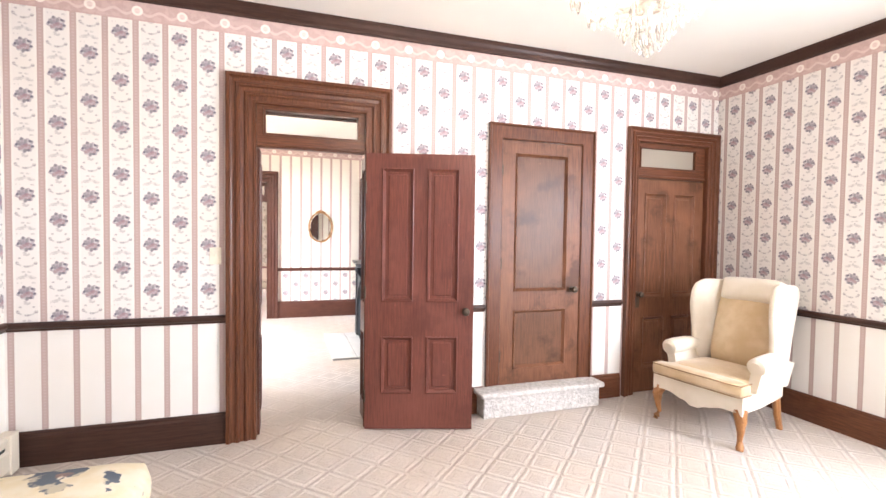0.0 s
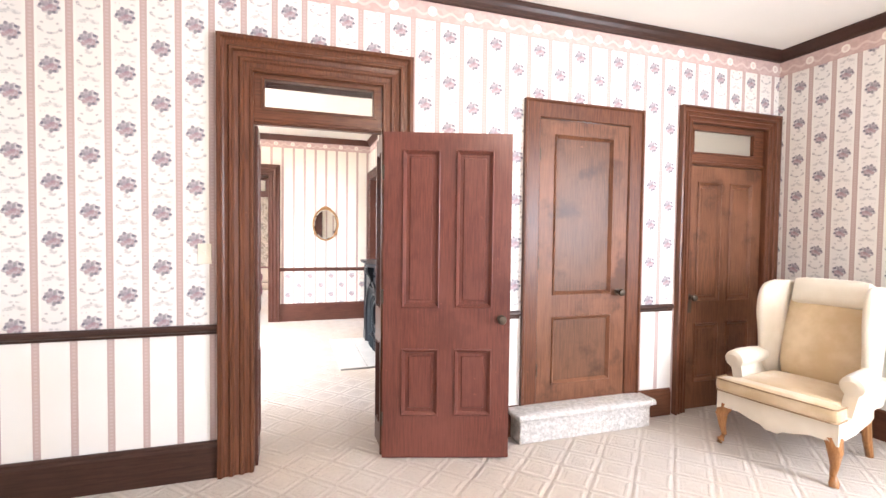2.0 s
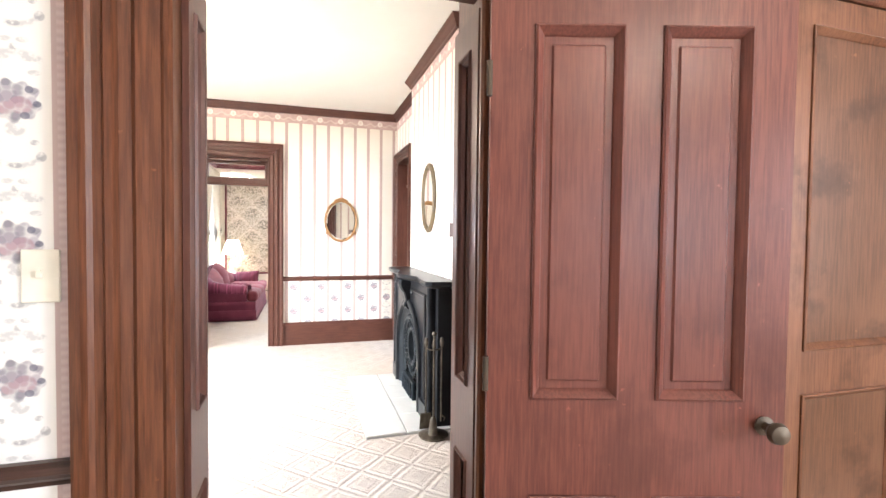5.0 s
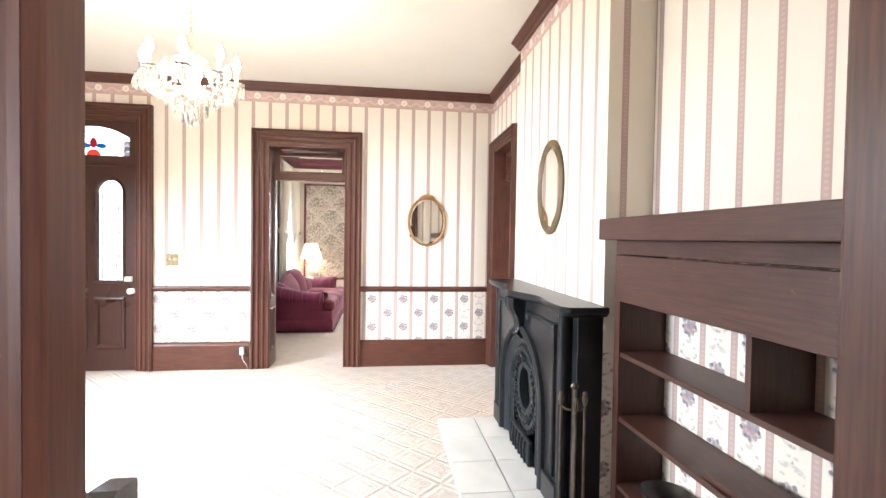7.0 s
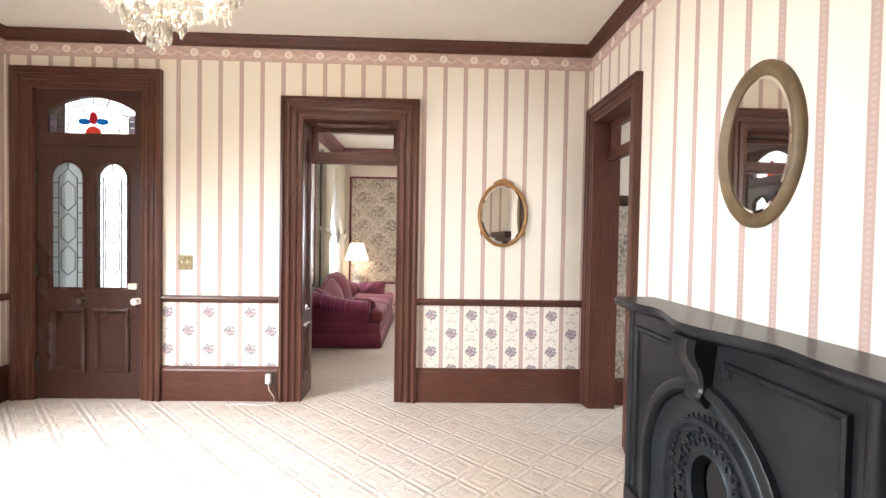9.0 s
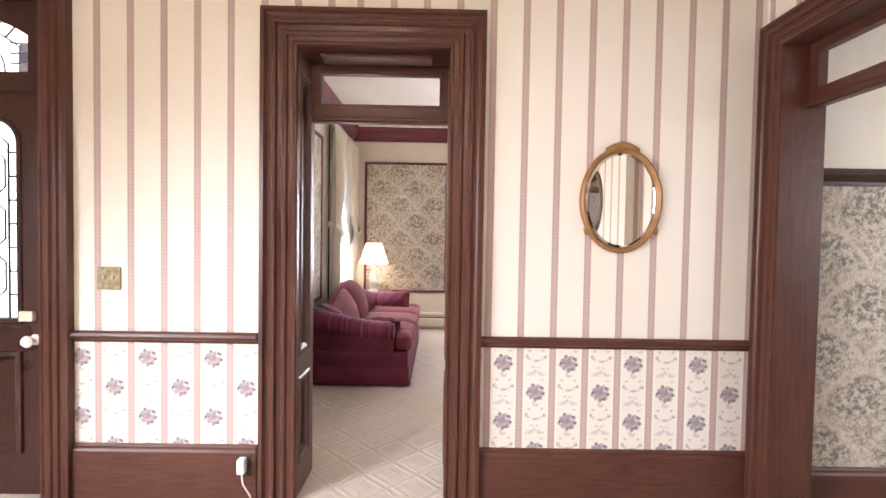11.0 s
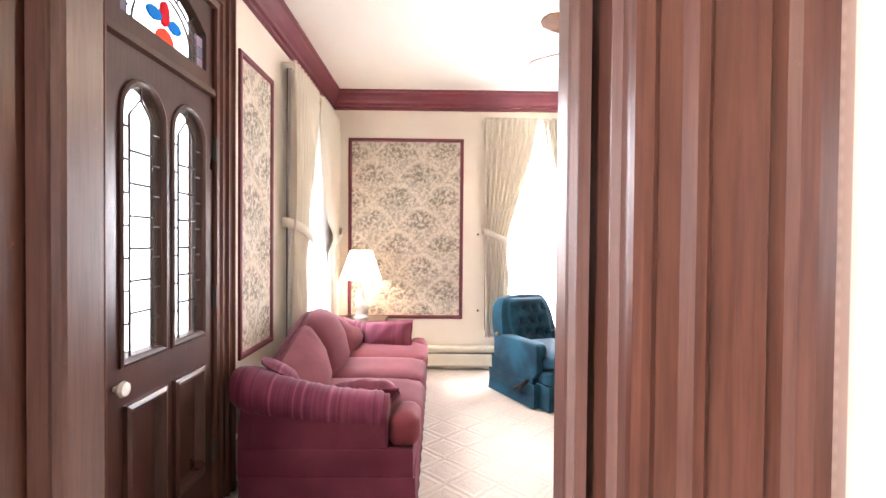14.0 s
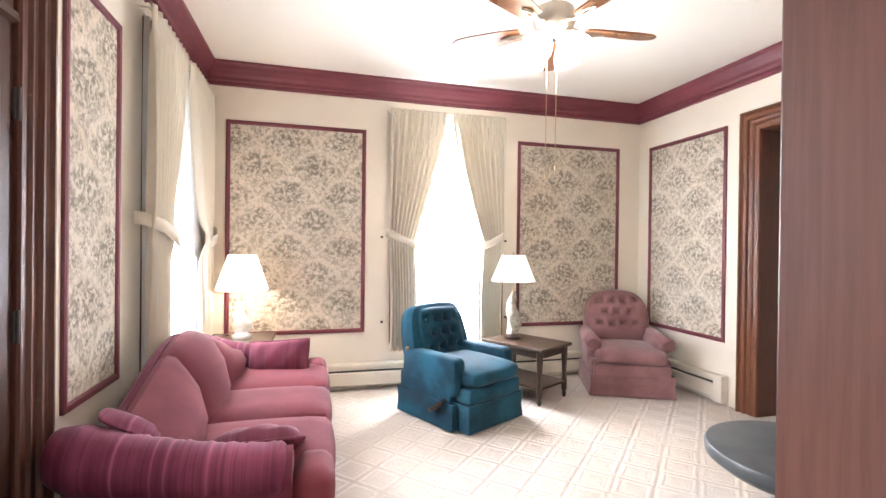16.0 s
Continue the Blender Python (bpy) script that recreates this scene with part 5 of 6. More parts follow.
def mantel(m):
    """A black slate mantelpiece; local x along the wall, front at -y, back on y = 0."""
    root = thing("mantelpiece", m, "black marbled slate mantelpiece with an arched cast-iron insert", "fireplace")
    # serpentine shelf
    front = []
    for i in range(41):
        s = -1 + i / 20
        bulge = 0.055 * math.exp(-(s / 0.22) ** 2) - 0.030 * math.exp(-((abs(s) - 0.46) / 0.16) ** 2)
        front.append((0.775 * s, -(0.225 + bulge)))
    out = [(-0.775, 0.0), (-0.775, -0.19)] + front[1:-1] + [(0.775, -0.19), (0.775, 0.0)]
    rings = []
    for dz, g in ((1.018, -0.030), (1.030, -0.012), (1.040, -0.004), (1.046, 0.0), (1.062, 0.0), (1.068, -0.004)):
        rings.append([Vector((x * (1 + g / 0.78), y + (-g if y < -0.01 else 0), dz)) for x, y in out])
    part("shelf", strip(bmesh.new(), rings), SLATE, root, "serpentine marbled slate shelf", True)
    # face with arch
    c, r, spring = -0.02, 0.405, 0.40
    fx, d0, d1 = 0.615, -0.175, -0.02
    bm = bmesh.new()
    loc = lambda u, z, y: Vector((u, y, z))
    slab_with_holes(bm, -fx, fx, 0, 1.018, [(c - r, c + r, -0.001, spring + r)], d0, d1, loc, (0, 0, 0))
    for sgn in (-1, 1):
        arc = [(c + sgn * r * math.cos(a), spring + r * math.sin(a)) for a in [math.pi / 2 * i / 12 for i in range(13)]]
        prism(bm, arc + [(c + sgn * r, spring + r)], d0, d1)
    part("surround", bm, SLATE, root)
    for sgn in (-1, 1):
        part("return", boxm(sgn * 0.635 - 0.02, sgn * 0.635 + 0.02, -0.155, 0, 0, 1.018, 0.004), SLATE, root)
    # raised spandrel frames, arch band, plinths, keystone
    for sgn in (-1, 1):
        bm = bmesh.new()
        if sgn > 0:
            path = [(0.10, 0.90), (0.10, 0.955), (0.575, 0.955), (0.575, 0.17)]
        else:
            path = [(-0.575, 0.17), (-0.575, 0.955), (-0.12, 0.955), (-0.12, 0.90)]
        moulding(bm, path, [(0, 0), (0.004, 0.014), (0.014, 0.018), (0.026, 0.008), (0.030, 0)], lambda u, z, b: Vector((u, d0 - b, z)))
        part("spandrel_frame", bm, SLATE, root)
        part("plinth", boxm(sgn * 0.535 - 0.10, sgn * 0.535 + 0.10, d0 - 0.022, d0 - 0.001, 0, 0.145, 0.006), SLATE, root)
        bm = bmesh.new()
        tube(bm, [(sgn * 0.632, -0.160, 0.0), (sgn * 0.632, -0.160, 1.016)], 0.030, 12)
        part("column", bm, SLATE, root, "", True)
        bm = bmesh.new()
        box(bm, sgn * 0.690 - 0.032, sgn * 0.690 + 0.032, -0.13, 0, 0, 1.017, 0.005)
        part("side_pilaster", bm, SLATE, root)
    path = [(c - r, 0.02), (c - r, spring)] + [(c - r * math.cos(a), spring + r * math.sin(a)) for a in [math.pi * i / 20 for i in range(1, 20)]] + [(c + r, spring), (c + r, 0.02)]
    bm = moulding(bmesh.new(), path, [(-0.045, 0), (-0.040, 0.020), (-0.020, 0.030), (0.0, 0.026), (0.010, 0.010), (0.014, -0.02), (0.0, -0.02)], lambda u, z, b: Vector((u, d0 - b, z)))
    part("arch_band", bm, SLATE, root, "", True)
    bm = bmesh.new()
    def depth(t):
        return 0.018 + 0.080 * (1 - t) ** 1.2 + 0.020 * math.sin(math.pi * min(1.0, t * 2.2)) * (t < 0.46) + 0.030 * math.exp(-((t - 0.86) / 0.10) ** 2)

    rings = []
    for i in range(25):
        t = i / 24
        hw = 0.072 - 0.036 * t + 0.006 * math.exp(-((t - 0.86) / 0.10) ** 2)
        z, d = 1.016 - 0.255 * t, depth(t)
        rings.append([Vector((c + u * hw, d0 - d * f, z)) for u, f in ((-1, 0), (-1, 0.80), (-0.72, 1.0), (-0.5, 0.94), (0, 0.98), (0.5, 0.94), (0.72, 1.0), (1, 0.80), (1, 0))])
    part("corbel", strip(bm, rings), SLATE, root, "carved slate scroll corbel", True)
    # iron insert
    bm = bmesh.new()
    n = 28
    def ring_at(rr, y, z0):
        return [Vector((c - rr, y, 0.0))] + [Vector((c - rr * math.cos(math.pi * i / n), y, spring + (rr + z0) * math.sin(math.pi * i / n))) for i in range(n + 1)] + [Vector((c + rr, y, 0.0))]
    strip(bm, [ring_at(rr, y, 0) for rr, y in ((0.392, -0.150), (0.386, -0.172), (0.366, -0.182), (0.350, -0.165), (0.325, -0.150), (0.300, -0.150), (0.292, -0.164), (0.276, -0.168), (0.264, -0.150), (0.250, -0.140))], False)
    insert = part("insert", bm, IRON, root, "arched blue-black cast-iron insert", True)
    bm = bmesh.new()
    ell = lambda rx, rz, y: [Vector((c + rx * math.cos(2 * math.pi * i / 36), y, 0.435 + rz * math.sin(2 * math.pi * i / 36))) for i in range(36)]
    strip(bm, [ell(*e) for e in ((0.262, 0.285, -0.139), (0.235, 0.255, -0.150), (0.20, 0.22, -0.146), (0.145, 0.165, -0.150), (0.132, 0.150, -0.158), (0.112, 0.130, -0.150), (0.108, 0.125, -0.10))], True, False, False)
    part("grate_ring", bm, IRON, insert, "", True)
    bm = bmesh.new()
    for i in range(44):
        a = 2 * math.pi * i / 44
        bmesh.ops.create_cube(bm, size=1, matrix=Matrix.Translation((c + 0.247 * math.cos(a), -0.148, 0.435 + 0.268 * math.sin(a))) @ Matrix.Rotation(-a, 4, "Y") @ Matrix.Diagonal((0.030, 0.016, 0.014, 1)))
    tagged(part("beading", bm, IRON, insert), "iron beading", "", "", "stuff")
    bm = bmesh.new()
    for i in range(30):
        a = 2 * math.pi * i / 30
        r0 = 0.17 + 0.012 * (i % 2)
        p = [(c + (r0 + q) * math.cos(a + w), -0.152, 0.435 + (r0 + q + 0.02) * math.sin(a + w)) for q, w in ((-0.02, 0), (-0.01, 0.07), (0.012, 0.08), (0.022, 0.0), (0.010, -0.07))]
        tube(bm, p, 0.007, 6)
    tagged(part("scrollwork", bm, IRON, insert), "pierced iron scrollwork", "", "", "stuff")
    bm = bmesh.new()
    # solid block, its near-black colour standing in for the shade inside the opening
    box(bm, c - 0.30, c + 0.30, -0.088, -0.02, 0.0, 0.80)
    part("firebox", bm, DARKHOLLOW, insert, "near-black block in place of the firebox's dark hollow")
    bm = bmesh.new()
    box(bm, c - 0.20, c + 0.20, -0.185, -0.150, 0.02, 0.17, 0.01)
    for i in range(6):
        tube(bm, [(c - 0.15 + 0.06 * i, -0.190, 0.03), (c - 0.15 + 0.06 * i, -0.196, 0.10), (c - 0.15 + 0.06 * i, -0.188, 0.16)], 0.008, 6)
    part("ash_door", bm, IRON, insert)
    return root


mantel(pose(BRX, 6.255, 0, 0, 0, -90))
# marble hearth
hearth = thing("hearth", pose(0, 0, 0), "pale grey marble tile hearth before the fireplace", "hearth", kind="structure")
part("bed", boxm(0.945, 1.575, 5.50, 6.885, 0.0, 0.010), plain("grey_grout", (0.40, 0.39, 0.37), 0.9), hearth)
for i, (x0, x1) in enumerate(((0.948, 1.225), (1.235, 1.57))):
    ys = [5.503, 5.84, 6.19, 6.54, 6.882]
    for a, b in zip(ys, ys[1:]):
        part("tile", boxm(x0, x1, a + 0.003, b - 0.003, 0.008, 0.020, 0.002, 1), MARBLE, hearth)
# bookcase in the alcove
bk = thing("bookcase", pose(0, 0, 0), "brown painted built-in bookcase with an open back", "bookcase")
PB = {a: wood("brown_paint_" + n, (0.044, 0.018, 0.013), (0.074, 0.032, 0.024), a, 0.42, 0.2, 0.36) for a, n in ((1, "y"), (2, "z"))}
part("side_panel", boxm(1.60, ALX - 0.002, 5.405, 5.435, 0, 1.385), PB[2], bk)
part("side_panel", boxm(1.60, ALX - 0.002, W1B + 0.03, W1B + 0.06, 0, 1.385), PB[2], bk)
part("stile", boxm(1.585, 1.60, 5.395, 5.440, 0, 1.11), PB[2], bk)
part("stile", boxm(1.585, 1.60, W1B + 0.03, W1B + 0.10, 0, 1.11), PB[2], bk)
part("frieze", boxm(1.582, 1.60, W1B + 0.03, 5.440, 1.11, 1.318, 0.003, 1), PB[1], bk)
part("frieze", boxm(1.586, 1.60, W1B + 0.03, 5.440, 1.322, 1.386, 0.003, 1), PB[1], bk)
part("top_board", boxm(1.50, ALX - 0.002, W1B + 0.03, 5.445, 1.386, 1.480, 0.005), PB[1], bk, "thick brown top board")
for z in (0.255, 0.565, 0.858):
    part("shelf", boxm(1.592, ALX - 0.004, W1B + 0.06, 5.405, z, z + 0.022, 0.002, 1), PB[1], bk)
part("plinth", boxm(1.60, ALX - 0.004, W1B + 0.06, 5.405, 0, 0.09), PB[1], bk)
part("divider", boxm(1.60, ALX - 0.004, 4.66, 4.682, 0.88, 1.11), PB[2], bk)
board = thing("loose_board", pose(1.70, 4.62, 0.587, 0, 0, 3), "short brown board lying on the shelf", "board")
part("plank", boxm(-0.085, 0.085, -0.20, 0.24, 0, 0.02, 0.003, 1), PB[1], board)
bowl = thing("bowl", pose(1.70, 5.20, 0.277), "dark metal bowl on the lower shelf", "bowl")
bm = bmesh.new()
lathe(bm, [(0.035, 0.0), (0.055, 0.008), (0.085, 0.035), (0.097, 0.055), (0.103, 0.06), (0.097, 0.064), (0.080, 0.040), (0.045, 0.014), (0.002, 0.012)], (0, 0, 0), 28)
part("body", bm, plain("tarnished_metal", (0.05, 0.045, 0.04), 0.4, 0.8), bowl, "", True)

# fire tools on a stand
TOOLS = plain("aged_brass_and_steel", (0.13, 0.11, 0.085), 0.40, 0.8, var=0.3, scale=20)
ft = thing("fire_tool_set", pose(1.40, 5.44, 0.0), "aged brass fire tools hanging on a stand", "fire tools")
bm = bmesh.new()
lathe(bm, [(0.10, 0.0), (0.105, 0.012), (0.09, 0.02), (0.03, 0.03), (0.012, 0.05)], (0, 0, 0), 20)
part("base", bm, TOOLS, ft, "", True)
bm = bmesh.new()
tube(bm, [(0, 0, 0.03), (0, 0, 0.70)], 0.008, 8)
bmesh.ops.create_uvsphere(bm, u_segments=10, v_segments=8, radius=0.018, matrix=Matrix.Translation((0, 0, 0.715)))
part("post", bm, TOOLS, ft, "", True)
bm = bmesh.new()
for a in (0.3, 2.4, 4.4):
    tube(bm, [(0, 0, 0.60), (0.04 * math.cos(a), 0.04 * math.sin(a), 0.60), (0.07 * math.cos(a), 0.07 * math.sin(a), 0.62), (0.075 * math.cos(a), 0.075 * math.sin(a), 0.65)], 0.005, 6)
part("hook", bm, TOOLS, ft)
for a, nm in ((0.3, "poker"), (2.4, "shovel"), (4.4, "brush")):
    x, y = 0.062 * math.cos(a), 0.062 * math.sin(a)
    bm = bmesh.new()
    tube(bm, [(x, y, 0.09), (x, y, 0.62)], 0.006, 8)
    tube(bm, [(x, y, 0.62), (x, y, 0.645), (x, y, 0.68)], [0.008, 0.014, 0.009], 8)
    if nm == "shovel":
        prism(bm, [(x - 0.045, 0.04), (x + 0.045, 0.04), (x + 0.038, 0.15), (x - 0.038, 0.15)], y - 0.004, y + 0.004)
    elif nm == "brush":
        lathe(bm, [(0.014, 0.16), (0.024, 0.12), (0.034, 0.04), (0.002, 0.04)], (x, y, 0), 12)
    else:
        tube(bm, [(x, y, 0.14), (x + 0.03, y, 0.11), (x + 0.02, y, 0.09)], 0.005, 6)
    part(nm, bm, TOOLS, ft, "", True)

# upright piano beside the doorway
EBONY = plain("ebonised_wood", (0.022, 0.017, 0.016), 0.25, var=0.2)
pn = thing("upright_piano", pose(-0.86, W1B + 0.035, 0), "black upright piano standing against the wall", "piano")
part("case", boxm(-0.70, 0.70, 0.0, 0.46, 0.08, 1.26, 0.006), EBONY, pn)
part("lid", boxm(-0.745, 0.745, -0.005, 0.545, 1.285, 1.312, 0.008), EBONY, pn)
part("lid_moulding", boxm(-0.722, 0.722, 0.0, 0.505, 1.26, 1.285, 0.008), EBONY, pn)
part("key_bed", boxm(-0.70, 0.70, 0.46, 0.86, 0.60, 0.665, 0.006), EBONY, pn)
part("key_cover", boxm(-0.62, 0.62, 0.50, 0.74, 0.667, 0.725, 0.012), EBONY, pn)
for s in (-1, 1):
    bm = bmesh.new()
    ck = [(0.46, 0.60), (0.90, 0.60), (0.90, 0.70), (0.80, 0.715), (0.76, 0.70), (0.72, 0.72), (0.66, 0.80), (0.56, 0.82), (0.46, 0.86)]
    strip(bm, [[Vector((s * x, y, z)) for y, z in ck] for x in (0.64, 0.71)])
    part("key_cheek", bm, EBONY, pn)
    bm = bmesh.new()
    lathe(bm, [(0.035, 0.02), (0.045, 0.06), (0.028, 0.12), (0.040, 0.32), (0.030, 0.52), (0.045, 0.56), (0.045, 0.60)], (s * 0.66, 0.82, 0), 14)
    part("leg", bm, EBONY, pn, "", True)
    part("toe_block", boxm(s * 0.67 - 0.04, s * 0.67 + 0.04, 0.0, 0.92, 0.0, 0.08, 0.006), EBONY, pn)

# ---- parlour things ----
def framed_panel(name, axis, u0, u1, z0, z1, face, out, paper):
    """A field of figured paper inside a maroon moulding."""
    root = thing(name, Matrix.Identity(4), "toile paper panel framed in maroon moulding on the wall", "wall panel", "toile panels", "structure")
    to3d = (lambda u, z, b: Vector((u, face + out * b, z))) if axis == 0 else (lambda u, z, b: Vector((face + out * b, u, z)))
    bm = strip(bmesh.new(), [[to3d(u, z, b) for u, z in ((u0 + 0.02, z0 + 0.02), (u1 - 0.02, z0 + 0.02), (u1 - 0.02, z1 - 0.02), (u0 + 0.02, z1 - 0.02))] for b in (0.001, 0.004)])
    part("paper", bm, paper, root)
    bm = moulding(bmesh.new(), [(u0, z0), (u0, z1), (u1, z1), (u1, z0)], [(0, 0), (0, 0.014), (0.010, 0.018), (0.026, 0.016), (0.034, 0.008), (0.036, 0)], to3d, True)
    part("frame_moulding", bm, MAROON, root)
    return root


framed_panel("panel_left", 1, 10.565, 11.09, 0.66, 2.41, R3X0, 1, TOILEY)
framed_panel("panel_end_left", 0, -1.012, 0.188, 0.533, 2.413, R3Y1, -1, TOILEX)
framed_panel("panel_end_right", 0, 1.72, 2.912, 0.530, 2.418, R3Y1, -1, TOILEX)
framed_panel("panel_right", 1, 11.67, 12.635, 0.535, 2.41, R3X1, -1, TOILEY)

SHEER = sheer_mat("white_sheer", (0.90, 0.90, 0.88), 0.30)
DRAPE = Net("cream_drape", 0.85, 0, 0.2)
DRAPE.color((0.68, 0.63, 0.53))
DRAPE.b.inputs["Transmission Weight"].default_value = 0.0
nt = DRAPE.nt
tl = nt.nodes.new("ShaderNodeBsdfTranslucent")
tl.inputs[0].default_value = (0.73, 0.69, 0.60, 1)
mx = nt.nodes.new("ShaderNodeMixShader")
mx.inputs[0].default_value = 0.085
nt.links.new(DRAPE.b.outputs[0], mx.inputs[1])
nt.links.new(tl.outputs[0], mx.inputs[2])
nt.links.new(mx.outputs[0], nt.nodes["Material Output"].inputs[0])
DRAPE.bump(DRAPE.noise(DRAPE.obj(), 260.0, 2), 0.2, 0.002)
DRAPE = DRAPE.mat
WINTRIM = plain("window_paint", (0.72, 0.70, 0.65), 0.5)


def window(name, m, w, z0, z1, depth):
    """Double-hung sash; local x along the wall from the opening's centre, room side at -y."""
    root = thing(name, m, "white double-hung sash window behind sheer curtains", "window", kind="structure")
    mid = (z0 + z1) / 2
    for a, b, y in ((z0, mid + 0.02, 0.09), (mid - 0.02, z1, 0.13)):
        bm = slab_with_holes(bmesh.new(), -w / 2, w / 2, a, b, [(-w / 2 + 0.05, w / 2 - 0.05, a + 0.05, b - 0.04)], y, y + 0.035, lambda u, z, q: Vector((u, q, z)), (0, 0, 0))
        part("sash", bm, WINTRIM, root)
        p = part("pane", boxm(-w / 2 + 0.05, w / 2 - 0.05, y + 0.015, y + 0.019, a + 0.05, b - 0.04), GLASS, root)
        p.visible_shadow = False
    part("sill", boxm(-w / 2 - 0.05, w / 2 + 0.05, -0.04, 0.09, z0 - 0.035, z0 - 0.001, 0.006), WINTRIM, root)
    bm = moulding(bmesh.new(), [(-w / 2 - 0.10, z0), (-w / 2 - 0.10, z1 + 0.09), (w / 2 + 0.10, z1 + 0.09), (w / 2 + 0.10, z0)], scaled(FLATCASE, 0.10), lambda u, z, b: Vector((u, -b, z)))
    part("window_frame", bm, TRIM2[2], root, "dark brown window surround")
    return root


def curtains(m, w, top, bottom, tie, reach):
    """A pair of pinch-pleated drapes tied back, over a sheer; local x along the wall, room at -y."""
    root = thing("curtains", m, "cream pinch-pleated curtains tied back over a white sheer", "curtains")
    for s in (-1, 1):
        def drape(u, v):
            z = top + (bottom - top) * v
            q = (top - z) / (top - tie)
            half = w / 2
            if z > tie:
                inner = 0.03 + (half * 0.54) * max(0.0, q) ** 1.4
                outer = half + 0.004
            else:
                r = (tie - z) / (tie - bottom)
                inner = 0.03 + half * 0.54 - 0.03 * math.sin(r * 2.4)
                outer = half + 0.004 - 0.02 * math.sin(r * 2.0)
            pinch = math.exp(-((z - tie) / 0.10) ** 2)
            x = inner + (outer - inner) * u
            pl = 9
            amp = (0.032 - 0.018 * pinch) * (0.65 + 0.35 * math.sin(3.1 * u + s)) * (0.55 if v < 0.06 else 1.0)
            ph = 2 * math.pi * pl * u + 0.7 * math.sin(5 * v + 3 * u) + (0.5 * q * (1 - u) if z > tie else 0.3)
            y = -0.085 + amp * math.sin(ph) - 0.035 * pinch * (1 - u)
            return Vector((s * x, y, z + 0.012 * math.sin(ph * 0.5) * (1 if v > 0.98 else 0)))
        c = part("drape", sheet(bmesh.new(), drape, 110, 44), DRAPE, root, "cream drape in deep folds", True)
        so = c.modifiers.new("thick", "SOLIDIFY")
        so.thickness = 0.004
        bm = bmesh.new()
        tb = [(s * (0.03 + w / 2 * 0.53), -0.145, tie - 0.035), (s * w * 0.37, -0.160, tie + 0.0), (s * w * 0.46, -0.135, tie + 0.05), (s * (w / 2 + 0.02), -0.06, tie + 0.085), (s * (w / 2 + 0.025), -0.012, tie + 0.09)]
        strip(bm, [[Vector(p) + Vector((0, 0, d)) for p in tb] for d in (-0.035, 0.035)], False)
        t = part("tieback", bm, DRAPE, root, "", True)
        t.modifiers.new("thick", "SOLIDIFY").thickness = 0.010
    def sheer(u, v):
        x = (u - 0.5) * w * 0.94
        return Vector((x, -0.03 + 0.010 * math.sin(u * 95 + 0.5 * math.sin(v * 6)), top - 0.03 + (bottom - top + 0.05) * v))
    part("sheer", sheet(bmesh.new(), sheer, 120, 10), SHEER, root, "thin white sheer", True)
    bm = bmesh.new()
    tube(bm, [(-w / 2 - 0.03, -0.07, top - 0.02), (w / 2 + 0.03, -0.07, top - 0.02)], 0.010, 8)
    for s in (-1, 1):
        tube(bm, [(s * w / 2, -0.07, top - 0.02), (s * w / 2, -0.004, top - 0.02)], 0.008, 6)
    part("rod", bm, IVORY, root)
    return root


we = (WEND[0] + WEND[1]) / 2
window("window_end", pose(we, R3Y1, 0), WEND[1] - WEND[0], WEND[2], WEND[3], 0.28)
curtains(pose(we - 0.02, R3Y1 - 0.022, 0), 1.13, 2.615, 0.36, 1.38, 1)
for x, z in ((0.345, 1.42), (0.350, 0.62), (1.590, 1.40), (1.600, 0.63)):
    hk = thing("tieback_hook", pose(x, R3Y1, z), "small dark curtain hook on the cream wall", "hook", "curtain hooks")
    bm = bmesh.new()
    strip(bm, [[Vector((r * math.cos(a), -q, r * math.sin(a))) for a in [2 * math.pi * i / 12 for i in range(12)]] for r, q in ((0.012, 0.0), (0.012, 0.004), (0.005, 0.007), (0.005, 0.020), (0.011, 0.024), (0.009, 0.031), (0.002, 0.034))])
    part("knob", bm, OLDBRASS, hk, "", True)
wl = (WLEFT[0] + WLEFT[1]) / 2
window("window_left", pose(R3X0, wl, 0, 0, 0, 90), WLEFT[1] - WLEFT[0], WLEFT[2], WLEFT[3], 0.28)
curtains(pose(R3X0 + 0.022, wl, 0, 0, 0, 90), 1.50, 2.605, 0.30, 1.38, 1)
window("window_bedroom_side", pose(R1X1, 0.3, 0, 0, 0, -90), 1.1, 0.7, 2.4, 0.3)
window("window_bedroom_back", pose(2.3, R1Y0, 0, 0, 0, 180), 1.3, 0.7, 2.4, 0.25)
window("window_hall", pose(R2X0, 6.1, 0, 0, 0, 90), 1.5, 0.65, 2.35, 0.3)
# added out of sight, only to let light into the passage
window("added_window_passage", pose(4.46, 6.4, 0, 0, 0, -90), 1.0, 0.8, 2.4, 0.3)

STRIPED = fabric("rose_striped", (0.120, 0.020, 0.040), (0.180, 0.042, 0.066), 24, 16.0, 0.08, 0)
ROSE = fabric("rose_damask", (0.120, 0.019, 0.046), (0.185, 0.040, 0.078), 24, 45.0, 0.12, 1)
ROSE2 = fabric("rose_damask_plain", (0.112, 0.019, 0.028), (0.165, 0.034, 0.044), 24, 0.0, 0.06, 0)
ROSESIDE = fabric("rose_damask_side", (0.105, 0.019, 0.038), (0.145, 0.030, 0.052), 24, 0.0, 0.04)


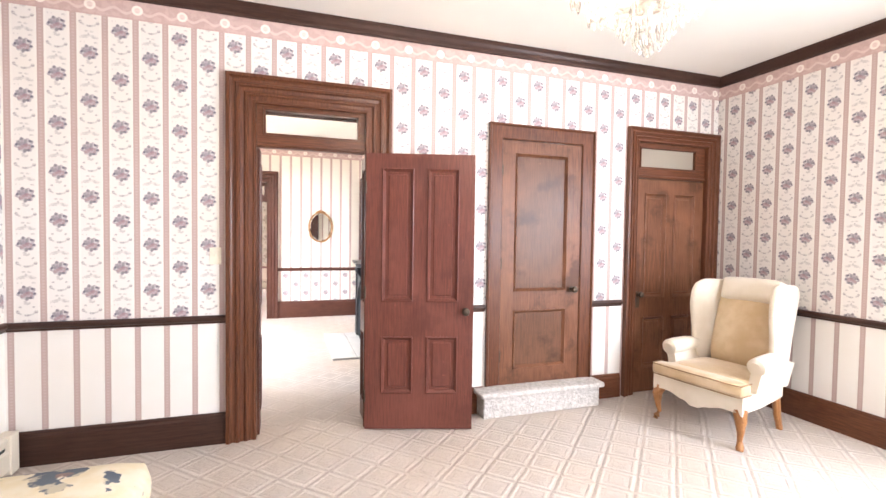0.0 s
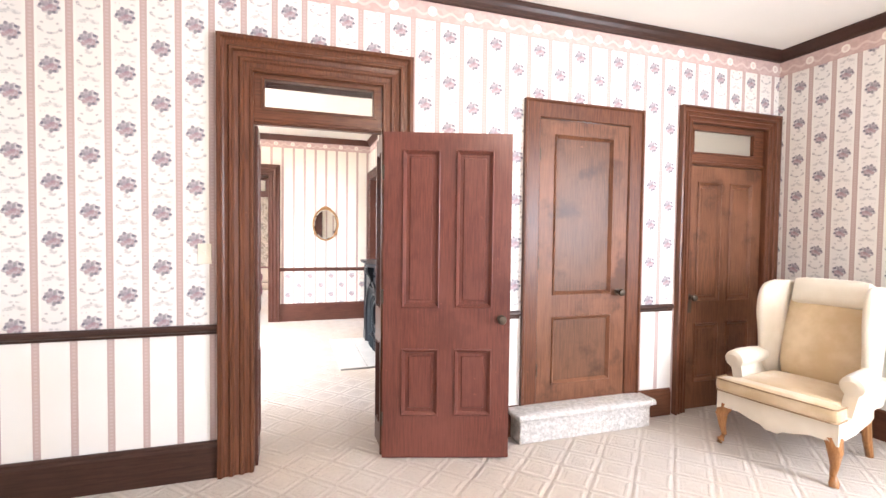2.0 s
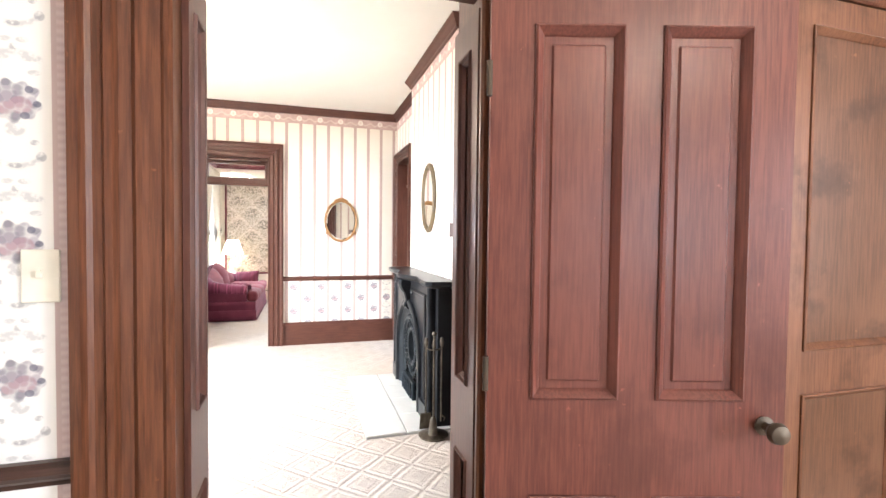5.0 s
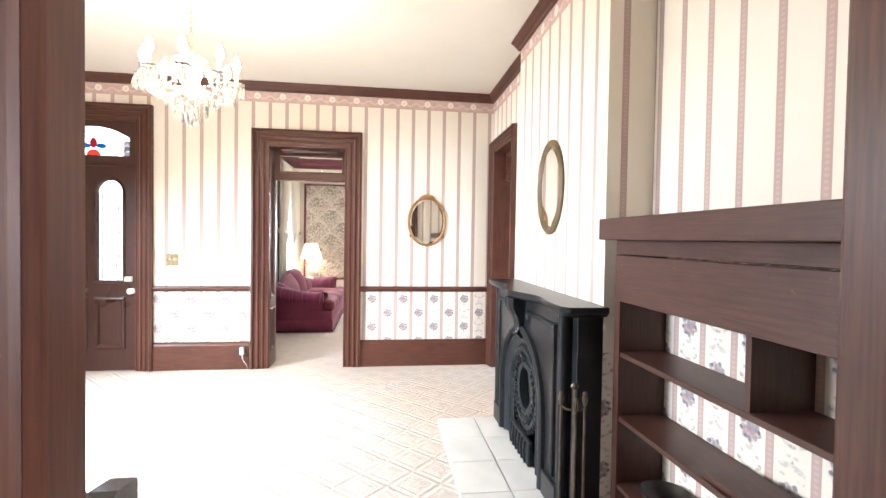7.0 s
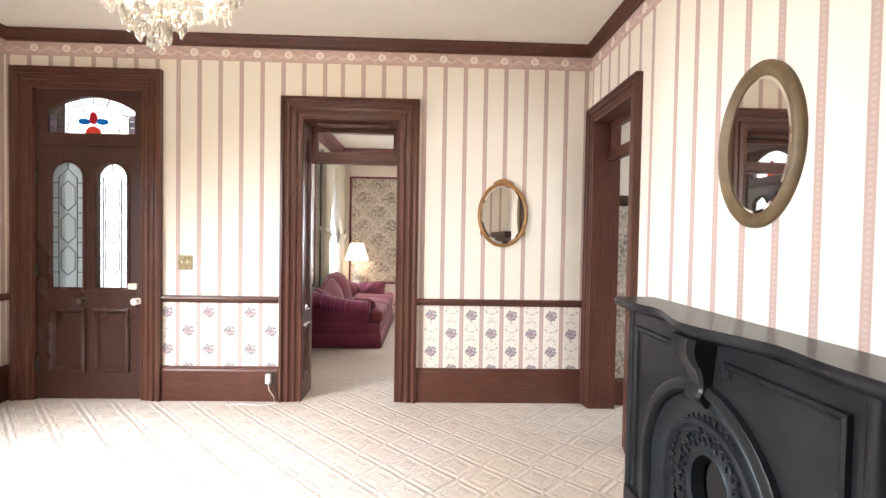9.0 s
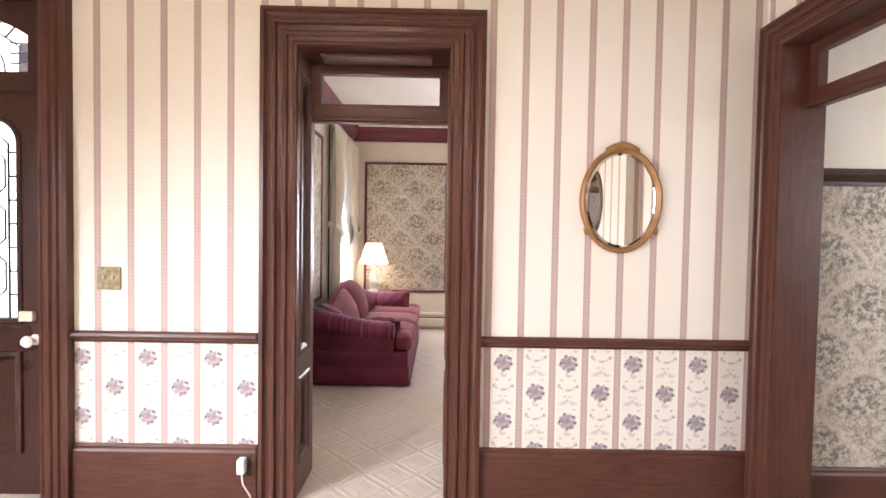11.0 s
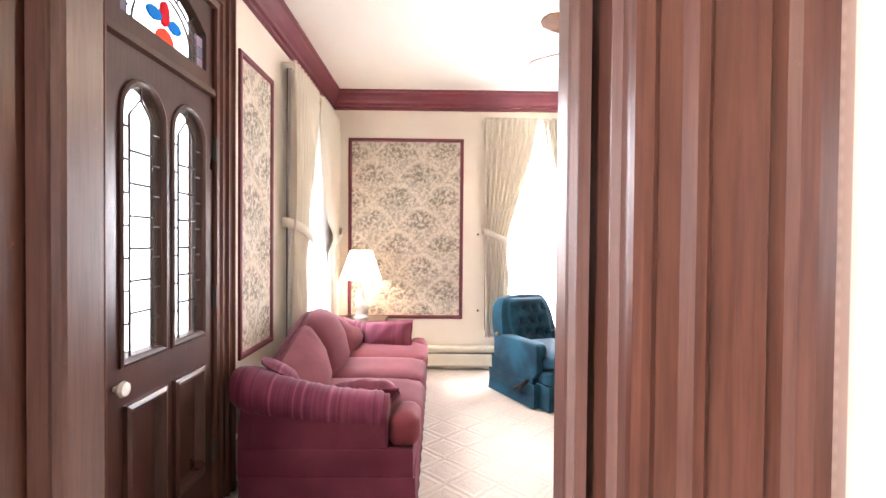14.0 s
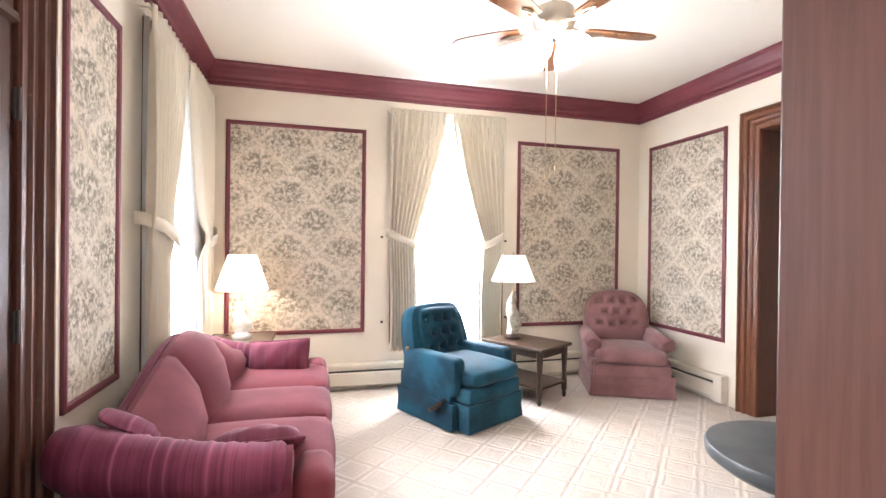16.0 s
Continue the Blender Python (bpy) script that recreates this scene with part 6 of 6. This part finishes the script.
def sofa(m):
    """Camel-back sofa; local x along its length from 0, front at -y."""
    L, D = 2.04, 0.89
    root = thing("sofa", m, "rose damask camel-back sofa with rolled arms and loose pillows", "sofa")
    part("base", puffm(0.02, L - 0.02, -D + 0.012, -0.02, 0.12, 0.31, 0.02, 0.004), ROSESIDE, root, "", True)
    # skirt with kick pleats
    path = [(0.01, -0.02), (0.01, -D + 0.01), (L - 0.01, -D + 0.01), (L - 0.01, -0.02)]
    bm = bmesh.new()
    rings = []
    pts = []
    for (ax, ay), (bx, by) in zip(path, path[1:]):
        n = max(2, int(math.hypot(bx - ax, by - ay) / 0.04))
        pts += [(ax + (bx - ax) * i / n, ay + (by - ay) * i / n, bx - ax, by - ay) for i in range(n)]
    pts.append((*path[-1], 0, 1))
    for i, (x, y, dx, dy) in enumerate(pts):
        ln = math.hypot(dx, dy) or 1
        nx, ny = -dy / ln, dx / ln
        nx, ny = -nx, -ny
        f = 0.004 * math.sin(i * 1.7)
        rings.append([Vector((x + nx * (q + f * (q > 0.004)), y + ny * (q + f * (q > 0.004)), z)) for z, q in ((0.175, 0.0), (0.17, 0.004), (0.09, 0.010), (0.012, 0.016))])
    strip(bm, rings, False, False, False)
    sk = part("skirt", bm, ROSESIDE, root, "", True)
    sk.modifiers.new("thick", "SOLIDIFY").thickness = 0.006
    cw = (L - 0.44) / 3
    for i in range(3):
        x0 = 0.22 + cw * i
        cu = puffm(x0 + 0.002, x0 + cw - 0.002, -D - 0.01, -0.20, 0.30, 0.462, 0.055, 0.018)
        if i != 1:
            # the end cushions lap round the arm fronts
            puff(cu, *((0.045, x0 + 0.10) if i == 0 else (x0 + cw - 0.10, L - 0.045)), -D - 0.008, -D + 0.145, 0.302, 0.460, 0.05, 0.008)
        part("seat_cushion", cu, ROSE2, root, "", True)

    def top(x):
        s = (x - L / 2) / (L / 2)
        return 0.610 + 0.245 * math.exp(-(s / 0.60) ** 2)

    edges = [0.10, 0.22 + cw * 0.98, 0.22 + cw * 2.02, L - 0.10]
    for i in range(3):
        a, b = edges[i], edges[i + 1]
        rings = []
        for j in range(17):
            t = j / 16
            x = a + (b - a) * t
            sw = math.sin(math.pi * t) ** 0.55
            h = top(x) - 0.016 * (1 - sw)
            ring = [(-0.275 - 0.065 * sw, 0.42), (-0.275 - 0.085 * sw, 0.52), (-0.250 - 0.075 * sw, 0.60 + (h - 0.7) * 0.5), (-0.205 - 0.055 * sw, h - 0.06), (-0.170 - 0.02 * sw, h - 0.012), (-0.130, h + 0.004 * sw), (-0.075, h - 0.03), (-0.05, 0.42)]
            rings.append([Vector((x, y, z)) for y, z in ring])
        part("back_section", strip(bmesh.new(), rings), ROSE2, root, "channelled camel back", True)
    bm = strip(bmesh.new(), [[Vector((x, y, z)) for y, z in ((-0.06, 0.16), (-0.095, top(x) - 0.012), (-0.065, top(x) - 0.018), (-0.025, top(x) - 0.07), (0.0, top(x) - 0.22), (0.0, 0.16))] for x in [0.04 + (L - 0.08) * i / 24 for i in range(25)]])
    part("outside_back", bm, ROSESIDE, root)
    for s, x in ((-1, 0.135), (1, L - 0.135)):
        bm = bmesh.new()
        rings = []
        for i in range(61):
            t = i / 60
            y = 0.045 + (-D + 0.125) * t
            r = 0.106 + 0.030 * (1 - t) ** 2 + 0.0022 * math.sin(t * 62) + 0.0016 * math.sin(t * 131) + 0.0010 * math.sin(t * 203)
            if t > 0.97:
                r *= 1 - 0.22 * ((t - 0.97) / 0.03) ** 2
            if t < 0.14:
                r *= 1 - 0.30 * ((0.14 - t) / 0.14) ** 2
            zc = 0.468 + 0.125 * (1 - t) ** 2.0
            ring = []
            for k2 in range(18):
                a = 2 * math.pi * k2 / 18
                rx = r * (1.12 if math.cos(a) * s < 0 else 1.0)
                ring.append(Vector((x - s * 0.0 + rx * math.cos(a) + s * 0.005, y, zc + r * 0.92 * math.sin(a))))
            rings.append(ring)
        strip(bm, rings)
        part("arm_roll", bm, ROSE, root, "gathered rolled arm", True)
        part("arm_body", puffm(x - 0.100, x + 0.100, -D + 0.155, -0.03, 0.16, 0.50, 0.03, 0.006), ROSESIDE, root, "", True)
        bm = bmesh.new()
        pan = bend([(-0.085, 0.18), (-0.085, 0.40), (-0.108, 0.48), (0, 0.572), (0.108, 0.48), (0.085, 0.40), (0.085, 0.18)], 2)
        strip(bm, [[Vector((x + u, y, z)) for u, z in pan] for y in (-D + 0.19, -D + 0.155, -D + 0.148)])
        part("arm_front", bm, ROSESIDE, root, "", True)
    cover = puffm(-0.055, 0.055, -0.10, 0.10, -0.010, 0.010, 0.010, 0.014)
    part("corner_cover", turned(cover, pose(0.235, -0.150, 0.650, 30, -4, 8)), ROSE, root, "striped cover tucked in the corner", True)
    return root


SOFA = pose(R3X0 + 0.135, 10.21, 0, 0, 0, 90)
sofa(SOFA)


def pillow(m, w, h, t, mat, label):
    root = thing("throw_pillow", m, label, "pillow", "sofa pillows")
    def skin(sgn):
        def fn(u, v):
            a, b = 2 * u - 1, 2 * v - 1
            e = max(0.0, (1 - a * a) * (1 - b * b)) ** 0.42
            return Vector((a * w / 2 * (1 - 0.05 * (1 - b * b)), sgn * (t / 2 * e + 0.006) + 0.006 * math.sin(9 * a + 4 * b) * e, b * h / 2 * (1 - 0.05 * (1 - a * a))))
        return fn
    bm = bmesh.new()
    sheet(bm, skin(1), 16, 12)
    sheet(bm, skin(-1), 16, 12)
    bmesh.ops.remove_doubles(bm, verts=bm.verts, dist=0.0005)
    part("cover", bm, mat, root, "", True)
    rim = [Vector((x * w / 2, 0, z * h / 2)) for x, z in [(-1, -1), (-0.5, -0.985), (0, -0.96), (0.5, -0.985), (1, -1), (0.985, -0.5), (0.96, 0), (0.985, 0.5), (1, 1), (0.5, 0.985), (0, 0.96), (-0.5, 0.985), (-1, 1), (-0.985, 0.5), (-0.96, 0), (-0.985, -0.5), (-1, -1)]]
    bm = bmesh.new()
    tube(bm, rim, 0.008, 6)
    part("piping", bm, mat, root, "", True)
    return root


pillow(SOFA @ pose(0.290, -0.600, 0.508, 66, 0, -88), 0.36, 0.24, 0.13, STRIPED, "rose pillow leaning on the inside of the arm")
pillow(SOFA @ pose(1.69, -0.57, 0.535, 24, 4, 78), 0.42, 0.25, 0.15, STRIPED, "rose pillow propped against the far arm")

# end table and lamps
WALNUT = wood("dark_walnut", (0.034, 0.020, 0.014), (0.066, 0.040, 0.027), 0, 0.32)


def side_table(m, w, d, h, label, shelf=True):
    """Stands on its origin's floor, centred."""
    root = thing("side_table", m, label, "table")
    part("tabletop", boxm(-w / 2, w / 2, -d / 2, d / 2, h - 0.028, h, 0.008), WALNUT, root)
    bm = slab_with_holes(bmesh.new(), -w / 2 + 0.04, w / 2 - 0.04, -d / 2 + 0.04, d / 2 - 0.04, [(-w / 2 + 0.06, w / 2 - 0.06, -d / 2 + 0.06, d / 2 - 0.06)], h - 0.09, h - 0.028, lambda u, v, t: Vector((u, v, t)), (0, 0, 0))
    part("apron", bm, WALNUT, root)
    for sx in (-1, 1):
        for sy in (-1, 1):
            bm = bmesh.new()
            lathe(bm, [(0.012, 0.0), (0.020, 0.025), (0.014, 0.05), (0.024, 0.07), (0.026, 0.10), (0.024, 0.16), (0.016, 0.19), (0.022, h * 0.6), (0.028, h - 0.12), (0.028, h - 0.03)], (sx * (w / 2 - 0.05), sy * (d / 2 - 0.05), 0), 12)
            part("leg", bm, WALNUT, root, "", True)
    if shelf:
        part("lower_shelf", boxm(-w / 2 + 0.035, w / 2 - 0.035, -d / 2 + 0.035, d / 2 - 0.035, 0.13, 0.15, 0.005), WALNUT, root)
    return root


side_table(pose(-0.86, 12.50, 0), 0.56, 0.46, 0.575, "dark walnut end table between sofa and wall")
side_table(pose(1.615, 12.335, 0, 0, 0, 29), 0.49, 0.66, 0.487, "dark walnut side table with a lower shelf")
DIMBULB = glow("lamp_bulb", (1.0, 0.88, 0.70), 8.0)
SHADE = sheer_mat("pleated_shade", (0.90, 0.86, 0.78), 0.02)
STONEWARE = plain("weathered_ivory", (0.40, 0.36, 0.29), 0.45, var=0.4, scale=22, bump=0.3)
CERAMIC = plain("ivory_ceramic", (0.66, 0.62, 0.54), 0.3, var=0.2, scale=14, bump=0.2)


def table_lamp(m, z_shade, h_shade, r0, r1, lit, label):
    root = thing("table_lamp", m, label, "table lamp")
    bm = bmesh.new()
    rings = []
    n = 72
    for q in (0.0, 0.5, 1.0):
        rr = r0 + (r1 - r0) * q
        rings.append([Vector(((rr + 0.0025 * math.cos(i * math.pi)) * math.cos(2 * math.pi * i / n), (rr + 0.0025 * math.cos(i * math.pi)) * math.sin(2 * math.pi * i / n), z_shade + h_shade * q)) for i in range(n)])
    strip(bm, rings, True, False, False)
    sh = part("shade", bm, SHADE, root, "white pleated shade", False)
    bm = bmesh.new()
    H = z_shade + 0.02
    lathe(bm, [(0.075, 0.0), (0.078, 0.02), (0.06, 0.03), (0.045, 0.045)], (0, 0, 0), 20)
    part("foot", bm, WALNUT if not lit else PORCELAIN, root, "", True)
    bm = bmesh.new()
    rings = []
    for j in range(22):
        t = j / 21
        z = 0.045 + (H - 0.16) * t
        base = 0.045 + 0.020 * math.sin(3.0 * t + 0.4) - 0.022 * t
        rings.append([Vector(((base * (1 + 0.22 * math.sin(3 * a + 9 * t) + 0.10 * math.sin(5 * a - 14 * t))) * math.cos(a) + 0.012 * math.sin(7 * t), (base * (1 + 0.18 * math.cos(2 * a + 7 * t))) * math.sin(a), z)) for a in [2 * math.pi * i / 20 for i in range(20)]])
    strip(bm, rings)
    part("body", bm, CERAMIC if lit else STONEWARE, root, "ivory figured ceramic body", True)
    bm = bmesh.new()
    tube(bm, [(0, 0, H - 0.12), (0, 0, z_shade + h_shade - 0.02)], 0.006, 8)
    lathe(bm, [(0.004, z_shade + h_shade - 0.02), (0.010, z_shade + h_shade + 0.005), (0.004, z_shade + h_shade + 0.03)], (0, 0, 0), 10)
    part("harp", bm, BRASS, root, "", True)
    bm = bmesh.new()
    lathe(bm, [(0.012, 0.0), (0.014, 0.03), (0.030, 0.075), (0.026, 0.105), (0.002, 0.12)], (0, 0, z_shade + 0.02), 12)
    part("bulb", bm, DIMBULB if lit else PORCELAIN, root, "", True)
    return root


table_lamp(pose(-0.83, 12.52, 0.575), 0.39, 0.285, 0.20, 0.105, True, "lit table lamp with a white pleated shade")
table_lamp(pose(1.535, 12.46, 0.487), 0.535, 0.245, 0.205, 0.105, False, "ivory figurine table lamp with a white shade")


def recliner(m, mat, dark, style, label):
    """Skirted armchair; stands on its origin, front at -y. style: with a footrest and lever, or a plain rocker."""
    root = thing("recliner" if style else "rocker_chair", m, label, "armchair")
    w = 0.335 if style else 0.35
    front = -0.30 if style else -0.33
    if style:
        part("footrest", puffm(-0.285, 0.285, -0.455, -0.30, 0.205, 0.318, 0.022, 0.008), mat, root, "folded footrest band", True)
        part("seat_cushion", puffm(-0.270, 0.270, -0.470, 0.16, 0.312, 0.452, 0.058, 0.020), mat, root, "", True)
        fs = bmesh.new()
        moulding(fs, [(-0.292, -0.30), (-0.292, -0.452), (0.292, -0.452), (0.292, -0.30)], [(0, 0), (0.0, 0.195), (0.012, 0.195), (0.004, 0.10), (0.012, 0.0)], plan3d(0.014))
        part("footrest_skirt", fs, mat, root, "skirt of the footrest")
    else:
        part("seat_cushion", puffm(-0.30, 0.30, -0.40, 0.20, 0.295, 0.425, 0.05, 0.02), mat, root, "", True)
        part("front_border", puffm(-0.325, 0.325, -0.375, -0.30, 0.175, 0.305, 0.02, 0.008), mat, root, "", True)
    part("base", puffm(-w, w, front, 0.30, 0.15, 0.34, 0.03, 0.006), mat, root, "", True)
    bm = bmesh.new()
    path = [(-w - 0.006, 0.30), (-w - 0.006, front - 0.03), (w + 0.006, front - 0.03), (w + 0.006, 0.30)]
    moulding(bm, path, [(0, 0), (0.0, 0.19), (0.014, 0.19), (0.004, 0.10), (0.016, 0.0)], plan3d(0.012))
    part("skirt", bm, mat, root, "pleated skirt")
    lean = pose(0, 0.17, 0.33, -17) if style else pose(0, 0.24, 0.33, -14)
    bk = bmesh.new()
    if style:
        out = bend([(-0.315, 0.0), (-0.320, 0.30), (-0.265, 0.500), (-0.17, 0.535), (0.17, 0.535), (0.265, 0.500), (0.320, 0.30), (0.315, 0.0)], 3)
    else:
        out = bend([(-0.30, 0.0), (-0.33, 0.30), (-0.29, 0.49), (-0.15, 0.59), (0.15, 0.59), (0.29, 0.49), (0.33, 0.30), (0.30, 0.0)], 3)
    cushioned(bk, out, -0.09 if style else -0.06, 0.09 if style else 0.07, 0.05 if style else 0.04, lambda u, z, x: Vector((u, x, z)))
    rows = [(0.16 + 0.115 * j, [(i - (1.5 if j % 2 == 0 else 1.0)) * 0.105 for i in range(4 if j % 2 == 0 else 3)]) for j in range(3)] if style else [(0.24 + 0.115 * j, [(i - (1.5 if j % 2 == 0 else 1.0)) * 0.115 for i in range(4 if j % 2 == 0 else 3)]) for j in range(3)]
    deep = 0.088 if style else 0.058

    def tufted(u, v):
        x, z = (u - 0.5) * (0.47 if style else 0.56) * (1 - (0.25 if style else 0.55) * max(0.0, (v - 0.62) / 0.38) ** 3), 0.02 + v * (0.47 if style else 0.53)
        d = 0.0
        for cz, cols in rows:
            for cx in cols:
                d += 0.032 * math.exp(-((x - cx) ** 2 + (z - cz) ** 2) / 0.0011)
                # creases run from button to button
                d += 0.010 * math.exp(-((abs(x - cx) - abs(z - cz)) / 0.010) ** 2) * math.exp(-((x - cx) ** 2 + (z - cz) ** 2) / 0.004)
        e = max(0.0, (1 - (2 * u - 1) ** 4) * (1 - (2 * v - 1) ** 6)) ** 0.5
        return Vector((x, -deep - 0.045 * e + d, z))

    part("back", turned(bk, lean), mat, root, "", True)
    part("tufted_pad", turned(sheet(bmesh.new(), tufted, 56, 48), lean), mat, root, "button-tufted back pad", True)
    for cz, cols in rows:
        for cx in cols:
            bt = bmesh.new()
            bmesh.ops.create_uvsphere(bt, u_segments=8, v_segments=6, radius=0.011, matrix=Matrix.Translation((cx, -deep - 0.020, cz)))
            part("button", turned(bt, lean), mat, root, "", True)
    for s in (-1, 1):
        if style:
            # padded arm with a square front and a thumb-roll top
            side = bend([(-0.345, 0.20), (-0.350, 0.44), (-0.335, 0.525), (-0.20, 0.530), (0.20, 0.520), (0.27, 0.50), (0.26, 0.20)], 2)
            bm = cushioned(bmesh.new(), side, s * (w - 0.060) - 0.060, s * (w - 0.060) + 0.060, 0.030)
        else:
            bm = puffm(s * 0.295 - 0.055, s * 0.295 + 0.055, -0.27, 0.28, 0.20, 0.50, 0.05, 0.014)
            tube(bm, [(s * 0.325, -0.290, 0.462), (s * 0.325, -0.275, 0.468), (s * 0.325, 0.0, 0.475), (s * 0.32, 0.25, 0.49)], [0.052, 0.068, 0.068, 0.06], 14)
        part("arm", bm, mat, root, "", True)
    if style:
        bm = bmesh.new()
        tube(bm, [(-0.345, -0.26, 0.225), (-0.372, -0.265, 0.215), (-0.380, -0.20, 0.165), (-0.380, -0.13, 0.125)], [0.012, 0.016, 0.022, 0.018], 8)
        part("lever", bm, dark, root, "dark reclining lever", True)
        bm = bmesh.new()
        bmesh.ops.create_uvsphere(bm, u_segments=10, v_segments=8, radius=0.018, matrix=Matrix.Translation((-0.335, 0.20, 0.52)))
        part("back_bolt", bm, NICKELPLATE, root, "pale metal bolt", True)
    return root


BLUE = fabric("teal_velvet", (0.003, 0.026, 0.048), (0.009, 0.075, 0.120), 30, 0, 0.10)
PINK = fabric("dusty_pink_velvet", (0.165, 0.078, 0.080), (0.260, 0.135, 0.137), 30, 0, 0.25)
recliner(pose(0.853, 12.07, 0, 0, 0, 27.5), BLUE, EBONY, True, "teal blue velvet recliner with a tufted back")
recliner(pose(2.63, 12.32, 0, 0, 0, -23), PINK, EBONY, False, "dusty pink velvet rocker chair with a button-tufted back")

GREYTOP = plain("grey_lacquer", (0.055, 0.060, 0.064), 0.35, var=0.25, scale=7)
ct = thing("coffee_table", pose(1.93, 10.05, 0), "low round dark grey table with a thick rounded top", "coffee table")
bm = bmesh.new()
lathe(bm, [(0.30, 0.315), (0.36, 0.325), (0.405, 0.36), (0.41, 0.395), (0.40, 0.412), (0.37, 0.42), (0.002, 0.42)], (0, 0, 0), 48)
part("tabletop", bm, GREYTOP, ct, "", True)
bm = bmesh.new()
lathe(bm, [(0.24, 0.0), (0.25, 0.03), (0.12, 0.10), (0.10, 0.22), (0.20, 0.30), (0.28, 0.318)], (0, 0, 0), 32)
part("pedestal", bm, SLATE, ct, "", True)

# ceiling fan
BLADE = wood("fan_blade", (0.11, 0.045, 0.020), (0.20, 0.085, 0.035), 0, 0.3)
GLOWGLASS = glow("lit_glass", (1.0, 0.90, 0.74), 14.0)
NICKEL = plain("brushed_metal", (0.50, 0.46, 0.40), 0.3, 1.0)
fan = thing("ceiling_fan", pose(1.0, 10.75, TOP3), "five-blade wooden ceiling fan with lit glass shades", "ceiling fan")
bm = bmesh.new()
lathe(bm, [(0.07, 0.0), (0.068, -0.03), (0.02, -0.06), (0.014, -0.07), (0.014, -0.20), (0.05, -0.22), (0.11, -0.25), (0.12, -0.31), (0.10, -0.36), (0.06, -0.385), (0.04, -0.40)], (0, 0, 0), 28)
part("motor", bm, NICKEL, fan, "", True)
for i in range(5):
    a = 2 * math.pi * i / 5 + radians(67)
    bm = bmesh.new()
    outl = [(0.19, -0.045), (0.30, -0.060), (0.48, -0.068), (0.56, -0.062), (0.60, -0.035), (0.61, 0.0), (0.60, 0.035), (0.56, 0.062), (0.48, 0.068), (0.30, 0.060), (0.19, 0.045)]
    strip(bm, [[Vector((u, v, z)) for u, v in outl] for z in (-0.005, 0.005)])
    turned(bm, pose(0, 0, -0.345, 0, 0, math.degrees(a)) @ pose(0, 0, 0, 12))
    bl = part("blade", bm, BLADE, fan, "brown wooden blade")
    bm = bmesh.new()
    tube(bm, [(0.10, 0, 0.01), (0.16, 0.0, -0.012), (0.24, 0.02, -0.010), (0.30, 0.0, -0.009)], 0.010, 6)
    tube(bm, [(0.16, 0.0, -0.012), (0.24, -0.02, -0.010), (0.30, 0.0, -0.009)], 0.008, 6)
    turned(bm, pose(0, 0, -0.345, 0, 0, math.degrees(a)))
    part("blade_iron", bm, NICKEL, bl)
for i in range(4):
    a = 2 * math.pi * i / 4 + 0.5
    bm = bmesh.new()
    lathe(bm, [(0.022, 0.0), (0.034, -0.015), (0.064, -0.07), (0.076, -0.125), (0.068, -0.13), (0.002, -0.115)], (0, 0, 0), 16)
    turned(bm, pose(0.075 * math.cos(a), 0.075 * math.sin(a), -0.405, 0, 0, math.degrees(a)) @ pose(0, 0, 0, 0, -38))
    part("glass_shade", bm, GLOWGLASS, fan, "glowing white glass shade", True)
for dx, ln in ((-0.03, 0.74), (0.03, 0.69)):
    bm = bmesh.new()
    tube(bm, [(dx, 0.02, -0.40), (dx, 0.02, -0.40 - ln)], 0.0022, 5)
    lathe(bm, [(0.003, 0.0), (0.006, -0.012), (0.005, -0.03), (0.002, -0.035)], (dx, 0.02, -0.40 - ln), 8)
    part("pull_chain", bm, BRASS, fan)

# passage seen through the side doorway
bm = boxm(R2X1 + 0.201, 4.455, W2A - 0.03, W2A - 0.004, 0, 1.68)
tagged(done("wall_passage_papered", bm, TOILEX), "passage wall papered below the rail", "wall", kind="structure")
bm = boxm(R2X1 + 0.201, 4.455, W2A - 0.03, W2A - 0.004, 1.682, 2.95)
tagged(done("wall_passage_plain", bm, CREAM), "cream passage wall above the rail", "wall", kind="structure")
trim("chair_rail", [(R2X1 + 0.201, W2A - 0.03), (4.455, W2A - 0.03)], [(a, b * 1.5) for a, b in RAIL], 1.735, DARK[0], "dark brown wooden rail")
sd = thing("transom_side_doorway", Matrix.Identity(4), "open brown transom frame over the side doorway", "transom window", kind="structure")
bm = slab_with_holes(bmesh.new(), SD[0], SD[1], 2.0, 2.30, [(SD[0] + 0.05, SD[1] - 0.05, 2.085, 2.255)], R2X1 + 0.115, R2X1 + 0.16, lambda u, z, t: Vector((t, u, z)), (0, 0, 0))
box(bm, R2X1 + 0.095, R2X1 + 0.115, SD[0], SD[1], 2.005, 2.030, 0.006, 1)
part("sash", bm, TRIM2[1], sd)
part("pane", boxm(R2X1 + 0.135, R2X1 + 0.141, SD[0] + 0.05, SD[1] - 0.05, 2.085, 2.255), GLASS, sd).visible_shadow = False
trim("baseboard", [(R2X1 + 0.201, W2A - 0.03), (4.455, W2A - 0.03)], base_profile(0.22), 0, TRIM2[0], "brown wooden baseboard")
